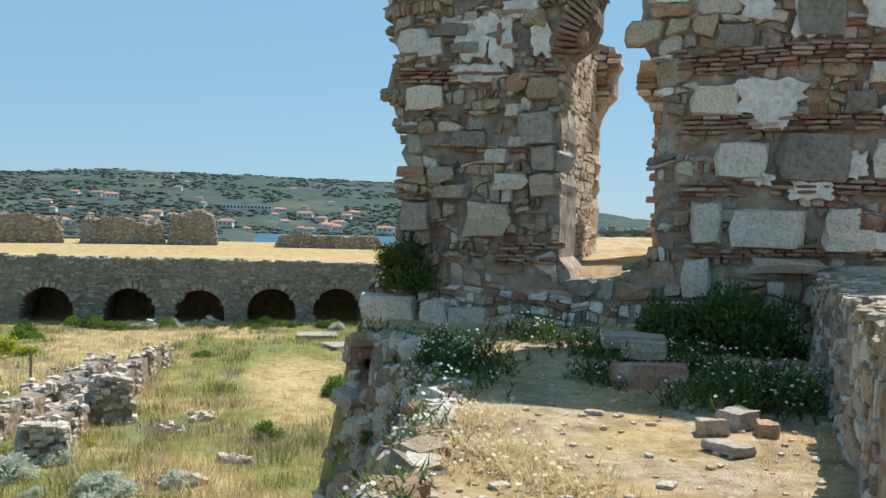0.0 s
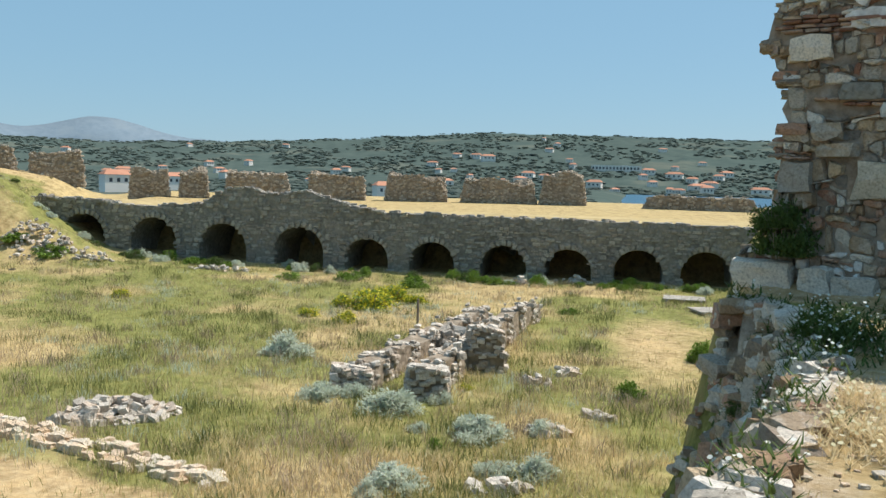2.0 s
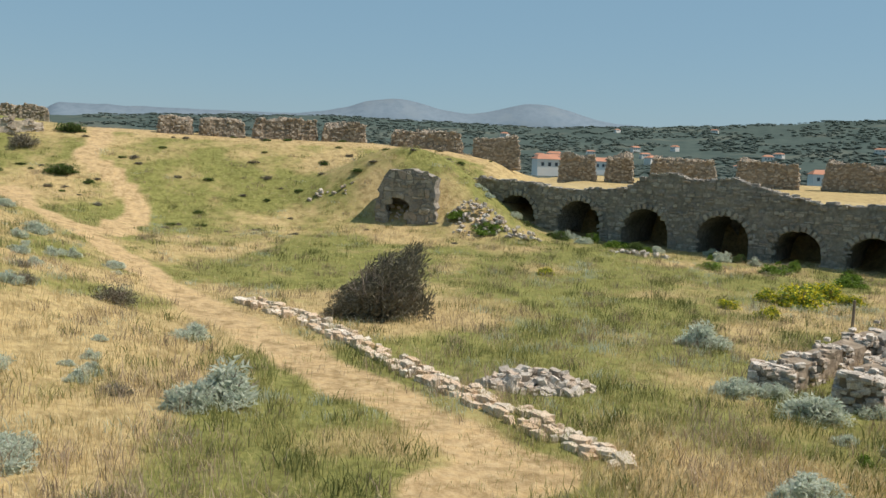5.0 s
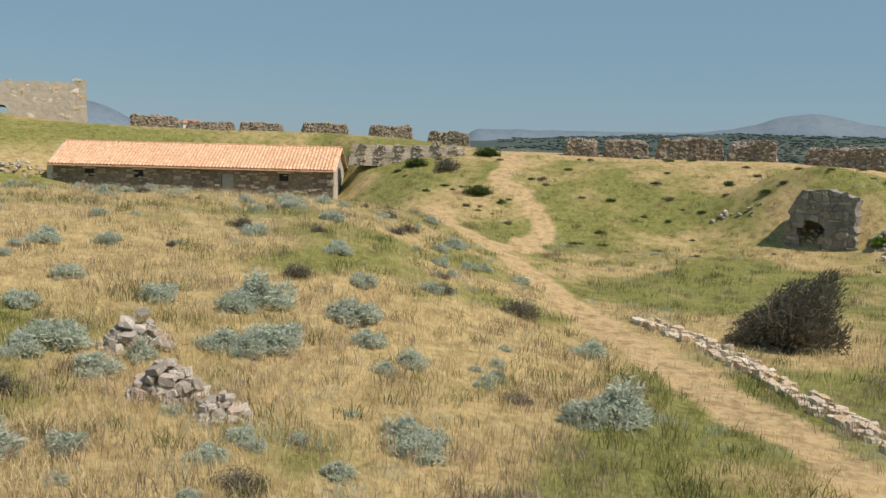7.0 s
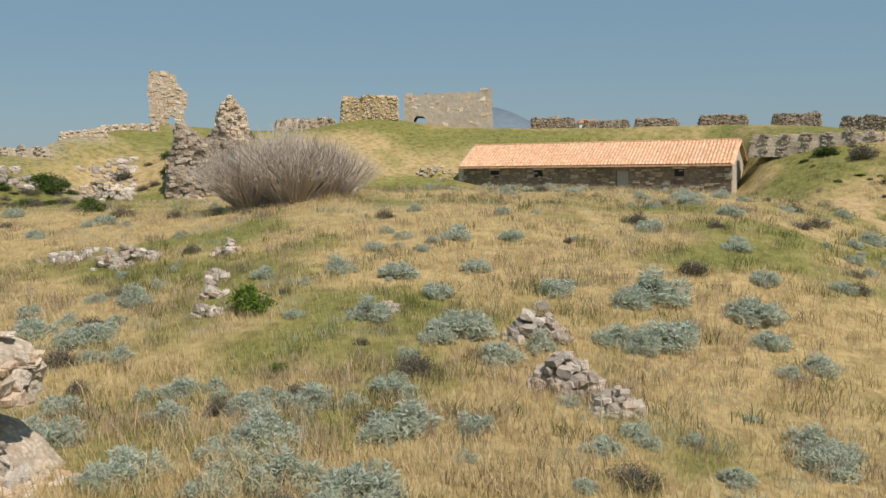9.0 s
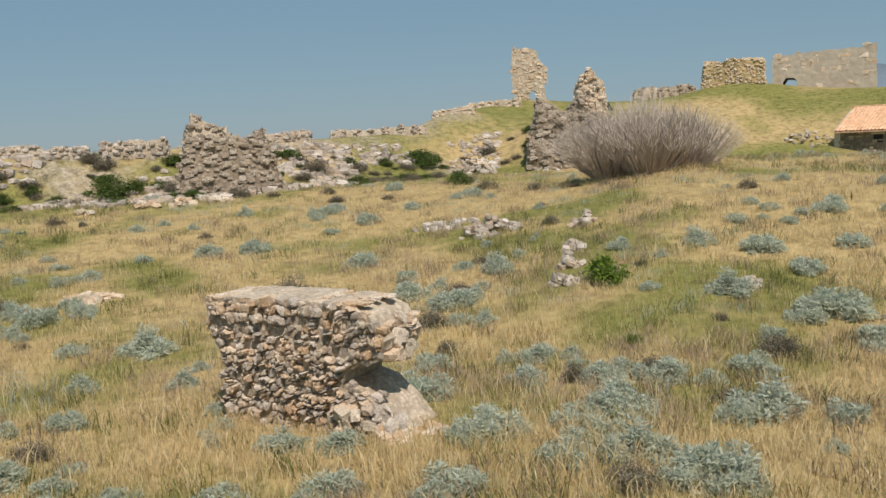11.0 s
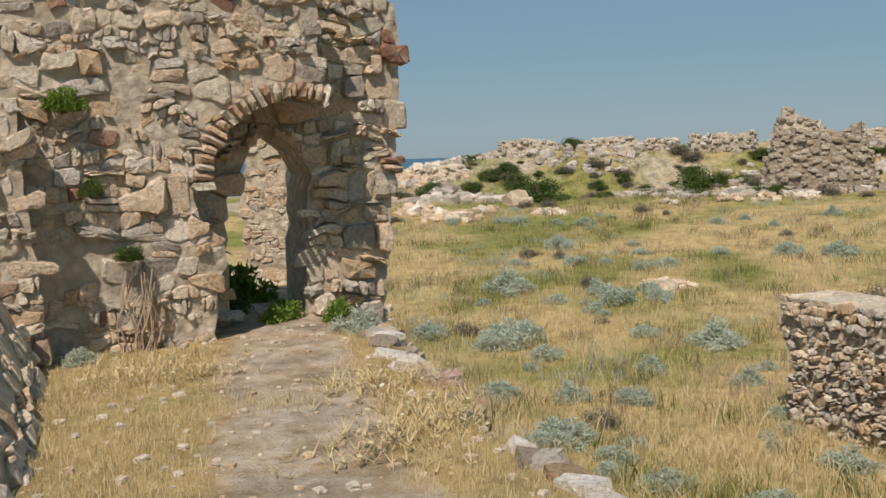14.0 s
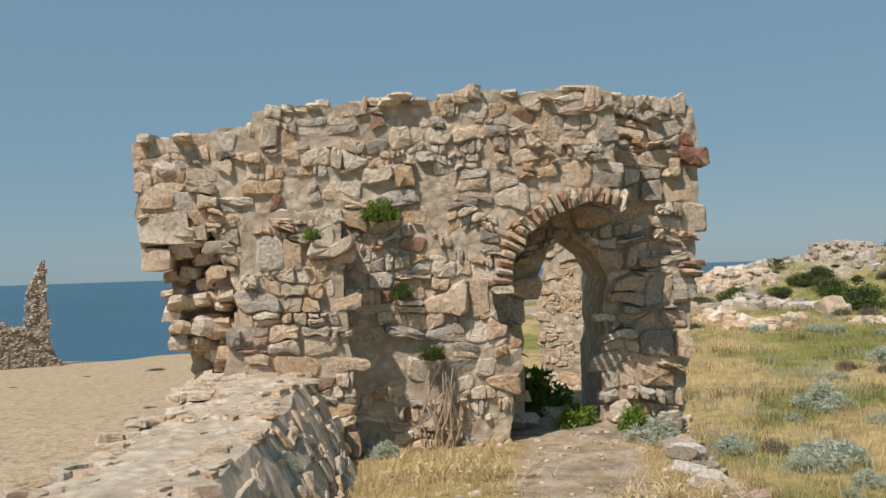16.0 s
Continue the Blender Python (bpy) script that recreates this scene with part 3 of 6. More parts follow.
def build_gate_ruin():
    """The tall broken gate: two piers, a low sill between, a second arch behind."""
    g = thing("ruined_gate", GATE_FRAME, "tall ruined stone and brick gate with broken arch", "ruin")
    rng = random.Random(5)
    left = [(-5.95, -3.0), (-5.95, 0.75), (-5.5, 0.8), (-5.37, 1.7), (-5.45, 2.2), (-5.3, 2.64), (-5.5, 2.97), (-5.3, 3.2), (-5.5, 3.5), (-5.68, 3.9), (-5.55, 4.5), (-5.72, 5.4), (-5.65, 7.6),
            (-2.3, 7.6), (-2.38, 5.3), (-2.47, 4.72), (-2.9, 4.42), (-2.86, 3.5), (-2.82, 1.8), (-2.82, 1.25), (-2.5, 0.93), (-1.95, 1.0), (-1.42, 1.38),
            (-1.22, 1.5), (-1.32, 1.8), (-1.30, 4.07), (-1.42, 4.33), (-1.70, 4.67), (-1.66, 5.2), (-1.7, 8.2), (4.2, 8.4), (4.2, -3.0)]
    part("rubble_core", slab(ragged(left, 0.2, 0.06, rng), 0.0, 1.3, M_MORTAR_A), g)
    # centre, size and material of the larger blocks that stand out of the rubble
    blocks = [(-4.93, 4.58, 0.40, 0.31, M_BLOCK), (-3.16, 3.27, 0.58, 0.48, M_STONE_GREY), (-5.02, 3.78, 0.64, 0.37, M_STONE_B), (-4.58, 4.84, 0.60, 0.20, M_STONE_GREY), (-4.35, 4.55, 0.46, 0.18, M_STONE_GREY),
              (-3.94, 1.85, 0.70, 0.50, M_STONE_B), (-5.12, 1.87, 0.46, 0.46, M_STONE_PALE), (-3.80, 2.85, 0.36, 0.23, M_BLOCK), (-3.58, 2.45, 0.52, 0.24, M_BLOCK), (-4.72, 2.55, 0.44, 0.27, M_STONE_PALE),
              (-3.05, 2.80, 0.34, 0.36, M_STONE_GREY), (-3.05, 2.40, 0.38, 0.36, M_STONE_PALE), (-4.28, 3.12, 0.60, 0.26, M_STONE_GREY), (-4.55, 2.28, 0.55, 0.20, M_STONE_A), (-3.1, 3.88, 0.5, 0.34, M_STONE_A), (-3.55, 3.55, 0.26, 0.2, M_STONE_PALE),
              (-0.16, 2.77, 0.72, 0.50, M_BLOCK), (1.84, 2.78, 0.58, 0.60, M_BLOCK), (0.80, 2.82, 0.92, 0.70, M_STONE_GREY), (0.20, 1.80, 0.98, 0.54, M_BLOCK), (-0.62, 1.86, 0.44, 0.60, M_BLOCK),
              (-0.53, 3.64, 0.66, 0.42, M_STONE_B), (1.38, 3.58, 0.42, 0.32, M_STONE_GREY), (1.68, 3.97, 0.40, 0.26, M_BLOCK), (1.20, 1.92, 0.46, 0.40, M_BLOCK), (1.3, 1.66, 0.7, 0.32, M_STONE_B), (2.2, 1.8, 0.6, 0.5, M_STONE_PALE),
              (0.85, 4.82, 0.66, 0.62, M_STONE_GREY), (-0.3, 4.55, 0.55, 0.36, M_STONE_GREY), (2.05, 4.75, 0.5, 0.6, M_STONE_PALE), (-0.75, 1.05, 0.40, 0.62, M_BLOCK), (0.45, 1.28, 0.95, 0.2, M_STONE_PALE), (1.5, 1.2, 0.8, 0.24, M_STONE_PALE)]
    bands = [(-5.6, -4.5, 4.02, 4.22), (-4.95, -3.6, 2.96, 3.02), (-3.9, -2.9, 1.2, 1.5), (-3.5, -2.95, 4.06, 4.16), (-1.15, 3.2, 4.12, 4.38), (-1.1, 3.2, 3.2, 3.42), (-1.1, 3.2, 2.3, 2.46), (-1.0, 3.2, 1.42, 1.54)]

    def choose(x, z, k):
        if any(abs(x - bx) < w * 0.52 and abs(z - bz) < h * 0.56 for bx, bz, w, h, _ in blocks):
            return "", None, 0.0
        if any(a < x < b and c - 0.04 < z < d + 0.03 for a, b, c, d in bands):
            return "", None, 0.0
        if k < 0.13:
            return "brick", M_BRICK, 0.0
        sill = -2.9 < x < -1.2 or z < 1.15
        if sill and k < 0.4:
            return "plaster_patch", M_PLASTER, 0.0
        return "stone", (M_STONE_GREY if 0.55 < k < 0.68 else M_STONE_A), 0.05 * (x < -2.4 and z > 1.2) * (k * 7 % 1)

    rubble_face(g, left, 0.0, 11, 0.06, 0.27, 0.10, 0.46, choose, 300, 0.010, 0.075, bare=0.07, where=lambda x, z: z < 6.0)
    for bx, bz, w, h, mat in blocks:
        stones_single("stone", [((bx, -0.02 - rng.uniform(0, 0.04), bz), (w * 1.02, 0.32, h * 1.02), (rng.uniform(-0.04, 0.04), rng.uniform(-0.05, 0.05), rng.uniform(-0.05, 0.05)))], mat, g)
    for a, b, c, d in bands:
        rows = max(1, round((d - c) / 0.065))
        for i in range(rows + 1):
            x = a + rng.uniform(0, 0.15)
            while x < b:
                w = rng.uniform(0.16, 0.36)
                if rng.random() < 0.8:
                    stones_single("brick", [((x + w / 2, rng.uniform(-0.05, 0.01), c + (d - c) * i / rows + 0.03 * math.sin(x * 2)), (w * 0.96, 0.24, 0.05), (0, rng.uniform(-0.05, 0.05), 0))], M_BRICK if rng.random() < 0.8 else M_BRICK_PALE, g)
                x += w
    # what is left of the lime plaster, with slots of brick showing
    for x0, x1, z0, z1 in ((-4.55, -3.95, 4.3, 5.05), (-4.0, -3.55, 4.2, 5.1), (-4.6, -3.65, 3.98, 4.3), (-3.3, -2.95, 4.35, 4.9), (-3.75, -3.2, 4.95, 5.3), (-0.25, 0.25, 4.75, 5.3), (0.45, 0.95, 4.45, 5.2), (1.35, 1.95, 4.5, 5.15), (-0.35, 0.75, 3.35, 3.95),
                           (0.45, 1.1, 2.2, 2.5), (1.15, 1.5, 2.5, 2.9), (-0.1, 0.45, 3.2, 3.45), (1.6, 2.3, 3.3, 3.7), (1.4, 1.9, 1.5, 1.8), (-0.2, 0.3, 2.4, 2.6)):
        n, cx, cz = 22, (x0 + x1) / 2, (z0 + z1) / 2
        ring = []
        for i in range(n):
            t = 2 * math.pi * i / n
            kx, kz = math.cos(t), math.sin(t)
            q = 1 / max(abs(kx), abs(kz)) * rng.uniform(0.62, 1.05)
            ring.append((cx + kx * q * (x1 - x0) / 2, cz + kz * q * (z1 - z0) / 2))
        part("plaster_patch", slab(ring, -0.13 - rng.uniform(0, 0.012), 0.02, M_PLASTER), g)
    for x, z, w, h in ((-4.3, 4.15, 0.42, 0.05), (-3.85, 4.13, 0.42, 0.05), (-3.55, 5.08, 0.4, 0.06), (-3.62, 4.55, 0.26, 0.08), (-3.8, 4.75, 0.08, 0.34)):
        stones_single("brick", [((x, -0.13, z), (w, 0.06, h), (0, 0, 0))], M_BRICK, g)
    # flat slabs left sticking out of the broken end
    ledge = []
    for i in range(54):
        z = rng.uniform(0.9, 6.0)
        edge = np.interp(z, [0.8, 1.7, 2.2, 2.64, 2.97, 3.2, 3.5, 3.9, 4.5, 5.4], [-5.5, -5.37, -5.45, -5.3, -5.5, -5.3, -5.5, -5.68, -5.55, -5.72])
        ledge.append(((edge + 0.12 - rng.uniform(0.0, 0.12), rng.uniform(-0.05, 0.9), z), (rng.uniform(0.3, 0.55), rng.uniform(0.25, 0.45), rng.uniform(0.05, 0.19)), (rng.uniform(-0.08, 0.08), rng.uniform(-0.1, 0.1), rng.uniform(-0.3, 0.3))))
    stones_single("ledge_stone", ledge, M_STONE_A, g)
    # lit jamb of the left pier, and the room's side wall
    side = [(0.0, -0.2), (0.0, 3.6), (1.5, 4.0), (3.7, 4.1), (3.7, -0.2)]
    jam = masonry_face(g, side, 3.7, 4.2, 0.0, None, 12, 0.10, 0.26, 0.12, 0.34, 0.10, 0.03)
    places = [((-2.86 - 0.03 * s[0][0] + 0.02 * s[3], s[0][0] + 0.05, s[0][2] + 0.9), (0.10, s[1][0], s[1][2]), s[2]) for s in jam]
    # tan stone, paler than the pier's face, stands in for stronger sunlight
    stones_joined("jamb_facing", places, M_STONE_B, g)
    back = [(-3.9, 0.6), (-3.9, 5.2), (-3.2, 5.46), (-2.6, 5.3), (-2.47, 5.0), (-2.6, 4.8), (-2.65, 4.4), (-2.93, 4.02), (-2.97, 2.0), (-2.95, 0.6)]
    part("rear_pier", slab(ragged(back, 0.2, 0.04, rng), 3.9, 4.6, M_MORTAR_B), g)
    stones_joined("rear_pier_facing", [s[:3] for s in masonry_face(g, back, 1.8, 5.4, 3.9, None, 14, 0.1, 0.26, 0.14, 0.4, 0.2, 0.06)], M_STONE_A, g)
    back2 = [(-1.78, 0.9), (-1.8, 4.0), (-2.05, 4.35), (-2.12, 4.9), (-1.4, 5.1), (0.6, 5.1), (0.6, 0.9)]
    part("rear_pier", slab(ragged(back2, 0.2, 0.04, rng), 3.9, 4.6, M_MORTAR_B), g)
    stones_joined("rear_pier_facing", [s[:3] for s in masonry_face(g, back2, 2.6, 5.1, 3.9, None, 15, 0.1, 0.26, 0.14, 0.4, 0.2, 0.06)], M_STONE_A, g)
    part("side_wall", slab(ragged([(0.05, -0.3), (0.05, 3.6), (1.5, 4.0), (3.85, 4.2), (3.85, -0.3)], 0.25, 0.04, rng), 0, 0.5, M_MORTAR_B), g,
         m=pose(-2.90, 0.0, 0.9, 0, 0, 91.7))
    # the brick arch's springing on the left pier
    vous = []
    for i in range(13):
        t = radians(2 + i * 5.5)
        x, z = -1.85 - 0.92 * math.cos(t), 4.40 + 0.98 * math.sin(t)
        vous.append(((x, -0.07, z), (0.40 * rng.uniform(0.8, 1.1), 0.26, 0.06), (0, t + rng.uniform(-0.06, 0.06), 0)))
    stones_single("brick", vous, M_BRICK, g)


build_gate_ruin()

B_FRAME = Matrix.Translation(polar(184, 8.6)) @ pose(0, 0, 0, 0, 0, 184)


def build_arch_ruin():
    """The lower ruin with the arched way, seen from the walk; x runs to its right, y away."""
    g = thing("arched_ruin", B_FRAME, "ruined tan rubble wall with an arched passage", "ruin")
    rng = random.Random(8)
    right = [(-1.92, 2.96), (-1.1, 3.08), (-0.85, 3.1), (-0.8, 3.27), (0.6, 3.33), (1.9, 3.44), (2.68, 3.44),
             (2.72, 2.75), (2.72, 2.5), (2.45, 2.42), (2.2, 2.28), (1.9, 2.1), (1.62, 1.9), (1.45, 1.5), (1.48, 1.16), (1.72, 0.95), (1.7, 0.7), (1.58, 0.4), (1.58, -0.4)]
    # the facing has fallen from the broken end and shows a deep bed of rubble
    front = [(-1.25, -0.4), (-1.15, 0.4), (-0.98, 0.9), (-0.92, 1.5), (-1.15, 1.85), (-1.2, 2.05), (-1.35, 2.25), (-1.6, 2.3), (-1.92, 2.25)] + right
    deep = [(-1.40, -0.4), (-1.42, 0.5), (-1.55, 1.05), (-1.62, 1.5), (-1.74, 1.95), (-1.80, 2.4), (-1.78, 2.9), (0.2, 2.9), (0.2, -0.4)]
    part("rubble_core", slab(ragged(front, 0.14, 0.035, rng), 0.03, 0.42, M_MORTAR_B), g)
    part("rubble_core", slab(ragged(deep, 0.14, 0.05, rng), 0.40, 0.75, M_MORTAR_B), g)
    bed = []
    for i in range(150):
        z = rng.uniform(0.2, 2.3)
        x = rng.uniform(np.interp(z, [0, 1, 2, 2.4], [-1.45, -1.58, -1.76, -1.8]), np.interp(z, [0, 0.9, 1.5, 2.3], [-1.1, -0.9, -0.85, -1.3]))
        w = rng.uniform(0.10, 0.26)
        y = 0.40 - rng.random() ** 2 * 0.30
        bed.append(((x, y, z), (w, rng.uniform(0.2, 0.4), w * rng.uniform(0.45, 0.9)), (rng.uniform(-0.3, 0.3), rng.uniform(-0.3, 0.3), rng.uniform(-0.4, 0.4))))
    stones_single("bed_stone", bed, M_STONE_B, g)
    back = [(-1.4, -0.4), (-1.7, 3.0), (2.9, 3.5), (3.85, 3.4), (3.9, 3.0), (3.82, 2.0), (3.72, 0.9), (3.6, 0.2), (3.6, -0.4), (2.70, -0.4), (2.72, 0.6), (2.80, 1.55), (2.68, 1.84),
            (2.42, 2.0), (2.16, 1.9), (2.03, 1.6), (1.86, 1.25), (1.86, -0.4)]
    part("inner_core", slab(ragged(back, 0.16, 0.03, rng), 0.75, 1.6, M_MORTAR_B), g)

    def choose(x, z, k):
        if k < 0.04:
            return "brick", M_BRICK, 0.0
        return "stone", (M_STONE_B if k < 0.8 else M_STONE_PALE), 0.035 * (k * 9 % 1 > 0.8)

    rubble_face(g, front, 0.03, 21, 0.045, 0.19, 0.07, 0.28, choose, 300, 0.003, 0.026, bare=0.26)
    rubble_face(g, back, 0.75, 22, 0.06, 0.22, 0.10, 0.36, choose, 110, 0.010, 0.08, where=lambda x, z: x > 1.6)
    rubble_face(g, [(-0.1, -0.3), (-0.1, 3.3), (0.8, 3.3), (0.8, -0.3)], 0, 26, 0.08, 0.22, 0.1, 0.3, choose, 40, 0.012, 0.05, m=pose(3.62, 0.85, 0, 0, 0, 90))
    vous = []
    for i in range(21):
        t = radians(2 + i * 5.4)
        x, z = 2.45 - 0.93 * math.cos(t), 1.45 + 0.93 * math.sin(t)
        vous.append(((x, 0.05 + rng.uniform(-0.03, 0.03), z), (rng.uniform(0.12, 0.24), 0.36, rng.uniform(0.04, 0.085)), (0, t + rng.uniform(-0.08, 0.08), 0)))
    stones_single("voussoir", vous[::2], M_STONE_B, g)
    stones_single("voussoir", vous[1::2], M_BRICK_PALE, g)
    # squared blocks left at the upper corner
    for i, (z, w, h) in enumerate(((2.72, 0.42, 0.24), (2.46, 0.34, 0.22), (2.16, 0.46, 0.30), (1.88, 0.30, 0.22))):
        stones_single("corner_block", [((-1.90 + w / 2, 0.22, z), (w, 0.46, h), (0, 0, 0))], M_STONE_B, g)
    # loose top stones and the broken left edge
    top = []
    for i in range(46):
        x = -1.9 + i * 0.103
        z = np.interp(x, [-1.95, -0.8, -0.7, 1.9, 2.8], [2.98, 3.08, 3.25, 3.42, 3.42])
        top.append(((x, rng.uniform(0.05, 0.6), z + rng.uniform(-0.02, 0.05)), (rng.uniform(0.1, 0.3), 0.35, rng.uniform(0.06, 0.14)), (0, 0, rng.uniform(-0.3, 0.3))))
    stones_joined("loose_top", top, M_STONE_B, g)
    # stub that stands forward at the parapet's end
    stub = [(0.10, 0.0), (0.02, 1.2), (-0.03, 2.2), (-0.65, 2.27), (-0.9, 2.25), (-0.93, 1.5), (-1.0, 1.2), (-1.15, 0.6), (-1.3, 0.0)]
    part("stub_core", slab(ragged(stub, 0.14, 0.02, rng), -0.38, 0.04, M_MORTAR_B), g)
    rubble_face(g, stub, -0.38, 24, 0.05, 0.2, 0.08, 0.34, choose, 120, 0.006, 0.04, bare=0.1)


build_arch_ruin()


def build_wall_fragment():
    g = thing("wall_fragment", Matrix.Translation(polar(170.2, 12.6)) @ pose(0, 0, 0, 0, 0, 150), "sunlit rough wall fragment beyond the archway", "ruin")
    rng = random.Random(31)
    o = [(-0.32, -0.5), (-0.36, 1.3), (-0.2, 1.95), (0.1, 2.1), (0.34, 1.8), (0.3, 0.9), (0.34, -0.5)]
    part("rubble_core", slab(ragged(o, 0.15, 0.03, rng), 0, 0.5, M_MORTAR_B), g)
    rubble_face(g, o, 0, 32, 0.06, 0.16, 0.08, 0.25, lambda x, z, k: ("stone", M_STONE_B, 0.0), 60, 0.004, 0.02, bare=0.35)


build_wall_fragment()


def parapet(points, height, width, batter, label, seed, mat, core):
    """A low wall along points on its inner foot; it leans back by batter and its outer side is upright."""
    g = thing("parapet_wall", Matrix.Translation((0, 0, 0)), label, "wall", kind="structure")
    rng = random.Random(seed)
    bm = bmesh.new()
    rows, stones = [], []
    for (x0, y0), (x1, y1) in zip(points, points[1:]):
        n = max(2, int(math.hypot(x1 - x0, y1 - y0) / 0.25))
        nx, ny = (y1 - y0), -(x1 - x0)
        k = math.hypot(nx, ny)
        nx, ny = nx / k, ny / k
        if nx < 0:
            nx, ny = -nx, -ny
        ax = Vector((nx, ny, 0)).cross(Vector((0, 0, 1)))
        start = Vector((x0, y0, 0)) if ax.dot(Vector((x1 - x0, y1 - y0, 0))) > 0 else Vector((x1, y1, 0))
        turned = Matrix(((ax.x, nx, 0, start.x), (ax.y, ny, 0, start.y), (0, 0, 1, 0), (0, 0, 0, 1))) @ Matrix.Rotation(-math.atan2(batter, height), 4, "X")
        far = math.hypot(x1 - x0, y1 - y0)
        rubble_face(g, [(0, -0.1), (0, height * 0.94), (far, height * 0.94), (far, -0.1)], 0.0, seed + n, 0.06, 0.22, 0.1, 0.38, lambda x, z, k: ("stone", mat, 0.0), 130, 0.006, 0.025, m=turned, bare=0.3)
        for i in range(n + 1):
            x, y = x0 + (x1 - x0) * i / n, y0 + (y1 - y0) * i / n
            h = height + 0.06 * hum(x, y, 1.6, seed) + rng.uniform(-0.03, 0.03)
            prof = [(0, -0.3), (batter * 0.3, h * 0.3), (batter * 0.7, h * 0.7), (batter * 0.97, h * 0.97), (batter + 0.1, h), (batter + width * 0.5, h + 0.03), (batter + width, h - 0.03), (batter + width, -3.0)]
            rows.append([bm.verts.new((x + nx * (o + rng.uniform(-0.02, 0.02)), y + ny * (o + rng.uniform(-0.02, 0.02)), z)) for o, z in prof])
            for _ in range(20):
                o = batter + rng.uniform(0.02, width)
                s = rng.uniform(0.05, 0.17)
                stones.append(((x + nx * o + rng.uniform(-0.1, 0.1), y + ny * o + rng.uniform(-0.1, 0.1), h - 0.01), (s, s * rng.uniform(0.7, 1.2), rng.uniform(0.03, 0.07)), (rng.uniform(-0.1, 0.1), rng.uniform(-0.1, 0.1), rng.uniform(0, 3))))
    for a, b in zip(rows, rows[1:]):
        for i in range(len(a) - 1):
            bm.faces.new((a[i], b[i], b[i + 1], a[i + 1]))
    bm.faces.new(rows[0])
    bm.faces.new(rows[-1][::-1])
    bmesh.ops.recalc_face_normals(bm, faces=bm.faces[:])
    part("wall_body", bm_mesh("wall_body", bm, core), g)
    stones_joined("worn_top", stones, mat, g)


P0 = [tuple((A_DIR * u + A_RIGHT * s).xy) for u, s in ((13.5, 0.8), (8, 0.76), (3, 0.74))]
parapet(P0 + [(0.85, -0.6)], 1.18, 0.8, 0.08, "low grey stone parapet wall beside the walk", 41, M_STONE_A, M_MORTAR_A)
parapet([(0.62, -3.0), (0.48, -5.2), (0.50, -8.55)], 0.76, 0.85, 0.42, "low broken parapet wall with worn sunlit top", 43, M_STONE_B, M_MORTAR_B)


# ---- vaulted wall ----
ARCHES = [(6.7, -4.02), (10.8, -4.09), (15.2, -4.21), (19.3, -4.12), (23.9, -4.02), (28.1, -3.89), (32.4, -3.22), (37.1, -3.08), (41.2, -2.75), (45.2, -2.56)]


def on_wall(head):
    """Where a heading meets the vaulted wall."""
    t = math.tan(radians(head))
    y = (57.5 + 0.6) / (1 + 0.2 * t)
    return -t * y, y


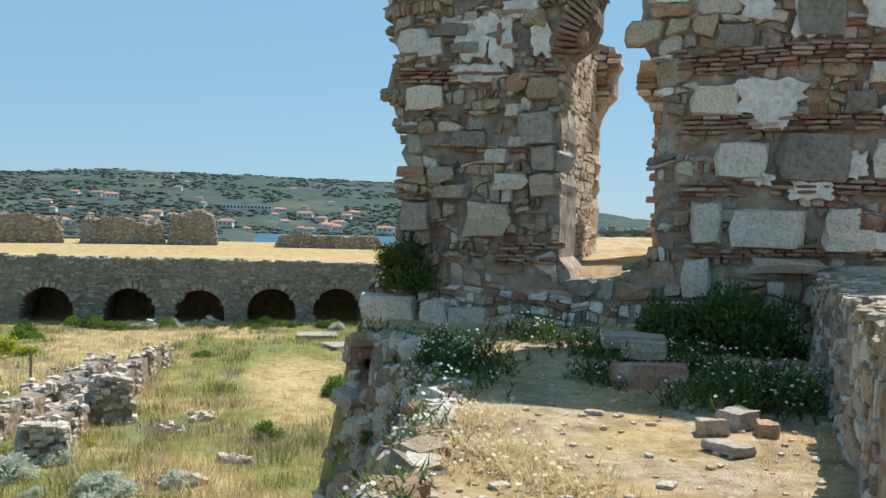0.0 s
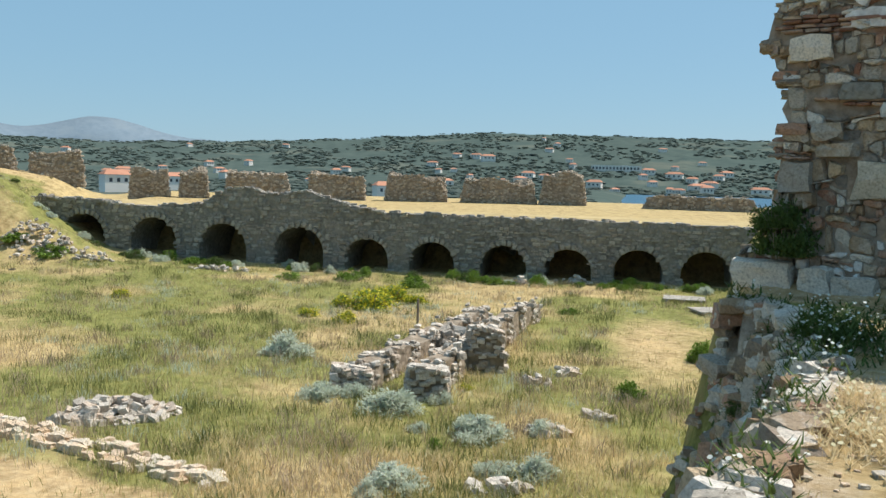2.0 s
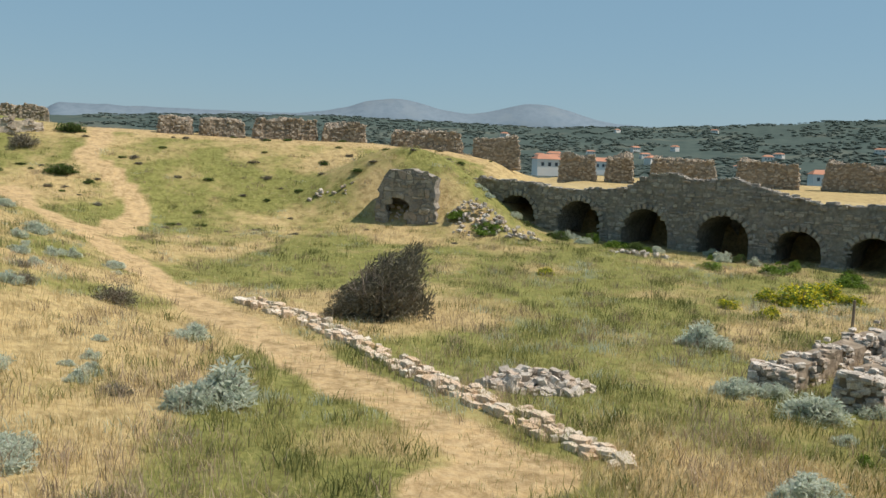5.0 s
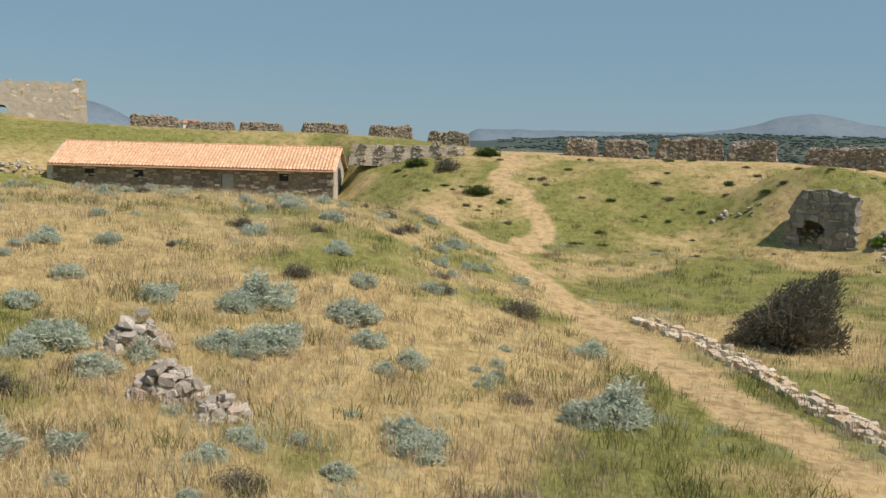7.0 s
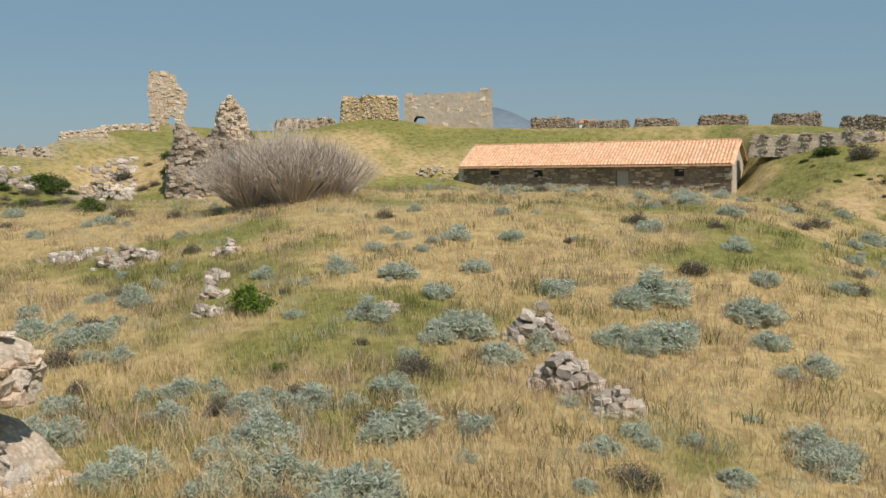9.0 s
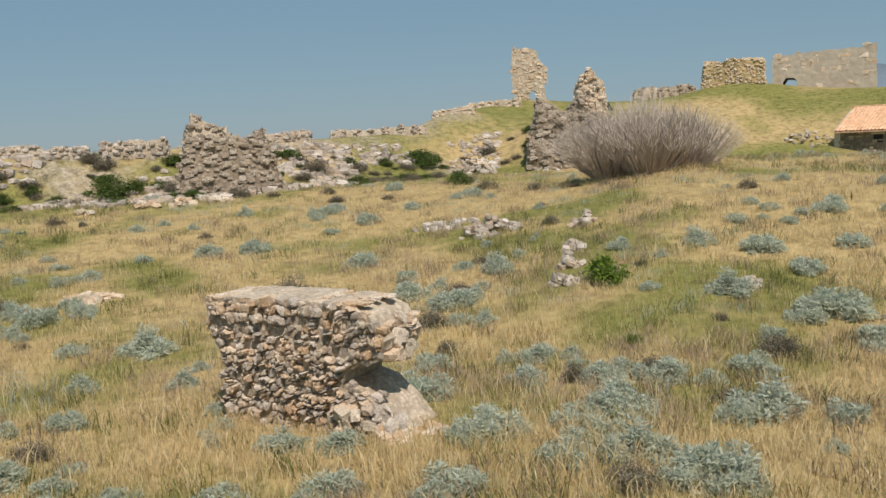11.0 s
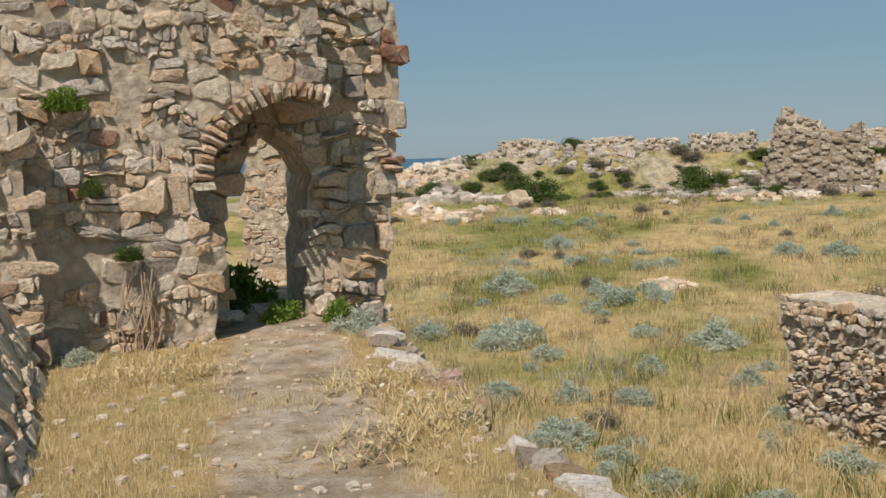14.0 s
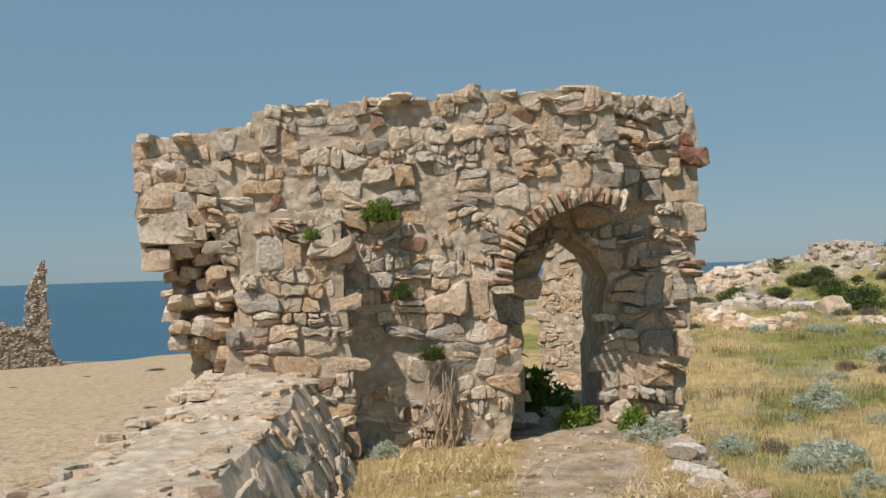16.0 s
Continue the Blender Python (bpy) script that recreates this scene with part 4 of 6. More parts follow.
def build_vaulted_wall():
    x0, y0 = on_wall(-8)
    turn = math.degrees(math.atan2(0.2, 1))
    m = Matrix.Translation((x0, y0, 0)) @ pose(0, 0, 0, 0, 0, turn)
    g = thing("vaulted_wall", m, "long grey rubble wall with dark vaulted arches", "wall", kind="structure")
    inv = m.inverted()
    rng = random.Random(51)
    bays = []
    for head, el in ARCHES:
        x, y = on_wall(head)
        d = math.hypot(x, y)
        bays.append(((inv @ Vector((x, y, 0))).x, EYE + d * math.tan(radians(el)), 1.5 if head < 30 else 1.75))
    bays.sort()
    end = (inv @ Vector((*on_wall(47.5), 0))).x

    def top_z(u):
        w = m @ Vector((u, 0, 0))
        a = heading(w.x, w.y)
        d = math.hypot(w.x, w.y)
        e = np.interp(a, [-8, 4, 20, 27, 30, 32, 33.4, 34.2, 35.6, 37, 38.5, 42, 44, 47.5], [-2.5, -2.44, -2.35, -2.2, -1.6, -0.95, -1.15, -1.2, -0.75, -1.0, -1.9, -2.1, -1.8, -1.6])
        return EYE + d * math.tan(radians(e)) + 0.10 * noise.noise(Vector((u * 0.9, 0, 5))) + rng.uniform(-0.07, 0.07)

    edge = []
    for u, apex, r in sorted(bays, reverse=True):
        spring = apex - r * 0.95
        edge.append((u + r, -6.0))
        for i in range(15):
            t = math.pi * i / 14
            edge.append((u + r * math.cos(t), spring + r * 0.95 * math.sin(t)))
        edge.append((u - r, -6.0))
    # the wall runs towards -u
    lo = min(end, 0) - 0.5
    hi = max(end, 0)
    ups = np.arange(lo, hi + 0.01, 0.35)
    outline = [(lo, -6.0)] + [(u, top_z(u)) for u in ups] + [(hi, -6.0)] + edge
    part("wall_body", slab(outline, 0, 0.9, M_MORTAR_GREY), g)
    places = []
    for cx, cz, w, h in courses(hi - lo, 7.0, rng, 0.12, 0.36, 0.18, 0.6):
        x, z = lo + cx, cz - 5.4
        if inside(outline, x, z) and inside(outline, x, z + h * 0.6) and rng.random() > 0.5:
            places.append(((x, rng.uniform(0.0, 0.07), z), (w * 0.92, 0.22, h * 0.9), (rng.uniform(-0.05, 0.05), rng.uniform(-0.05, 0.05), 0)))
    for u in ups:
        places.append(((u, 0.3 + rng.uniform(-0.3, 0.3), top_z(u)), (rng.uniform(0.2, 0.6), rng.uniform(0.3, 0.7), rng.uniform(0.1, 0.3)), (0, 0, rng.uniform(0, 3))))
    stones_joined("wall_facing", places, M_STONE_GREY, g)
    for u, apex, r in bays:
        spring = apex - r * 0.95
        ring = [((u + (r + 0.2) * math.cos(t), -0.02, spring + (r * 0.95 + 0.2) * math.sin(t)), (0.36, 0.3, 0.26), (0, -t, 0)) for t in np.linspace(0.05, math.pi - 0.05, 15)]
        stones_joined("arch_ring", ring, M_STONE_GREY, g)
        bm = bmesh.new()
        prof = [(u + r, -6.0)] + [(u + r * math.cos(math.pi * i / 14), spring + r * 0.95 * math.sin(math.pi * i / 14)) for i in range(15)] + [(u - r, -6.0)]
        a = [bm.verts.new((x, 0.85, z)) for x, z in prof]
        b = [bm.verts.new((x, 5.2, z)) for x, z in prof]
        for i in range(len(prof) - 1):
            bm.faces.new((a[i], a[i + 1], b[i + 1], b[i]))
        bm.faces.new(b)
        part("vault", bm_mesh("vault", bm, M_MORTAR_GREY), g)
    # grass-grown roof over the vaults
    bm = bmesh.new()
    prev = None
    for u in np.arange(lo, hi + 0.01, 1.0):
        z = min(top_z(u), -0.35) - 0.02
        w = m @ Vector((u, 6.5, 0))
        zb = ground_at(w.x, w.y + 1.0)
        row = [bm.verts.new((u, 0.3, z)), bm.verts.new((u, 3.0, (z + zb) / 2 + 0.08)), bm.verts.new((u, 7.5, zb + 0.02))]
        if prev:
            for i in range(2):
                bm.faces.new((prev[i], row[i], row[i + 1], prev[i + 1]))
        prev = row
    part("grassy_roof", bm_mesh("grassy_roof", bm, M_STRAW), g, "dry yellow grass on top")


M_STRAW = earth_material("dry_straw_turf", (0.31, 0.23, 0.11), (0.51, 0.40, 0.21), 1.6, 0.04, False)
build_vaulted_wall()


# ---- rubble blocks on the ramparts ----
def rubble_block(name, label, category, m, length, width, height, seed, mat, core, stone=0.4, taper=0.08, group="", slope=0.0, lump=0.0):
    """A worn block of masonry: a rough core under loose stones."""
    g = thing(name, m, label, category, group)
    rng = random.Random(seed)
    bm = bmesh.new()
    bmesh.ops.create_cube(bm, size=1.0)
    bmesh.ops.subdivide_edges(bm, edges=bm.edges[:], cuts=5, use_grid_fill=True)
    off = Vector((seed * 3.1, seed * 1.7, 0))
    for v in bm.verts:
        t = v.co.z + 0.5
        k = 1 - (taper + 0.12 * lump) * t - (0.10 + 0.12 * lump) * t * t * (0.5 + noise.noise(Vector((v.co.x * 3, v.co.y * 3, seed))))
        x, y = v.co.x * length * k, v.co.y * width * k
        z = -0.6 + t * (height + 0.6)
        z += ((0.30 + 0.10 * lump) * height * noise.noise(Vector((x * 0.6, y * 0.6, 0)) + off) + slope * x) * t
        d = Vector(noise.noise_vector(Vector((x, y, z)) * 0.9 + off)) * 0.14 * min(width, height)
        v.co = Vector((x, y, z)) + d
    bmesh.ops.recalc_face_normals(bm, faces=bm.faces[:])
    faces = [(f.calc_center_median(), f.normal.copy(), f.calc_area()) for f in bm.faces if f.calc_center_median().z > -0.4 and f.normal.z > -0.5]
    part("rubble_core", bm_mesh("rubble_core", bm, core), g)
    places = []
    for c, n, area in faces if stone else ():
        for _ in range(max(1, int(area / (stone * stone) * (1.1 + 0.5 * lump) + rng.random()))):
            r = math.sqrt(area) * 0.55
            p = c + Vector((rng.uniform(-r, r), rng.uniform(-r, r), rng.uniform(-r, r)))
            p -= n * (p - c).dot(n)
            s = stone * rng.uniform(0.5, 1.2)
            places.append((p, (s, s * rng.uniform(0.6, 1), s * rng.uniform(0.4, 0.75)), (rng.uniform(-0.2, 0.2), rng.uniform(-0.2, 0.2), math.atan2(n.y, n.x) + math.pi / 2 + rng.uniform(-0.3, 0.3))))
    stones_joined("rubble_facing", places, mat, g)
    return g


def rampart_blocks():
    """Merlons and broken walls on the skyline: from heading to heading, lower and upper angle, distance."""
    rows = [(48.72, 53.51, -0.14, 1.31, 80), (45.07, 48.18, -0.5, 1.11, 80), (40.26, 42.66, -0.78, 0.44, 80), (37.93, 39.74, -1.06, 0.25, 80), (32.85, 37.12, -1.15, 0.39, 80), (28.16, 31.95, -1.17, 0.3, 80), (22.94, 27.08, -1.29, 0.29, 80), (17.2, 22.21, -1.31, 0.18, 80), (14.19, 17.14, -1.41, 0.67, 80), (3.51, 10.91, -1.59, -0.61, 78), (65.58, 67.65, 0.58, 1.54, 81), (62.35, 65.29, 0.6, 1.53, 81), (57.93, 62.09, 0.52, 1.66, 81), (54.83, 57.78, 0.32, 1.6, 81),
            (73.6, 76.4, 1.3, 1.75, 100), (77.2, 80.2, 1.5, 2.05, 100), (81.3, 84.4, 1.5, 2.1, 101), (85.3, 88.2, 1.5, 2.0, 102), (88.3, 91.4, 1.5, 1.9, 103), (91.6, 94.6, 1.5, 2.2, 104)]
    for i, (h0, h1, lo, hi, d) in enumerate(rows):
        mid, length = (h0 + h1) / 2, d * radians(h1 - h0)
        p = polar(mid, d)
        z = ground_at(p.x, p.y) - 0.1
        top = EYE + d * math.tan(radians(hi))
        rubble_block("merlon", "weathered rubble merlon on the dry rampart", "merlon", Matrix.Translation((p.x, p.y, z)) @ pose(0, 0, 0, 0, 0, mid), length * 0.98, 1.5, max(0.6, top - z) * 0.9, 100 + i, M_STONE_FAR, M_MORTAR_FAR, 0.24, 0.10, "merlons on the rampart")
    sea = [(123.6, 129.8, 0.78, 73), (130.9, 134.6, 0.8, 66), (144.2, 146.2, 0.3, 60), (146.6, 149.6, 0.62, 60), (151.6, 155.4, 0.72, 60), (139.6, 143.6, 0.75, 60)]
    for i, (h0, h1, hi, d) in enumerate(sea):
        mid, length = (h0 + h1) / 2, d * radians(h1 - h0)
        p = polar(mid, d)
        z = ground_at(p.x, p.y) - 0.2
        top = EYE + d * math.tan(radians(hi))
        rubble_block("merlon", "low pale sea wall remnant on the bank", "merlon", Matrix.Translation((p.x, p.y, z)) @ pose(0, 0, 0, 0, 0, mid), length, 1.4, max(0.6, top - z), 140 + i, M_STONE_PALE, M_MORTAR_B, 0.32, 0.05, "sea wall remnants")


rampart_blocks()


# ---- the long house ----
def build_house():
    right_end = polar(82.3, 76.5)
    m = Matrix.Translation((right_end.x, right_end.y, -1.75)) @ pose(0, 0, 0, 0, 0, 90 - 17)
    g = thing("stone_house", m, "long low stone house with an orange tiled roof", "house")
    # local: x to its right, y away from the walk; the right front corner is the origin
    L, W, H, R = 24.2, 6.4, 2.35, 4.15
    m_wall = earth_material("dark_rubble_wall", (0.16, 0.14, 0.11), (0.36, 0.31, 0.25), 2.5, 0.05)
    m_tile = stone_material("orange_roof_tile", [(0.78, 0.48, 0.30), (0.80, 0.51, 0.33), (0.76, 0.46, 0.29), (0.82, 0.54, 0.36)], (0.80, 0.54, 0.37), 1.2, 0.01)
    m_pale = plain_material("pale_wall_coat", (0.55, 0.50, 0.42), 0.9, 0.2, 3, 0.01)
    m_door = plain_material("grey_painted_door", (0.33, 0.34, 0.33), 0.7, 0.12, 4, 0.004)
    m_dark = plain_material("dark_window_recess", (0.02, 0.02, 0.02), 0.6, 0.2)

    def box(x0, x1, y0, y1, z0, z1):
        bm = bmesh.new()
        bmesh.ops.create_cube(bm, size=1.0)
        for v in bm.verts:
            v.co = Vector((x0 if v.co.x < 0 else x1, y0 if v.co.y < 0 else y1, z0 if v.co.z < 0 else z1))
        bmesh.ops.bevel(bm, geom=bm.edges[:], offset=0.02, segments=1, affect="EDGES")
        return bm

    front = [(-L, -1.0), (-L, H), (0, H), (0, -1.0), (-8.5, -1.0), (-8.5, 1.75), (-9.6, 1.75), (-9.6, -1.0)]
    part("front_wall", slab(front, 0, 0.5, m_wall), g, "dark rubble front wall")
    part("back_wall", bm_mesh("back_wall", box(-L, 0, W - 0.5, W, -1, H), m_wall), g)
    gable = [(0.0, -1.0), (0.0, H), (W / 2, R), (W, H), (W, -1.0)]
    for x, lab in ((0.0, "pale gable end wall"), (-L, "far gable wall")):
        part("gable_wall", slab(gable, 0, 0.5, m_pale), g, lab, pose(x, 0.003, 0, 0, 0, 90))
    part("door", bm_mesh("door", box(-9.58, -8.52, 0.15, 0.22, -0.6, 1.74), m_door), g, "pale grey door in the front wall")
    for x in (-16.7, -21.0, -4.2):
        w = part("window", bm_mesh("window", box(x - 0.4, x + 0.4, -0.015, 0.1, 1.25, 1.9), m_dark), g)
        part("lintel", bm_mesh("lintel", box(x - 0.55, x + 0.55, -0.06, 0.1, 1.9, 2.05), m_pale), w)
    rng = random.Random(61)
    pl = []
    for cx, cz, w, h in courses(L, 2.3, rng, 0.16, 0.38, 0.25, 0.7):
        x, z = cx - L, cz
        if rng.random() > 0.75 and not -9.9 < x < -8.2 and z < 2.25:
            pl.append(((x, 0.0, z), (w * 0.9, 0.14, h * 0.9), (0, rng.uniform(-0.04, 0.04), 0)))
    stones_joined("wall_facing", pl, M_STONE_FAR, g)
    # roof: rows of barrel tiles, front and back
    for side in (0, 1):
        vs, fs = [], []
        pitch_len = math.hypot(W / 2 + 0.45, R - H + 0.2)
        cols = int((L + 0.6) / 0.30)
        for c in range(cols):
            x = -L - 0.3 + c * 0.30
            for rrow in range(8):
                y0, y1 = -0.45 + (W / 2 + 0.45) * rrow / 8, -0.45 + (W / 2 + 0.45) * (rrow + 1.12) / 8
                z0, z1 = H - 0.12 + (R - H + 0.2) * rrow / 8 + 0.035, H - 0.12 + (R - H + 0.2) * min(1, (rrow + 1.12) / 8)
                y1 = min(y1, W / 2)
                at = len(vs)
                for k in range(5):
                    t = math.pi * k / 4
                    for (y, z) in ((y0, z0), (y1, z1)):
                        vs.append((x + 0.15 - 0.14 * math.cos(t), y if not side else W - y, z + 0.085 * math.sin(t)))
                for k in range(4):
                    q = (at + 2 * k, at + 2 * k + 1, at + 2 * k + 3, at + 2 * k + 2)
                    fs.append(q if side else q[::-1])
        roof = part("roof", mesh_of("roof", vs, fs, m_tile, True), g, "orange barrel tiles in straight rows")
        bm = bmesh.new()
        q = [(-L - 0.3, -0.42, H - 0.14), (0.3, -0.42, H - 0.14), (0.3, W / 2, R + 0.06), (-L - 0.3, W / 2, R + 0.06)]
        if side:
            q = [(x, W - y, z) for x, y, z in q]
        lo_ = [bm.verts.new(v) for v in q]
        hi_ = [bm.verts.new((x, y, z - 0.1)) for x, y, z in q]
        bm.faces.new(lo_)
        bm.faces.new(hi_[::-1])
        for i in range(4):
            bm.faces.new((lo_[i], hi_[i], hi_[(i + 1) % 4], lo_[(i + 1) % 4]))
        bmesh.ops.recalc_face_normals(bm, faces=bm.faces[:])
        part("roof_deck", bm_mesh("roof_deck", bm, m_tile), roof)
    ridge = [((-L - 0.2 + i * 0.4, W / 2, R + 0.12), (0.44, 0.26, 0.16), (0, 0, 0)) for i in range(62)]
    stones_joined("ridge_tiles", ridge, m_tile, g)


build_house()


# ---- plants ----
M_SAGE = leaf_material("silvery_sage_leaf", [(0.38, 0.42, 0.33), (0.50, 0.55, 0.44), (0.62, 0.66, 0.55), (0.70, 0.73, 0.63)], 0.75, 0.5)
M_GREEN = leaf_material("green_shrub_leaf", [(0.05, 0.075, 0.02), (0.09, 0.135, 0.035), (0.15, 0.21, 0.06)])
M_DARK = leaf_material("dark_brown_green_leaf", [(0.11, 0.105, 0.07), (0.18, 0.165, 0.115), (0.27, 0.24, 0.18)])
M_BRIGHT = leaf_material("bright_green_leaf", [(0.08, 0.14, 0.02), (0.16, 0.25, 0.04), (0.24, 0.33, 0.07)])
M_FLOWER = leaf_material("yellow_flower", [(0.55, 0.45, 0.02), (0.7, 0.6, 0.04), (0.75, 0.68, 0.10)])
M_DAISY = leaf_material("white_daisy", [(0.6, 0.6, 0.52), (0.75, 0.75, 0.68), (0.8, 0.8, 0.75)])
M_CAMOMILE = leaf_material("pale_yellow_camomile", [(0.6, 0.52, 0.25), (0.7, 0.65, 0.42), (0.75, 0.72, 0.58)])
M_TWIG = plain_material("dry_twig", (0.24, 0.20, 0.16), 0.9, 0.35, 3)
M_STRAW_BLADE = leaf_material("dry_grass_blade", [(0.47, 0.35, 0.16), (0.60, 0.47, 0.25), (0.70, 0.58, 0.36), (0.52, 0.38, 0.20)])
M_GREEN_BLADE = leaf_material("green_grass_blade", [(0.18, 0.19, 0.055), (0.30, 0.29, 0.095), (0.43, 0.39, 0.16), (0.54, 0.45, 0.22)])
M_TUSSOCK = leaf_material("dark_green_tussock", [(0.10, 0.12, 0.035), (0.16, 0.18, 0.06), (0.25, 0.25, 0.09)])
M_SCRUB = leaf_material("brown_scrub_stem", [(0.20, 0.15, 0.10), (0.30, 0.23, 0.16), (0.40, 0.32, 0.23)])
M_WEED = leaf_material("brown_weed_stem", [(0.36, 0.26, 0.18), (0.46, 0.36, 0.26), (0.52, 0.43, 0.33)])


def leaves(n, seed, size, slim, lobes, shape, lift=0.3):
    """Small pointed leaves gathered in lobes; shape squashes or shears the whole."""
    r = np.random.RandomState(seed)
    c = r.normal(size=(lobes, 3))
    c /= np.linalg.norm(c, axis=1)[:, None]
    c[:, 2] = np.abs(c[:, 2])
    c *= r.uniform(0.12, 0.36, (lobes, 1))
    rad = r.uniform(0.09, 0.19, lobes)
    pick = r.randint(0, lobes, n)
    d = r.normal(size=(n, 3))
    d[:, 2] += lift
    d /= np.linalg.norm(d, axis=1)[:, None]
    p = c[pick] + d * (rad[pick] * r.uniform(0.45, 1.12, n))[:, None]
    ax = d * 0.8 + r.normal(size=(n, 3)) * 0.45
    ax /= np.linalg.norm(ax, axis=1)[:, None]
    sd = np.cross(ax, r.normal(size=(n, 3)))
    sd /= np.linalg.norm(sd, axis=1)[:, None]
    ln = size * r.uniform(0.6, 1.3, n)[:, None]
    q = np.stack([p - ax * ln * 0.4 - sd * ln * slim, p - ax * ln * 0.4 + sd * ln * slim, p + ax * ln * 0.6], 1).reshape(-1, 3)
    q = shape(q)
    q[:, 2] = np.maximum(q[:, 2], 0.0)
    return q, np.arange(3 * n).reshape(n, 3).tolist()


def tube_between(vs, fs, a, b, ra, rb):
    """A three-sided twig."""
    ax = (b - a).normalized()
    u = ax.orthogonal()
    w = ax.cross(u)
    at = len(vs)
    for c, r in ((a, ra), (b, rb)):
        for k in range(3):
            t = k * 2.0944
            vs.append(c + (u * math.cos(t) + w * math.sin(t)) * r)
    fs.extend([(at + k, at + (k + 1) % 3, at + 3 + (k + 1) % 3, at + 3 + k) for k in range(3)])


def twigs(seed, n, height, spread, thick, bend=(0, 0)):
    r = random.Random(seed)
    vs, fs = [], []
    for _ in range(n):
        t, k = r.uniform(0, 2 * math.pi), math.sqrt(r.random())
        top = Vector((math.cos(t) * spread * k + bend[0], math.sin(t) * spread * k + bend[1], height * (1.05 - 0.5 * k * k) * r.uniform(0.7, 1.0)))
        a = Vector((math.cos(t) * spread * 0.25 * k, math.sin(t) * spread * 0.25 * k, -0.03))
        mid = a.lerp(top, 0.5) + Vector((r.uniform(-1, 1), r.uniform(-1, 1), r.uniform(0, 1))) * spread * 0.1
        tube_between(vs, fs, a, mid, thick, thick * 0.7)
        tube_between(vs, fs, mid, top, thick * 0.7, thick * 0.25)
        for _ in range(2):
            s = mid.lerp(top, r.uniform(0, 0.7))
            tube_between(vs, fs, s, s + Vector((r.uniform(-1, 1), r.uniform(-1, 1), r.uniform(0.3, 1.2))) * spread * 0.22, thick * 0.4, thick * 0.15)
    return vs, fs


def plant_kind(name, label, category, leaf_mat, count, seed, size, slim, lobes, shape, group, extra=None, stems=14, thick=0.010):
    """One plant about a metre across, to be copied."""
    g = thing(name, pose(0, 0, -40), label, category, group)
    part("twig_frame", mesh_of("twigs", *twigs(seed, stems, 0.42, 0.34, thick), M_TWIG), g)
    v, f = leaves(count, seed, size, slim, lobes, shape)
    part("foliage", mesh_of("foliage", v, f, leaf_mat), g)
    if extra:
        v, f = leaves(extra[1], seed, extra[2], 0.4, lobes, lambda q: shape(q * 1.07))
        part("blossom", mesh_of("flowers", v[v[:, 2].argsort() >= 0], f, extra[0]), g)
    return g


def dome(q):
    return q * np.array([1.0, 1.0, 1.0])


SAGES = [plant_kind("sage_bush", "rounded silvery grey-green sage bush", "bush", M_SAGE, 3600, 300 + i, 0.075, 0.17, 34, dome, "sage bushes") for i in range(4)]
GREENS = [plant_kind("green_bush", "dense green shrub among the stones", "bush", M_GREEN, 4200, 320 + i, 0.045, 0.3, 34, dome, "green shrubs") for i in range(2)]
DARKS = [plant_kind("dark_bush", "dark dry twiggy bush", "bush", M_DARK, 3600, 330 + i, 0.04, 0.2, 30, dome, "dark bushes", stems=40) for i in range(2)]
BRIGHTS = [plant_kind("leafy_bush", "bright green leafy bush", "bush", M_BRIGHT, 2200, 340 + i, 0.065, 0.3, 24, dome, "leafy bushes") for i in range(2)]
YELLOWS = [plant_kind("flowering_bush", "green bush covered in yellow flowers", "bush", M_BRIGHT, 2000, 350 + i, 0.055, 0.25, 28, dome, "yellow flowering bushes", (M_FLOWER, 1800, 0.035)) for i in range(2)]
USED = set()


def plant(kinds, where, width, tall=0.75, spin=None, sink=0.04):
    k = kinds[random.randrange(len(kinds))]
    width *= 0.9
    m = Matrix.LocRotScale(Vector(where) - Vector((0, 0, sink * width)), Euler((0, 0, random.uniform(0, 6.28) if spin is None else spin)), (width, width, width * tall / 0.55))
    if k.name in USED:
        return copy_thing(k, m @ Matrix.Diagonal((1 / k.scale.x, 1 / k.scale.y, 1 / k.scale.z, 1)))
    USED.add(k.name)
    k.matrix_basis = m
    return k


random.seed(71)
SAGE_NORTH = [(33.1, -11.3, 3.6), (30.8, -14.0, 2.9), (26.3, -14.9, 4.0), (20.5, -16.4, 4.0), (16.3, -15.9, 2.5), (26.1, -19.5, 4.4), (19.6, -18.8, 2.9), (16.8, -18.7, 4.0), (28.6, -13.9, 2.2), (23.1, -14.3, 2.2), (24.5, -16.0, 1.6)]
SAGE_WEST = [(63.6, -16.0, 6.2), (80.8, -10.3, 3.6), (77.0, -18.3, 3.6), (65.5, -12.1, 2.5), (105.1, -10.3, 3.3), (99.2, -11.5, 4.4), (100.8, -9.1, 2.5), (98.2, -7.5, 2.2), (93.0, -9.0, 2.9), (86.8, -9.3, 4.7), (89.3, -12.1, 3.0), (86.0, -12.1, 4.5), (81.5, -10.2, 2.9), (80.4, -8.2, 2.2)]
SAGE_SOUTHWEST = [(109.2, -15.7, 3.6), (112.0, -17.5, 5.0), (102.8, -17.4, 5.2), (120.7, -19.0, 5.1), (125.4, -16.4, 4.4), (110.7, -20.4, 5.4), (105.9, -21.4, 6.3), (117.9, -15.9, 2.9), (77.4, -18.0, 4.0), (95.8, -5.5, 1.8), (103.3, -7.8, 2.9), (119.5, -8.7, 2.9), (125.3, -10.2, 2.9), (115, -20, 3.5)]
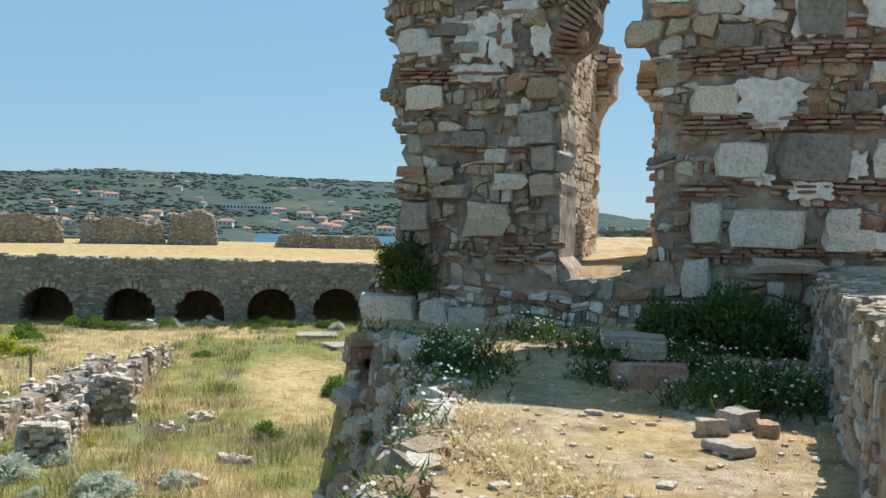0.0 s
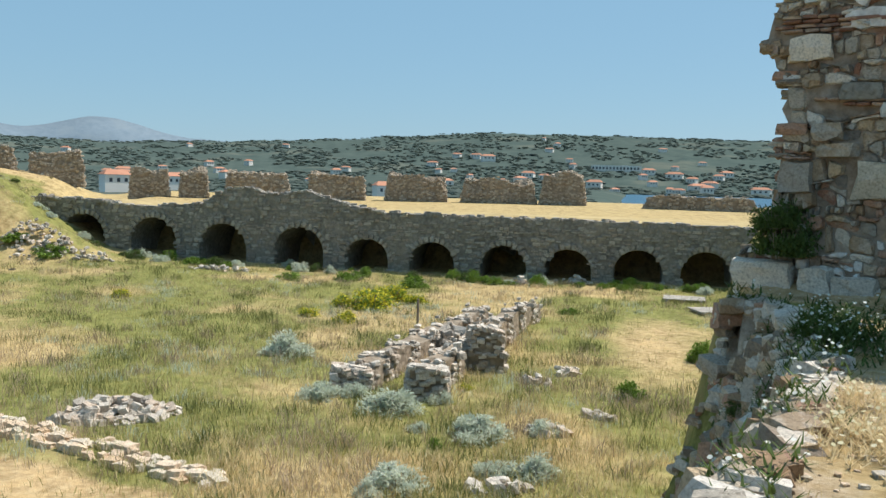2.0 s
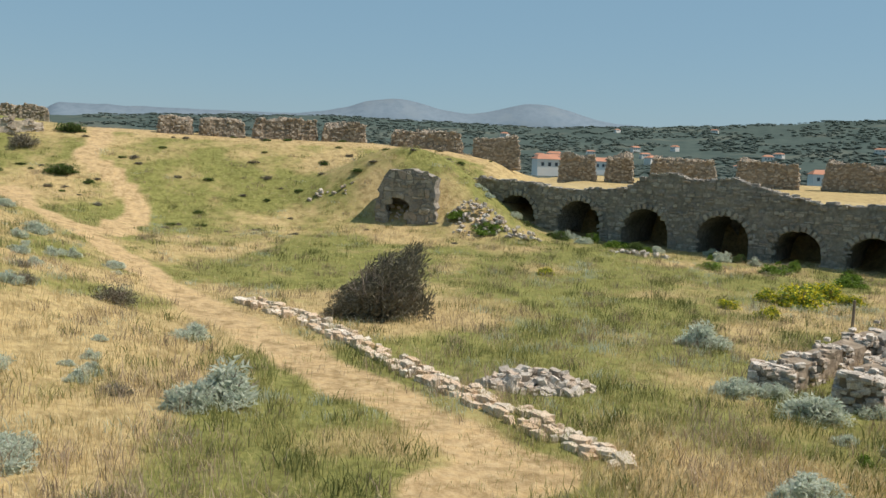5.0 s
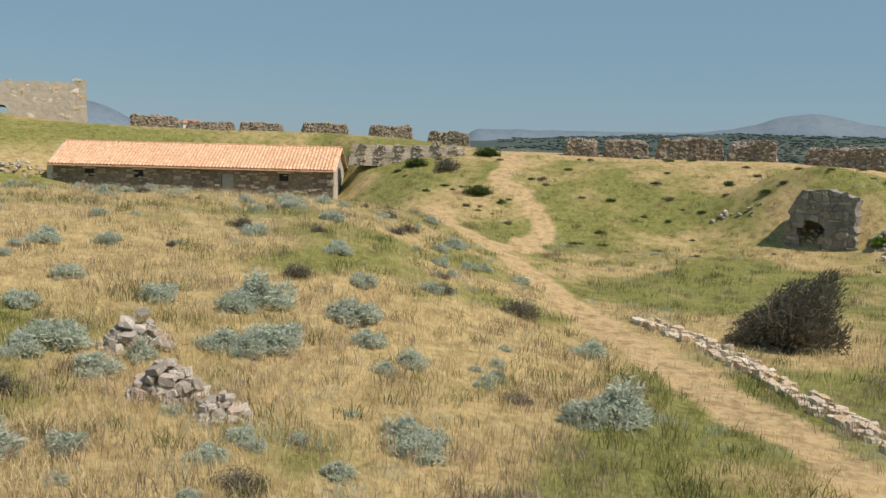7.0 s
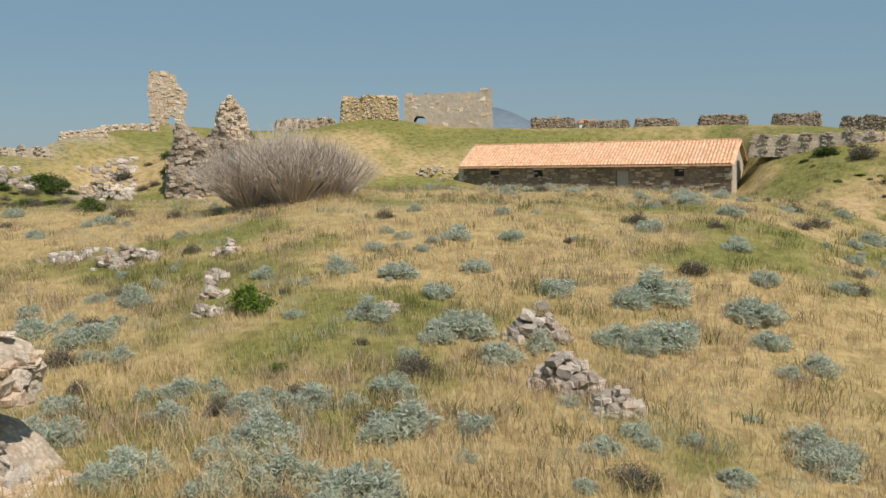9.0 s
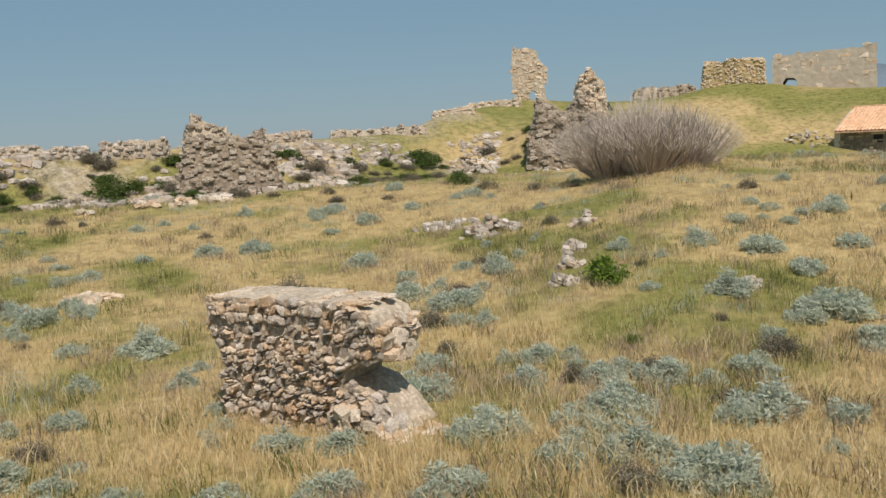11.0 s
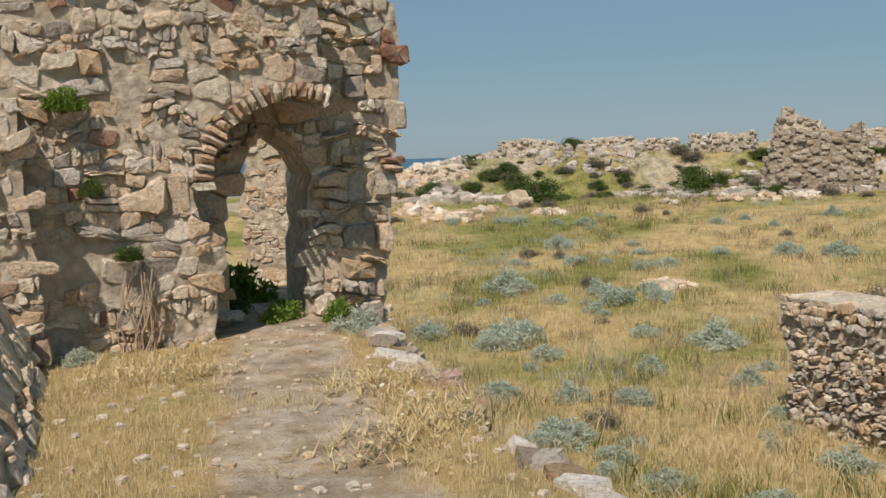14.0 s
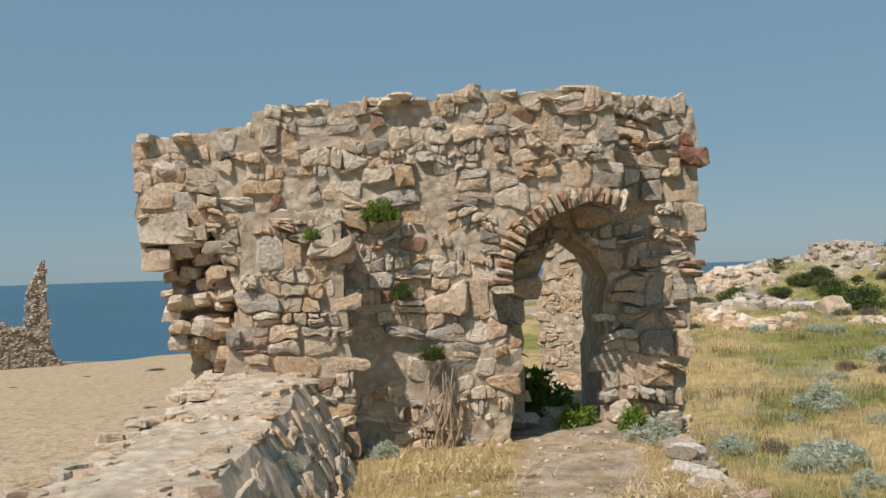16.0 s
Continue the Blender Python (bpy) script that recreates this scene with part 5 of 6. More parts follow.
SAGE_SOUTH = [(151.7, -18.4, 4.4), (141.9, -12.2, 4.0), (145.9, -13.8, 2.5), (154.4, -12.1, 4.4), (154.9, -8.8, 3.6), (144.8, -21.1, 4.0), (124.3, -16.4, 4.0), (120.2, -19.1, 4.7), (123.1, -22.4, 5.4), (115.8, -20.8, 4.0), (128.2, -7.8, 2.2), (155.7, -15.4, 2.9), (134.2, -19.0, 3.6), (130.5, -19.3, 3.3), (118.1, -15.8, 2.9), (140.0, -14.3, 2.5), (124.1, -14.7, 2.9), (131.3, -22.1, 4.4), (138.4, -21.7, 4.0), (148, -9.5, 3), (135, -6.5, 2.2)]
for group in (SAGE_NORTH, SAGE_WEST, SAGE_SOUTHWEST, SAGE_SOUTH):
    for head, down, wide in group:
        p, d = on_ground(head, down)
        w = d * radians(wide) * 1.4
        plant(SAGES, p, w, 0.42)
        if wide > 4:
            q = polar(head + wide * 0.35, d * 0.97)
            plant(SAGES, (q.x, q.y, ground_at(q.x, q.y)), w * 0.55, 0.55)
for i in range(330):
    head = random.uniform(70, 163)
    d = 11 + 45 * random.random() ** 0.8
    p = polar(head, d)
    if path_amount(p.x, p.y) < 0.05 and hum(p.x, p.y, 0.12, 21) > -0.16 and ground_at(p.x, p.y) < -0.2:
        plant(SAGES if random.random() < 0.75 else DARKS, (p.x, p.y, ground_at(p.x, p.y)), random.uniform(0.5, 1.5) * (1 + d * 0.006), random.uniform(0.32, 0.5))
        if i % 2 and d < 34:
            q = p + Vector((random.uniform(-0.9, 0.9), random.uniform(-0.9, 0.9), 0))
            plant(SAGES, (q.x, q.y, ground_at(q.x, q.y)), random.uniform(0.6, 1.2), random.uniform(0.35, 0.55))
for head, down, wide in ((27.7, -8.4, 4.2), (43.2, -7.6, 1.5), (31.7, -8.9, 1.8), (26.3, -7.8, 3.3), (21.4, -13.4, 1.4), (29.5, -9.3, 2.2), (24.8, -8.0, 2.0), (29.3, -8.3, 2.4)):
    p, d = on_ground(head, down)
    plant(YELLOWS, p, d * radians(wide) * 1.1, 0.45)
for head, down, wide in ((10.8, -13.4, 2.9), (6.7, -10.8, 3.3), (23.3, -17.0, 1.6), (112.5, -9.6, 4.0), (111, -13.5, 1.6)):
    p, d = on_ground(head, down)
    plant(BRIGHTS, p, d * radians(wide) * 1.1, 0.55)
for head, down, wide in ((24.9, -6.9, 3.3), (53.2, -8.5, 2.0), (15.1, -8.3, 2.0), (33, -6.6, 2.5), (20, -6.6, 2.5), (47, -5.2, 3), (49, -4.2, 2.5), (29, -6.6, 3)):
    p, d = on_ground(head, down)
    plant(BRIGHTS, p, d * radians(wide), 0.35)
for head, down, wide in ((70.1, -9.8, 4.0), (88, -4.6, 2.5), (120, -3.4, 2.2), (146.4, -3.9, 1.8), (84.5, -7.6, 3), (133, -9.5, 4), (104, -4, 2)):
    p, d = on_ground(head, down)
    plant(DARKS, p, d * radians(wide) * 1.05, 0.45)
for head, down, wide in ((152.7, -3.0, 4.7), (156.0, -1.6, 2.2), (151.2, -1.5, 1.8), (143.1, -2.4, 4.0), (141.7, -2.3, 2.2), (130.9, -1.7, 3.3), (128.1, -1.8, 1.8), (126.5, -1.5, 1.5), (124.0, -1.6, 3.3), (159.7, -2.6, 2.9), (149.2, -2.5, 1.8),
                         (137.7, -2.1, 2.2), (134.8, -2.2, 2.2), (121.7, -3.0, 2.9), (154.2, -2.2, 3.2), (147.5, -2.0, 1.6), (116.3, -0.6, 2.6), (112.3, 1.2, 1.6), (75.0, -0.6, 3), (73, -2.2, 2.5), (77, -0.4, 2), (72.5, 0.3, 2.2)):
    p, d = on_ground(head, down)
    plant(GREENS if random.random() < 0.6 else DARKS, p, d * radians(wide) * 1.05, 0.4)


for head, down, wide in ((195.6, -5.6, 2.0), (197, -8.4, 1.8), (203.6, -4.6, 1.6), (199.5, -5.7, 0.8), (203.5, -6, 0.8), (196, -7.8, 1.5)):
    p, d = on_ground(head, down)
    plant(DARKS, p, d * radians(wide), 0.16)


for i in range(150):
    head = random.uniform(116, 162)
    p = polar(head, np.interp(head, C_H, C_F) + random.uniform(-1, 6))
    plant(GREENS if random.random() < 0.4 else DARKS, (p.x, p.y, ground_at(p.x, p.y)), random.uniform(0.6, 2.6), random.uniform(0.25, 0.45))
for i in range(90):
    head = random.uniform(46, 80)
    p = polar(head, random.uniform(56, 80))
    if path_amount(p.x, p.y) < 0.05:
        plant(GREENS if random.random() < 0.4 else DARKS, (p.x, p.y, ground_at(p.x, p.y)), random.uniform(0.5, 1.5), random.uniform(0.2, 0.35))

for i in range(70):
    x, y = on_wall(random.uniform(3, 46))
    y -= random.uniform(0.8, 4.0)
    plant(BRIGHTS if random.random() < 0.45 else GREENS if random.random() < 0.4 else SAGES, (x, y, ground_at(x, y)), random.uniform(0.6, 2.0), random.uniform(0.35, 0.6))


def wind_bush():
    """The big dark bush, blown to one side."""
    p, d = on_ground(54.0, -10.9)
    g = thing("wind_bent_bush", Matrix.Translation(p) @ pose(0, 0, 0, 0, 0, 54), "large dark wind-bent bush with dry twigs", "bush")

    def lean(q):
        s = np.array([4.9, 3.2, 5.3]) * q
        s[:, 2] *= 1.1 + 0.24 * s[:, 0]
        s[:, 0] += 0.25 * s[:, 2]
        return s

    part("twig_frame", mesh_of("twigs", *twigs(81, 160, 2.6, 1.6, 0.02, (0.5, 0)), M_TWIG), g)
    v, f = leaves(26000, 82, 0.035, 0.16, 70, lean, 0.5)
    part("foliage", mesh_of("foliage", v, f, M_DARK), g)


wind_bush()


def bare_shrub():
    d = 46.0
    p = polar(109.9, d)
    z = EYE - d * math.tan(radians(2.9))
    g = thing("bare_shrub", Matrix.Translation((p.x, p.y, min(z, ground_at(p.x, p.y)))) @ pose(0, 0, 0, 0, 0, 110), "wide leafless grey-brown shrub of thin branches", "shrub")
    m = plain_material("bare_grey_branch", (0.50, 0.44, 0.38), 0.9, 0.3, 2)
    for s in range(3):
        vs, fs = twigs(90 + s, 620, 4.4, 3.2, 0.016)
        part("branch_frame", mesh_of("branches", [Vector((v.x * 1.1, v.y, v.z)) for v in vs], fs, m), g, m=pose((-1.9, 0.1, 1.7)[s], (0, -0.6, 0.4)[s], -0.05, 0, 0, s * 70) @ Matrix.Diagonal((1, 1, (0.85, 1.0, 0.8)[s], 1)))


bare_shrub()


# ---- stone heaps and low walls ----
def stone_heap(name, label, head, down, wide, high, count, seed, mat, stone=0.28, at=None):
    p, d = at or on_ground(head, down)
    g = thing(name, Matrix.Translation(p) @ pose(0, 0, 0, 0, 0, head), label, "stones", "heaps of fallen stones")
    r = random.Random(seed)
    w = d * radians(wide) / 2
    for i in range(count):
        t, k = r.uniform(0, 2 * math.pi), math.sqrt(r.random())
        x, y = math.cos(t) * w * k, math.sin(t) * w * 0.55 * k
        wp = g.matrix_basis @ Vector((x, y, 0))
        z = ground_at(wp.x, wp.y) - p.z + high * (1 - k) ** 0.8 * r.uniform(0.2, 1)
        s = stone * r.uniform(0.5, 1.3)
        stones_single("stone", [((x, y, z), (s, s * r.uniform(0.6, 1), s * r.uniform(0.45, 0.8)), (r.uniform(-0.4, 0.4), r.uniform(-0.4, 0.4), r.uniform(0, 6)))], mat, g)
    return g


HEAPS = [(43.4, -14.7, 7.2, 0.6, 190), (48.2, -4.0, 3.0, 1.3, 60), (46.6, -4.6, 2.6, 1.1, 50), (47.6, -4.9, 3.3, 0.7, 30), (44.6, -5.4, 2.2, 1.2, 30), (37.3, -6.0, 3.6, 0.4, 30), (53.2, -4.4, 2.4, 0.6, 24), (57.8, -3.3, 1.5, 0.4, 10), (56.3, -2.8, 1.5, 0.4, 8),
         (18.3, -6.5, 1.5, 0.5, 14), (14.9, -6.4, 2.5, 0.6, 24), (15.0, -12.2, 1.8, 0.5, 14), (16.7, -12.9, 2.2, 0.3, 16), (16.0, -15.9, 2.9, 0.25, 20), (13.0, -14.7, 2.4, 0.2, 18), (19.2, -19.4, 4.0, 0.2, 24)]
for i, (h, e, w, z, n) in enumerate(HEAPS):
    stone_heap("stone_heap", "heap of pale fallen stones in the grass", h, e, w, z, n, 400 + i, M_STONE_PALE)
for i, (h, e, w, z, n) in enumerate([(119.9, -6.2, 4.0, 0.8, 60), (115.2, -9.7, 1.5, 0.5, 14), (114.8, -8.6, 1.4, 0.6, 14), (114.5, -7.4, 1.5, 0.5, 14), (114.0, -5.9, 1.5, 0.7, 18), (120.8, -2.4, 2.9, 1.2, 40), (115.7, -2.4, 2.2, 0.3, 12),
                                     (100.3, -1.5, 3.4, 1.4, 40), (123.2, -5.8, 2.2, 0.2, 20), (103.8, -10.1, 1.8, 0.25, 12), (122.7, -5.7, 4.0, 0.3, 24), (127.2, -12.6, 2.6, 0.7, 24), (127.6, -18.5, 3.4, 0.9, 40)]):
    stone_heap("stone_heap", "heap of weathered grey stones among dry grass", h, e, w, z, n, 430 + i, M_STONE_PALE, 0.32)
for i, (h, e, w, z, n, s) in enumerate([(154.3, -3.3, 1.5, 0.9, 3, 1.3), (158.3, -4.2, 4.4, 0.5, 30, 0.6), (160.5, -3.7, 2.9, 0.8, 24, 0.6), (160.8, -1.7, 4.4, 1.0, 40, 0.6), (139.2, -3.3, 1.8, 0.6, 12, 0.4), (141.2, -3.3, 1.5, 0.7, 10, 0.4), (136.6, -3.2, 1.5, 0.4, 10, 0.4),
                                        (144.9, -8.5, 3.3, 0.25, 26, 0.35), (144.8, -3.4, 1.1, 0.4, 6, 0.4), (121.1, -2.0, 3.3, 1.0, 34, 0.4), (152.1, -3.9, 2.2, 0.3, 14, 0.5), (156.2, -3.7, 1.8, 0.3, 12, 0.5), (130.2, -2.4, 2.4, 0.4, 20, 0.4)]):
    stone_heap("stone_heap", "pale boulders along the foot of the bank", h, e, w, z, n, 450 + i, M_STONE_B, s)

# rocks with a sage bush, standing in the dry grass
for i, (h, e, w, z, n) in enumerate([(94.2, -11.9, 4.2, 1.1, 90), (92.4, -15.1, 4.6, 1.0, 90), (89.2, -16.4, 3.2, 0.6, 50)]):
    stone_heap("rock_outcrop", "pale jagged rocks rising from dry grass", h, e, w, z, n, 470 + i, M_STONE_PALE, 0.3)
p, d = on_ground(94.0, -12.6)
plant(SAGES, p, 1.3, 0.6)


def bank_rubble():
    """Loose stone showing all along the sea bank."""
    r = random.Random(480)
    g = thing("bank_rubble", Matrix(), "pale loose rubble spilling down the sea bank", "rubble", kind="stuff")
    places = []
    for i in range(2000):
        h = r.uniform(119, 164)
        d = np.interp(h, C_H, C_F) + r.uniform(-1.5, 8)
        p = polar(h, d)
        if hum(p.x, p.y, 0.18, 23) > -0.06:
            s = r.uniform(0.15, 0.8) * (1.3 if h > 155 else 1)
            places.append(((p.x, p.y, ground_at(p.x, p.y) + 0.05), (s, s * 0.8, s * 0.6), (r.uniform(-0.3, 0.3), r.uniform(-0.3, 0.3), r.uniform(0, 6))))
    stones_joined("rubble", places, M_STONE_PALE, g)


bank_rubble()


def path_kerb():
    """The line of low stones beside the track."""
    pts = [on_ground(h, e)[0] for h, e in ((62.5, -9.9), (59.4, -10.7), (55.4, -12.3), (51.2, -14.4), (46.7, -16.1), (42.1, -17.7), (37.3, -19.1))]
    g = thing("low_stone_wall", Matrix(), "low ruined line of pale stones beside the track", "wall")
    r = random.Random(490)
    for a, b in zip(pts, pts[1:]):
        n = int((b - a).length / 0.26)
        for i in range(n):
            for row in (-0.24 + r.uniform(-0.12, 0.05), 0.05, 0.3 + r.uniform(-0.05, 0.15)):
                if r.random() < 0.3:
                    continue
                c = a.lerp(b, (i + r.uniform(0, 0.8)) / n)
                side = Vector((-(b - a).y, (b - a).x, 0)).normalized() * row
                c = c + side
                z = ground_at(c.x, c.y) + r.uniform(0.0, 0.1)
                s = r.uniform(0.22, 0.46)
                stones_single("stone", [((c.x, c.y, z), (s * r.uniform(0.7, 1.3), s * 0.75, r.uniform(0.14, 0.32)), (r.uniform(-0.15, 0.15), r.uniform(-0.15, 0.15), math.atan2((b - a).y, (b - a).x) + r.uniform(-0.3, 0.3)))], M_STONE_B, g)


path_kerb()


def low_building():
    """Two low walls with rubble heaped between them."""
    a0, a1 = on_ground(28.4, -13.6)[0], on_ground(20.4, -9.1)[0]
    b0, b1 = on_ground(24.0, -13.5)[0], on_ground(17.2, -8.7)[0]
    for (a, b, h, s) in ((a0, a1, 0.75, 1), (b0, b1, 0.95, 2)):
        turn = math.degrees(math.atan2((b - a).y, (b - a).x))
        c = (a + b) / 2
        rubble_block("ruined_wall", "low broken wall of grey and pale stones", "wall", Matrix.Translation((c.x, c.y, ground_at(c.x, c.y))) @ pose(0, 0, 0, 0, 0, turn), (b - a).length, 0.75, h, 500 + s, M_STONE_PALE, M_MORTAR_FAR, 0.26, 0.05, "ruined low building")
    c = (a0 + a1 + b0 + b1) / 4
    stone_heap("stone_heap", "tumbled stones filling the ruined building", 22.5, -11.2, 7.2, 1.1, 170, 505, M_STONE_PALE, 0.36)
    for h, e, hh in ((20.2, -12.1, 1.2), (24.0, -13.9, 0.8), (29.0, -13.3, 0.6)):
        p, d = on_ground(h, e)
        rubble_block("ruined_pier", "square broken stone pier", "wall", Matrix.Translation(p) @ pose(0, 0, 0, 0, 0, h), 1.1, 0.9, hh, 506 + int(h), M_STONE_PALE, M_MORTAR_FAR, 0.3, 0.05, "ruined low building")


low_building()


def lone_ruin():
    """The overhanging stump of a wall in the grass."""
    a, b = on_ground(138.0, -16.6)[0], on_ground(126.6, -18.8)[0]
    L = (b - a).length
    k = L / 3.5
    turn = math.degrees(math.atan2((b - a).y, (b - a).x))
    g = thing("wall_stump", Matrix.Translation(a) @ pose(0, 0, 0, 0, 0, turn), "overhanging stump of a grey rubble wall", "ruin")
    o = [(0.1 * k, -0.5), (0.1 * k, 0.4), (0.2 * k, 0.9), (0.15 * k, 1.25), (-0.12 * k, 1.8), (-0.14 * k, 2.36), (1.2 * k, 2.42), (2.75 * k, 2.36), (3.1 * k, 2.15), (3.3 * k, 1.75), (3.2 * k, 1.4), (2.85 * k, 1.3), (2.55 * k, 1.15), (2.55 * k, 0.95), (2.85 * k, 0.85), (3.2 * k, 0.5), (3.5 * k, 0.1), (3.5 * k, -0.5)]
    rng = random.Random(520)
    part("rubble_core", slab(ragged(o, 0.2, 0.03, rng), 0.06, 1.35, M_MORTAR_B), g)
    rubble_face(g, o, 0.06, 521, 0.09, 0.15, 0.09, 0.12, lambda x, z, k_: ("stone", M_STONE_B if k_ < 0.5 else M_STONE_PALE, 0.03 * (z < 1.5)), 300, 0.016, 0.10)
    rubble_face(g, [(0, 0.0), (0, 2.1), (1.2, 2.1), (1.2, 0)], 0.0, 522, 0.10, 0.25, 0.14, 0.34, lambda x, z, k_: ("stone", M_STONE_B, 0.02), 0, 0.016, 0.08, m=pose(3.25 * k, 0.1, 0, 0, 0, 90), where=lambda x, z: z > 1.35)
    cap = [((rng.uniform(0, 3.0) * k, rng.uniform(0.1, 1.3), 2.38), (rng.uniform(0.1, 0.3), rng.uniform(0.1, 0.3), 0.06), (0, 0, rng.uniform(0, 6))) for _ in range(90)]
    stones_joined("worn_top", cap, M_STONE_B, g)
    for i in range(60):
        x = rng.uniform(2.3, 3.9) * k
        stones_single("stone", [((x, rng.uniform(-0.25, 0.9), max(0.0, 0.75 - (x / k - 2.3) * 0.55) * rng.uniform(0.3, 1.0)), (rng.uniform(0.15, 0.35), rng.uniform(0.15, 0.3), rng.uniform(0.12, 0.25)), (rng.uniform(-0.3, 0.3), rng.uniform(-0.3, 0.3), rng.uniform(0, 6)))], M_STONE_B, g)


lone_ruin()


# ---- ruins on the heights ----
def face_block(name, label, h0, h1, d, top, thick, seed, mat, core, stone=0.45, slope=0.0, low=None, cat="wall", lump=None):
    mid = (h0 + h1) / 2
    p = polar(mid, d)
    z = ground_at(p.x, p.y) - 0.2 if low is None else low
    hi = EYE + d * math.tan(radians(top))
    return rubble_block(name, label, cat, Matrix.Translation((p.x, p.y, z)) @ pose(0, 0, 0, 0, 0, mid), d * radians(h1 - h0), thick, max(0.5, hi - z), seed, mat, core, stone * (0.75 if cat == "ruin" else 0.8), 0.16 if cat == "ruin" else 0.04, "", slope, (1.0 if cat == "ruin" else 0.0) if lump is None else lump)


M_PALE_WALL = earth_material("pale_bastion_wall", (0.40, 0.35, 0.28), (0.56, 0.50, 0.41), 1.2, 0.06, False)


def bastion():
    """The square bastion on the hilltop: a plain pale wall with a dark hole."""
    d = 104.0
    p = polar(99.7, d)
    z = ground_at(p.x, p.y)
    g = thing("bastion", Matrix.Translation((p.x, p.y, z)) @ pose(0, 0, 0, 0, 0, 99.7), "pale square bastion wall on the hilltop", "fort")
    h = EYE + d * math.tan(radians(3.85)) - z
    o = [(-5.1, -1.5), (-5.1, h - 0.25), (-3.4, h - 0.1), (-1.0, h), (1.5, h + 0.1), (3.9, h + 0.1), (4.0, h + 0.5), (5.0, h + 0.5), (5.05, -1.5),
         (-2.7, -1.5), (-2.7, 0.9), (-3.0, 1.2), (-3.8, 1.2), (-4.1, 0.8), (-4.1, -1.5)]
    rng = random.Random(600)
    part("wall_body", slab(ragged(o, 0.5, 0.08, rng), 0, 6.0, M_PALE_WALL), g)
    rubble_face(g, o, 0, 601, 0.25, 0.5, 0.3, 0.9, lambda x, zz, k: ("stone", M_STONE_B, 0.0), 160, 0.02, 0.012, bare=0.7)


bastion()
face_block("bastion_wing", "broken pale wall end beside the bastion", 102.9, 106.5, 103, 3.6, 4.0, 601, M_STONE_B, M_STRAW, 0.3, cat="fort")
face_block("retaining_wall", "long pale retaining wall below the rampart", 73.8, 81.3, 79, 0.75, 1.5, 603, M_STONE_FAR, M_MORTAR_B, 0.45)
face_block("rubble_mass", "dark broken mass of fallen masonry", 112.8, 117.4, 66.5, 1.5, 4.0, 604, M_STONE_FAR, M_MORTAR_FAR, 0.6, 0.1, cat="ruin")
face_block("rubble_mass", "pale broken masonry with green shrubs", 112.2, 114.4, 68, 2.75, 3.0, 605, M_STONE_B, M_MORTAR_B, 0.5, cat="ruin")
face_block("broken_wall", "low pale broken wall on the hill", 117.6, 121.0, 88, 1.9, 1.5, 606, M_STONE_B, M_MORTAR_B, 0.45, 0.06)
face_block("broken_wall", "low pale broken wall with small openings", 120.6, 123.2, 80, 1.2, 1.3, 607, M_STONE_B, M_MORTAR_B, 0.4, 0.12)
face_block("broken_wall", "low pale broken wall on the skyline", 106.8, 110.6, 108, 2.35, 1.5, 608, M_STONE_FAR, M_MORTAR_B, 0.45)
face_block("rubble_mass", "tall craggy stump of masonry on the bank", 135.6, 138.8, 56, 1.45, 2.5, 609, M_STONE_FAR, M_MORTAR_B, 0.5, -0.1, cat="ruin")
face_block("rubble_mass", "craggy overhanging masonry on the bank", 132.8, 139.6, 55.5, 0.35, 3.0, 610, M_STONE_FAR, M_MORTAR_FAR, 0.55, 0.0, cat="ruin")
face_block("rubble_mass", "flat topped rock wall above the sea", 156.5, 163.5, 58, -0.85, 2.0, 611, M_STONE_B, M_MORTAR_B, 0.6, 0.05, cat="ruin")
face_block("far_wall", "grey wall beyond the gate with a small arch", -17.0, -8.0, 46, -0.05, 1.2, 613, M_STONE_GREY, M_MORTAR_GREY, 0.4)
CRAG = on_ground(202.5, -4.8)[1]
face_block("craggy_ruin", "dark narrow stump of a wall by the sea", 201.5, 202.9, CRAG, -0.1, 1.4, 614, M_STONE_A, M_MORTAR_A, 0.5, cat="ruin")
face_block("craggy_ruin", "broken rocks and wall above the beach", 200.8, 206.5, CRAG - 2, -2.6, 3.0, 615, M_STONE_FAR, M_MORTAR_FAR, 0.6, -0.22, cat="ruin")


def tall_ruin():
    d = 92.0
    p = polar(117.0, d)
    z = EYE + d * math.tan(radians(1.95))
    g = thing("tower_ruin", Matrix.Translation((p.x, p.y, ground_at(p.x, p.y))) @ pose(0, 0, 0, 0, 0, 117), "tall narrow ruined tower with an arched hole", "tower")
    h = z - ground_at(p.x, p.y)
    o = [(-1.6, -1), (-1.55, h + 0.8), (-1.8, h + 3), (-1.65, h + 5.0), (-1.4, h + 5.8), (-1.1, h + 5.4), (0.3, h + 5.3), (0.8, h + 5.0), (1.1, h + 4.0), (1.75, h + 3.4), (1.8, h + 2.4), (1.5, h + 1.6), (1.6, h + 0.6), (1.7, -1),
         (0.7, -1), (0.7, h + 0.75), (0.5, h + 1.15), (0.2, h + 1.2), (0.0, h + 0.75), (0.0, -1)]
    rng = random.Random(620)
    part("rubble_core", slab(ragged(o, 0.4, 0.09, rng), 0, 1.6, M_MORTAR_B), g)
    rubble_face(g, o, 0, 621, 0.15, 0.32, 0.2, 0.5, lambda x, zz, k: ("stone", M_STONE_B, 0.0), 160, 0.02, 0.05, bare=0.3)


tall_ruin()


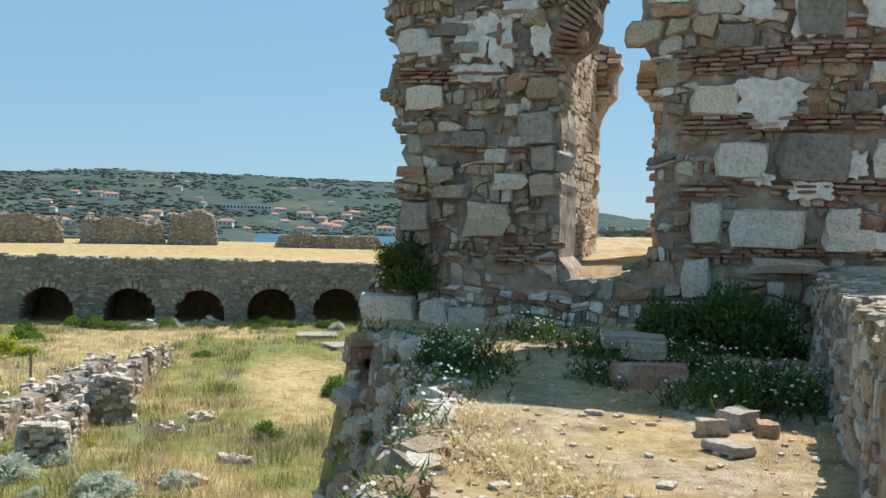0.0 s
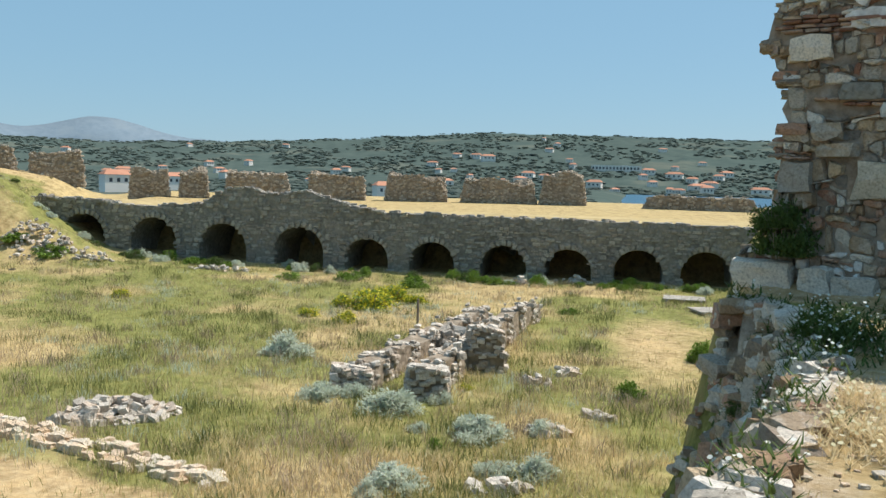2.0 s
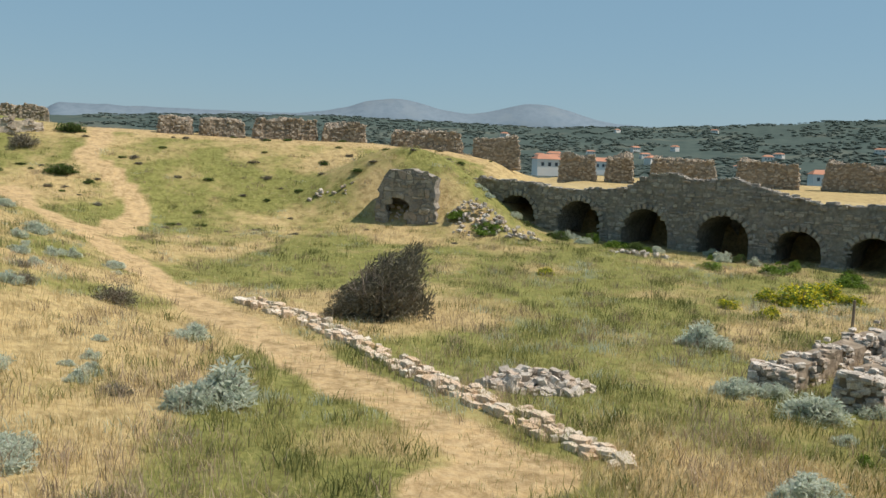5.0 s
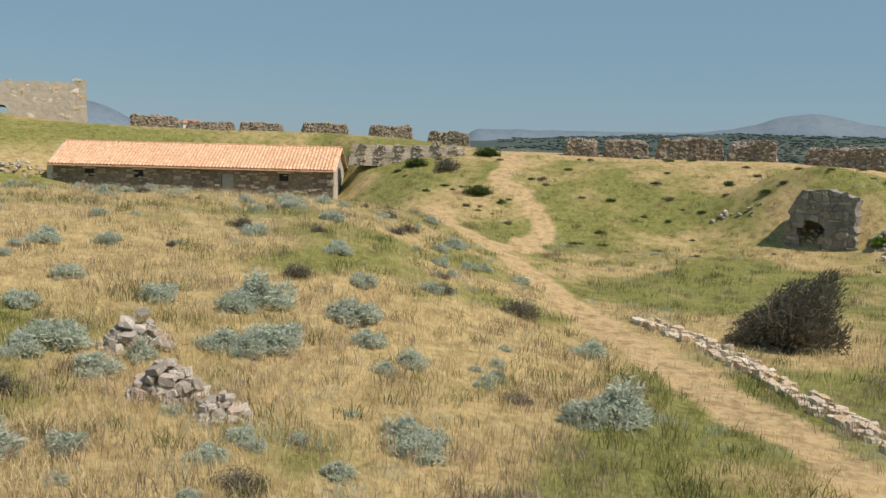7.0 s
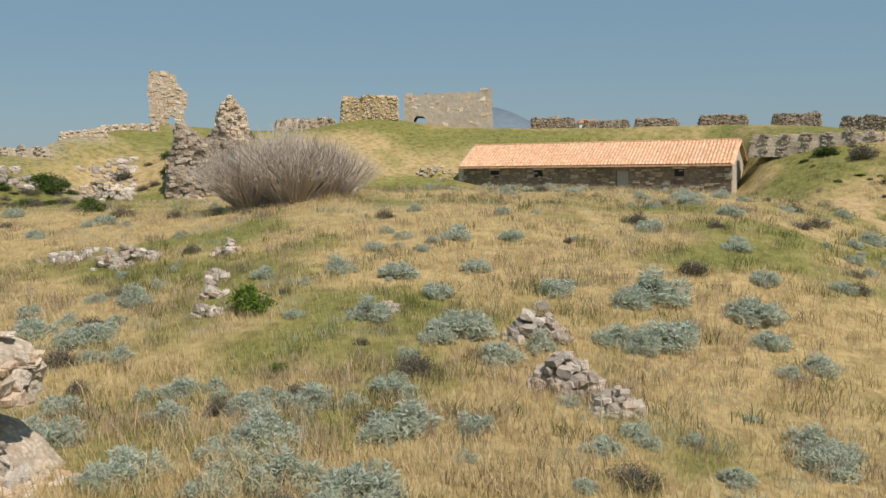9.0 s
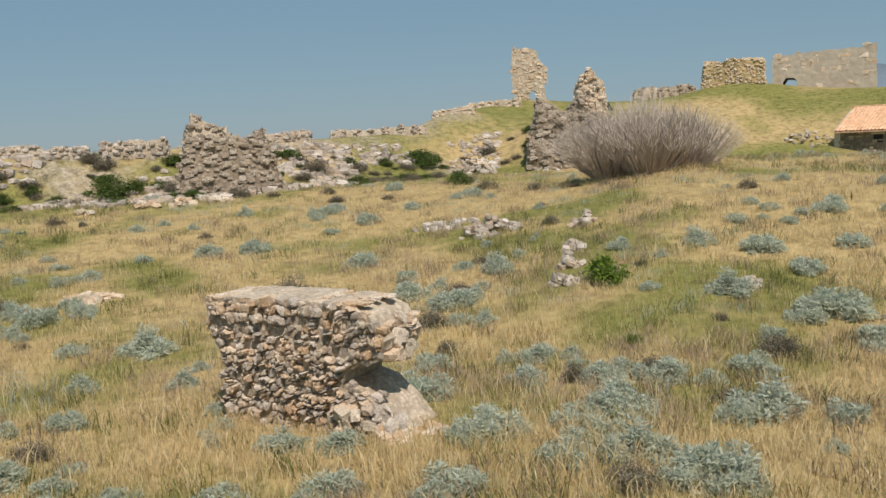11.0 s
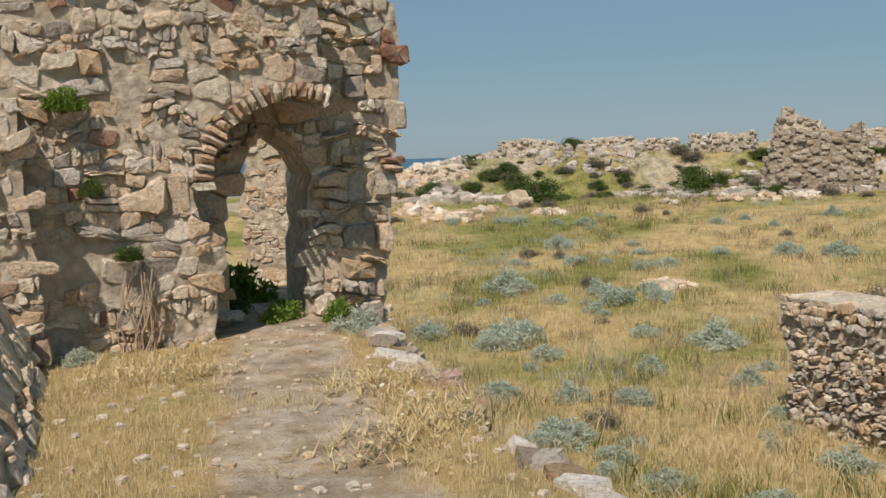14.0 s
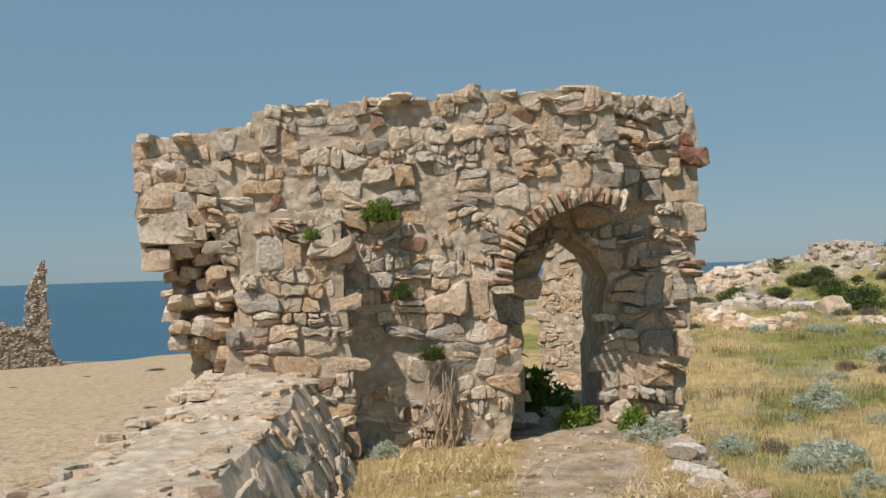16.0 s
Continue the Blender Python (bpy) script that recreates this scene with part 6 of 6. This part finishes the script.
def small_vault():
    d = 62.0
    p = polar(52.2, d)
    base = EYE - d * math.tan(radians(3.7)) - 0.5
    g = thing("vault_ruin", Matrix.Translation((p.x, p.y, base)) @ pose(0, 0, 0, 0, 0, 40), "stump of a grey vault with a dark mouth", "ruin")
    o = [(-2.2, -1), (-2.15, 1.2), (-1.9, 2.4), (-1.2, 3.1), (0.2, 3.15), (1.5, 2.9), (2.0, 2.7), (1.9, 1.9), (2.0, -1), (0.1, -1), (0.1, 0.7), (-0.2, 1.2), (-0.7, 1.4), (-1.2, 1.2), (-1.45, 0.7), (-1.45, -1)]
    rng = random.Random(630)
    part("rubble_core", slab(ragged(o, 0.3, 0.14, rng), 0, 1.9, M_MORTAR_GREY), g)
    rubble_face(g, o, 0, 631, 0.2, 0.45, 0.2, 0.6, lambda x, zz, k: ("stone", M_STONE_GREY, 0.0), 60, 0.02, 0.06)
    q = [(-1.5, -1), (-1.5, 1.4), (0.2, 1.4), (0.2, -1)]
    part("dark_recess", slab(q, 1.6, 1.85, M_MORTAR_GREY), g)


small_vault()


# ---- far houses and trees ----
def village():
    m_white = plain_material("white_house_wall", (0.72, 0.69, 0.63), 0.9, 0.08, 0.2)
    m_roof = plain_material("red_house_roof", (0.45, 0.22, 0.14), 0.9, 0.15, 0.2)
    m_glass = plain_material("dark_house_window", (0.06, 0.07, 0.08), 0.3, 0.1, 0.2)
    g = thing("village_house", pose(0, 0, -60), "small white house with a red roof", "house", "houses on the hillside")

    def box(x0, x1, y0, y1, z0, z1):
        bm = bmesh.new()
        bmesh.ops.create_cube(bm, size=1.0)
        for v in bm.verts:
            v.co = Vector((x0 if v.co.x < 0 else x1, y0 if v.co.y < 0 else y1, z0 if v.co.z < 0 else z1))
        return bm

    part("wall", bm_mesh("wall", box(-6, 6, -4, 4, -3, 5), m_white), g)
    bm = bmesh.new()
    v = [bm.verts.new(c) for c in ((-6.6, -4.6, 4.9), (6.6, -4.6, 4.9), (6.6, 4.6, 4.9), (-6.6, 4.6, 4.9), (-4, 0, 7.2), (4, 0, 7.2))]
    for f in ((0, 1, 5, 4), (1, 2, 5), (2, 3, 4, 5), (3, 0, 4), (3, 2, 1, 0)):
        bm.faces.new([v[i] for i in f])
    part("roof", bm_mesh("roof", bm, m_roof), g)
    for x in (-3.4, 0, 3.4):
        part("window", bm_mesh("window", box(x - 0.7, x + 0.7, -4.06, -3.9, 1.6, 3.4), m_glass), g)
    r = random.Random(640)
    first = True
    for i in range(75):
        h = r.choice([r.uniform(0, 26), r.uniform(4, 40), r.uniform(36, 60)])
        t = min(0.85, abs(r.gauss(0.12, 0.25)))
        p = polar(h, 1150 + 1350 * t)
        s = r.uniform(0.7, 1.5)
        m = Matrix.LocRotScale((p.x, p.y, hill_z(h, t) + 2), Euler((0, 0, radians(h + r.uniform(-50, 50)))), (s * r.uniform(0.8, 1.6), s, s))
        if first:
            g.matrix_basis = m
            undo = Matrix.Diagonal((1 / g.scale.x, 1 / g.scale.y, 1 / g.scale.z, 1))
            first = False
        else:
            copy_thing(g, m @ undo)
    # nearer roofs that show over the rampart
    for h, d, e, s in ((43.4, 150, -0.3, 0.35), (27.0, 170, -0.55, 0.35), (93.0, 135, 1.75, 0.3), (40.0, 190, -0.3, 0.35), (91.0, 130, 1.7, 0.25)):
        p = polar(h, d)
        copy_thing(g, Matrix.LocRotScale((p.x, p.y, EYE + d * math.tan(radians(e)) - 4.2 * s), Euler((0, 0, radians(h + 20))), (s, s, s)) @ undo)
    # a long pale building above the shore
    hotel = thing("long_building", pose(*polar(12.4, 1560), 0, 0, 12.4), "long white hotel building on the hillside", "building")
    hotel.matrix_basis.translation.z = hill_z(12.4, 0.3) + 2
    part("wall", bm_mesh("wall", box(-42, 42, -6, 6, -5, 7), m_white), hotel)
    for i in range(14):
        part("window", bm_mesh("window", box(-40 + i * 5.8, -37 + i * 5.8, -6.1, -5.9, 0.5, 4.5), m_glass), hotel)
    # woods
    g = thing("hillside_wood", Matrix(), "olive trees and scrub on the hillside, paled for haze", "trees", kind="stuff")
    bm = bmesh.new()
    bmesh.ops.create_icosphere(bm, subdivisions=1, radius=1.0)
    ico_v = np.array([v.co[:] for v in bm.verts])
    ico_f = [[v.index for v in f.verts] for f in bm.faces]
    bm.free()
    vs, fs, at = [], [], 0
    for i in range(13500):
        h = r.uniform(-8, 72)
        t = r.random() ** 1.3
        p = polar(h, 1150 + 1350 * t)
        near = i > 10500
        if near:
            h, t = r.uniform(14, 80), 0.0
            p = polar(h, r.uniform(190, 1150))
        if noise.noise(Vector((p.x * 0.006, p.y * 0.006, 3))) < -0.12 and t > 0.05:
            continue
        s = r.uniform(3.0, 6.0) * (0.6 if near else 1)
        vs.append(ico_v * np.array([s * r.uniform(0.8, 1.5), s * r.uniform(0.8, 1.5), s * r.uniform(0.2, 0.36)]) * np.random.uniform(0.8, 1.2, (len(ico_v), 1)) + np.array([p.x, p.y, (-6.2 if near else hill_z(h, t)) + s * 0.4]))
        fs.extend([[q + at for q in f] for f in ico_f])
        at += len(ico_v)
    # crown greens are paled and blued in colour to imitate haze
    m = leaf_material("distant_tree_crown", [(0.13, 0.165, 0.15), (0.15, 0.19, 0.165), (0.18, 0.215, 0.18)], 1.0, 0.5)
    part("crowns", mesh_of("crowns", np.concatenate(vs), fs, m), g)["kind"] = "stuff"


village()


# ---- on the walk ----
def squared_block(name, label, where, size, turn, mat, seed, tilt=0.0):
    r = random.Random(seed)
    bm = bmesh.new()
    bmesh.ops.create_cube(bm, size=1.0)
    bmesh.ops.subdivide_edges(bm, edges=bm.edges[:], cuts=3, use_grid_fill=True)
    for v in bm.verts:
        s = v.co.normalized() * 0.6
        v.co = v.co.lerp(s, 0.22)
        v.co = Vector((v.co.x * size[0], v.co.y * size[1], v.co.z * size[2])) + Vector(noise.noise_vector(v.co * 2.3 + Vector((seed, 0, 0)))) * min(size) * 0.16
    ob = new(name, bm_mesh(name, bm, mat, False))
    ob.matrix_basis = Matrix.Translation(Vector(where) + Vector((0, 0, size[2] * 0.42))) @ pose(0, 0, 0, r.uniform(-4, 4), tilt, turn)
    return tagged(ob, label, "stone", "fallen blocks on the walk")


p, d = on_ground(-13.2, -9.6)
squared_block("stone_block", "tan squared block lying on the walk", p, (0.8, 0.45, 0.26), -10, M_STONE_A, 651)
squared_block("stone_block", "pale squared block resting on another", p + Vector((0.0, 0.28, 0.28)), (0.5, 0.36, 0.18), -14, M_STONE_PALE, 652)
squared_block("stone_block", "pale flat slab resting on stacked blocks", p + Vector((-0.05, 0.55, 0.36)), (0.7, 0.4, 0.14), -12, M_STONE_PALE, 653)
for i, (h, e, w) in enumerate(((-17.1, -12.3, 0.36), (-18.6, -11.8, 0.5), (-20.3, -12.0, 0.34), (-18.1, -13.1, 0.5), (-9.9, -11.5, 0.25), (-4.0, -16.6, 0.2), (-14.5, -15.5, 0.22))):
    p, d = on_ground(h, e)
    squared_block("fallen_stone", "reddish fallen stone on the dusty walk" if i == 2 else "pale fallen stone on the dusty walk", p, (w * 0.68, w * 0.5, w * 0.6 * (0.6 if i < 3 else 0.25)), i * 40, M_BRICK_PALE if i == 2 else M_STONE_PALE, 660 + i)
# white corner blocks at the gate's foot
for x, z, w, h in ((-5.55, 0.38, 0.95, 0.46), (-4.75, 0.30, 0.42, 0.5), (-4.2, 0.25, 0.6, 0.42), (-5.6, -0.35, 0.85, 0.6), (-3.4, 0.2, 0.5, 0.3)):
    q = GATE_FRAME @ Vector((x, -0.02, z - h * 0.42))
    ob = squared_block("dressed_block", "pale dressed block set in the gate wall", q, (w, 0.42, h), -19, M_BLOCK, int(700 + x * 10 + z * 7))
    ob["group"] = "dressed blocks of the gate"


def green_mound():
    p = A_DIR * 12.6 + A_RIGHT * (-0.32)
    for i, (o, w) in enumerate(((-0.6, 1.9), (0.3, 2.1), (0.0, 1.9))):
        q = p + A_RIGHT * o + A_DIR * (0.15 * i)
        plant(GREENS, (q.x, q.y, ground_at(q.x, q.y)), w, 0.68)
    q = A_DIR * 13.35 + A_RIGHT * (-5.25)
    plant(GREENS, (q.x, q.y, 0.75), 1.35, 0.8)
    plant(GREENS, (q.x - 0.1, q.y - 0.1, 1.15), 0.9, 0.6)


green_mound()
for i in range(26):
    y = random.uniform(3.5, 12.5)
    x = np.interp(y, EDGE_Y, EDGE_X) + random.uniform(-1.7, -0.2)
    plant(GREENS if i % 3 else DARKS, (x, y, ground_at(x, y)), random.uniform(0.35, 0.8), random.uniform(0.4, 0.6))


def daisies(name, label, spots, seed, flower, blade, tall=1.0):
    """Flowers on thin stalks over low green leaves."""
    r = random.Random(seed)
    g = thing(name, Matrix(), label, "flowers", kind="stuff")
    vs, fs, lv, lf = [], [], [], []
    for (cx, cy, w, n) in spots:
        for _ in range(n):
            x, y = cx + r.gauss(0, w * 0.4), cy + r.gauss(0, w * 0.4)
            z = ground_at(x, y)
            h = r.uniform(0.08, 0.42) * tall * math.exp(-((x - cx) ** 2 + (y - cy) ** 2) / (w * w))
            for _ in range(5):
                t, l = r.uniform(0, 6.28), r.uniform(0.05, 0.14)
                a = Vector((x, y, z + h * r.uniform(0, 1)))
                u = Vector((math.cos(t), math.sin(t), r.uniform(0.2, 1.2))) * l
                s = Vector((-math.sin(t), math.cos(t), 0)) * (0.012 if tall > 0.6 else 0.005)
                at = len(lv)
                lv.extend((a - s, a + s, a + u))
                lf.append((at, at + 1, at + 2))
            if r.random() < 0.24:
                at = len(vs)
                c = Vector((x, y, z + h + 0.05))
                tilt = Vector((r.uniform(-0.5, 0.5), r.uniform(-0.9, 0.3), 1)).normalized()
                u = tilt.orthogonal().normalized()
                w2 = tilt.cross(u)
                rad = r.uniform(0.013, 0.022)
                vs.extend([c + (u * math.cos(k * 1.0472) + w2 * math.sin(k * 1.0472)) * rad for k in range(6)])
                fs.append(tuple(range(at, at + 6)))
    part("leaves", mesh_of("leaves", lv, lf, blade), g)["kind"] = "stuff"
    part("blossoms", mesh_of("blossoms", vs, fs, flower), g)["kind"] = "stuff"


def ground_spot(head, down, w, n):
    p, d = on_ground(head, down)
    return p.x, p.y, w, n


random.seed(72)
daisies("daisies", "white daisies over dark green leaves by the gate", [ground_spot(*s) for s in ((-0.8, -8.5, 0.9, 420), (0.7, -10.3, 0.9, 420), (2.4, -11.8, 0.8, 300), (-10.8, -7.8, 0.8, 260), (-15.6, -8.8, 0.8, 240), (-19.6, -9.3, 0.9, 320), (-21.6, -10.3, 0.6, 200), (-6.0, -7.0, 0.8, 240), (-11, -9.2, 0.6, 160), (4.9, -13.9, 0.8, 320), (3.2, -15.0, 0.6, 240), (-17.5, -10.6, 0.7, 160))] + [(np.interp(y, EDGE_Y, EDGE_X) - 0.35 - 0.35 * (k % 3), y, 0.65, 230) for k, y in enumerate(np.arange(5.4, 12.6, 0.6))], 73, M_DAISY, M_GREEN)
daisies("camomile", "small pale yellow camomile in dry grass", [ground_spot(*s) for s in ((-4.6, -14.8, 0.7, 200), (-0.9, -14.1, 0.8, 220), (-2.5, -12.6, 0.6, 140), (163.5, -15.1, 0.6, 90), (177.2, -13.0, 0.8, 140), (163.2, -18.6, 0.6, 90), (159.1, -16.9, 0.5, 60), (-8, -16.4, 0.5, 80))], 74, M_CAMOMILE, M_STRAW_BLADE, 0.3)


def arch_plants():
    for x, y, z, w, k in ((0.36, -0.10, 2.2, 0.52, BRIGHTS), (0.55, -0.08, 1.45, 0.34, GREENS), (0.82, -0.10, 0.85, 0.36, GREENS), (2.35, 0.75, -0.05, 0.75, BRIGHTS), (2.9, 0.35, -0.02, 0.6, BRIGHTS), (2.3, 2.4, -0.05, 1.5, BRIGHTS), (2.0, 1.4, -0.05, 0.7, GREENS), (-0.25, -0.8, 2.0, 0.25, BRIGHTS)):
        p = B_FRAME @ Vector((x, y, z))
        plant(k, p, w, 0.62)
    for x, y, w in ((2.9, -0.35, 0.8), (3.5, -0.2, 0.6), (0.3, -0.3, 0.5)):
        p = B_FRAME @ Vector((x, y, 0))
        plant(SAGES, (p.x, p.y, ground_at(p.x, p.y)), w, 0.45)
    stone_heap("stone_heap", "fallen stones at the foot of the arched ruin", 164.6, -9.9, 5.0, 0.5, 40, 75, M_STONE_B, 0.2)
    g = thing("climbing_plant", B_FRAME, "thin dry climbing stems on the wall", "plant")
    r = random.Random(76)
    for i in range(14):
        vs, fs = [], []
        a = Vector((0.85 + r.uniform(-0.12, 0.12), -0.1, -0.1))
        for k in range(5):
            b = a + Vector((r.uniform(-0.08, 0.08), r.uniform(-0.03, 0.02), r.uniform(0.1, 0.22)))
            tube_between(vs, fs, a, b, 0.007, 0.006)
            a = b
        part("stem", mesh_of("stem", vs, fs, M_WEED), g)


arch_plants()


def gravel():
    r = random.Random(77)
    g = thing("gravel", Matrix(), "small pale stones strewn over the walk", "gravel", kind="stuff")
    places = []
    for i in range(2600):
        y = r.uniform(-9, 13)
        x = r.uniform(np.interp(y, EDGE_Y, EDGE_X) - 0.1, np.interp(y, PAR_Y, PAR_X))
        s = 0.015 + 0.07 * r.random() ** 4
        places.append(((x, y, ground_at(x, y) + s * 0.1), (s, s * 0.8, s * 0.5), (0, 0, r.uniform(0, 6))))
    stones_joined("pebbles", places, M_STONE_B, g)
    # the crumbling edge of the walk
    e = thing("walk_edge", Matrix(), "rough rubble edge of the raised walk", "rubble", kind="stuff")
    places = []
    for i in range(1300):
        y = r.uniform(-10, 14.5)
        x = np.interp(y, EDGE_Y, EDGE_X) + r.uniform(-1.0 - 0.8 * step(1, 4, y), 0.12)
        s = r.uniform(0.08, 0.3)
        places.append(((x, y, ground_at(x, y) - 0.02), (s, s * 0.8, s * 0.55), (r.uniform(-0.3, 0.3), r.uniform(-0.3, 0.3), r.uniform(0, 6))))
    for i in range(2200):
        y = r.uniform(1.5, 13.2)
        x = np.interp(y, EDGE_Y, EDGE_X) + r.uniform(-1.75, 0.05)
        s = r.uniform(0.12, 0.46)
        places.append(((x, y, ground_at(x, y)), (s, s * r.uniform(0.6, 0.9), s * r.uniform(0.45, 0.7)), (r.uniform(-0.3, 0.3), r.uniform(-0.3, 0.3), r.uniform(0, 6))))
    stones_joined("edge_rubble", places, M_STONE_A, e)


gravel()


def pallet(head, down, turn):
    p, d = on_ground(head, down)
    g = thing("wooden_pallet", Matrix.Translation(p + Vector((0, 0, 0.05))) @ pose(0, 0, 0, 0, 0, turn), "weathered grey wooden pallet lying on the soil", "pallet", "pallets")
    for i in range(6):
        bm = bmesh.new()
        bmesh.ops.create_cube(bm, size=1.0)
        for v in bm.verts:
            v.co = Vector((v.co.x * 2.2, v.co.y * 0.22 + (i - 2.5) * 0.3, v.co.z * 0.04 + 0.12))
        part("board", bm_mesh("board", bm, M_WOOD), g)
    for y in (-0.9, 0, 0.9):
        bm = bmesh.new()
        bmesh.ops.create_cube(bm, size=1.0)
        for v in bm.verts:
            v.co = Vector((v.co.x * 0.12 + y, v.co.y * 1.8, v.co.z * 0.1 + 0.05))
        part("bearer", bm_mesh("bearer", bm, M_WOOD), g)


M_WOOD = plain_material("weathered_grey_wood", (0.42, 0.38, 0.33), 0.85, 0.25, 5, 0.004)
pallet(7.9, -7.1, 8)
pallet(6.0, -7.8, 30)


def post():
    p, d = on_ground(24.7, -9.3)
    bm = bmesh.new()
    bmesh.ops.create_cone(bm, segments=9, radius1=0.06, radius2=0.05, depth=1.1, cap_ends=True)
    ob = new("wooden_post", bm_mesh("wooden_post", bm, M_TWIG))
    ob.matrix_basis = Matrix.Translation(p + Vector((0, 0, 0.5)))
    tagged(ob, "thin dark wooden post in the grass", "post")


post()


# ---- grass ----
def blades(name, label, roots, heights, mat, per, seed, spread, width):
    """Bent blades round each root, each of two pieces."""
    r = np.random.RandomState(seed)
    n = len(roots)
    base = np.repeat(np.array(roots), per, 0)
    h = np.repeat(np.array(heights), per) * r.uniform(0.45, 1.15, n * per)
    t = r.uniform(0, 2 * np.pi, n * per)
    base[:, 0] += r.normal(size=n * per) * spread
    base[:, 1] += r.normal(size=n * per) * spread
    bend = r.uniform(0.15, 0.95, n * per)
    u = np.stack([np.cos(t), np.sin(t), np.zeros_like(t)], 1)
    f = r.uniform(0, 2 * np.pi, n * per)
    s = np.stack([np.cos(f), np.sin(f), np.zeros_like(f)], 1) * (width * (0.6 + 0.8 * r.random_sample(n * per)) * np.sqrt(h))[:, None]
    up = np.array([[0, 0, 1.0]])
    mid = base + u * (h * bend * 0.35)[:, None] + up * (h * 0.6)[:, None]
    tip = base + u * (h * bend)[:, None] + up * h[:, None]
    low = base - up * 0.03
    v = np.stack([low - s, low + s, mid + s * 0.8, mid - s * 0.8, tip], 1).reshape(-1, 3)
    k = np.arange(n * per) * 5
    faces = np.stack([k, k + 1, k + 2, k + 3], 1).tolist() + np.stack([k + 3, k + 2, k + 4], 1).tolist()
    g = thing(name, Matrix(), label, "grass", kind="stuff")
    part("blades", mesh_of("blades", v, faces, mat), g)["kind"] = "stuff"


def sow():
    r = random.Random(91)
    dry, green, weed = ([], []), ([], []), ([], [])
    for i in range(54000):
        head = r.uniform(1, 166)
        d = 6.5 + (58 if head < 47 or head > 84 else 78) * r.random() ** (1.25 if head < 47 or head > 84 else 1.0)
        p = polar(head, d)
        if y_blocked(p.x, p.y, head, d):
            continue
        soil, gr, stony = cover_at(p.x, p.y)
        if r.random() < soil * 0.8 or r.random() < stony * 0.8:
            continue
        z = ground_at(p.x, p.y)
        k = 0.25 + 0.15 * (hum(p.x, p.y, 0.25, 31) + 0.3)
        h = max(0.1, k) * r.uniform(0.6, 1.2) * (1 - 0.3 * step(15, 45, d)) * (0.6 if soil > 0.2 else 1)
        w = hum(p.x, p.y, 0.22, 33)
        if w > 0.2 and r.random() < 0.5:
            weed[0].append((p.x, p.y, z)), weed[1].append(h * 1.35)
        elif r.random() < gr * 0.95:
            green[0].append((p.x, p.y, z)), green[1].append(h)
        else:
            dry[0].append((p.x, p.y, z)), dry[1].append(h * 1.1)
    blades("dry_grass", "tall dry yellow grass over the field", *dry, M_STRAW_BLADE, 8, 92, 0.13, 0.012)
    blades("green_grass", "tufted green grass over the field", *green, M_GREEN_BLADE, 8, 93, 0.14, 0.013)
    blades("brown_weeds", "brown dry weeds scattered in the grass", *weed, M_WEED, 9, 94, 0.13, 0.011)
    # tussocks and low dry scrub that stand out of the sward
    kinds = {"straw": ([], []), "green": ([], []), "brown": ([], []), "grey": ([], [])}
    for i in range(7800):
        head = r.uniform(1, 166)
        d = 8 + (52 if head < 47 or head > 84 else 66) * r.random() ** 0.9
        p = polar(head, d)
        if y_blocked(p.x, p.y, head, d):
            continue
        soil, gr, stony = cover_at(p.x, p.y)
        if soil > 0.25 or stony > 0.5 or hum(p.x, p.y, 0.4, 41) < -0.25:
            continue
        f = r.random() * 0.6 + 0.4 * (0.5 + hum(p.x, p.y, 0.15, 42))
        kind = "grey" if f > 0.72 else "brown" if f > 0.57 else "green" if r.random() < gr + 0.15 else "straw"
        kinds[kind][0].append((p.x, p.y, ground_at(p.x, p.y)))
        kinds[kind][1].append(r.uniform(0.16, 0.42) * (0.8 if kind == "grey" else 1))
    for kind, mat, label in (("straw", M_STRAW_BLADE, "golden dry grass tussocks"), ("green", M_TUSSOCK, "dark green grass tussocks in the field"), ("brown", M_SCRUB, "low brown dried scrub in the grass"), ("grey", M_SAGE, "small grey-green herbs among the grass")):
        blades(kind + "_tussocks", label, *kinds[kind], mat, 34, 96, 0.24, 0.015)
    # sparse straw on the walk
    spare = ([], [])
    for i in range(7000):
        y = r.uniform(-9, 12.5) if i < 1500 else r.uniform(-9, -3.2)
        x = r.uniform(np.interp(y, EDGE_Y, EDGE_X) - 0.4, np.interp(y, PAR_Y, PAR_X))
        edge = min(x - np.interp(y, EDGE_Y, EDGE_X), np.interp(y, PAR_Y, PAR_X) - x)
        off = abs(x - np.interp(y, [-9, -3], [-1.65, -0.75]))
        if edge < 0.75 and hum(x, y, 0.8, 35) > -0.1 and off > 0.55 or hum(x, y, 0.6, 36) > 0.38 or (y < -3.2 and off > 0.62 + 0.2 * hum(x, y, 1.5, 37) and hum(x, y, 1.1, 38) > -0.22):
            spare[0].append((x, y, ground_at(x, y))), spare[1].append(r.uniform(0.02, 0.08))
    blades("straw_tufts", "short dry straw tufts beside the walk", *spare, M_STRAW_BLADE, 9, 95, 0.07, 0.010)


def y_blocked(x, y, head, d):
    if head < 47 and y > wall_line(x) - 0.3:
        return True
    if 81 < head < 100 and d > 72:
        return True
    left = np.interp(y, EDGE_Y, EDGE_X)
    return x > left - 0.7 - 0.8 * step(1, 4, y) and -16 < y < 16


sow()
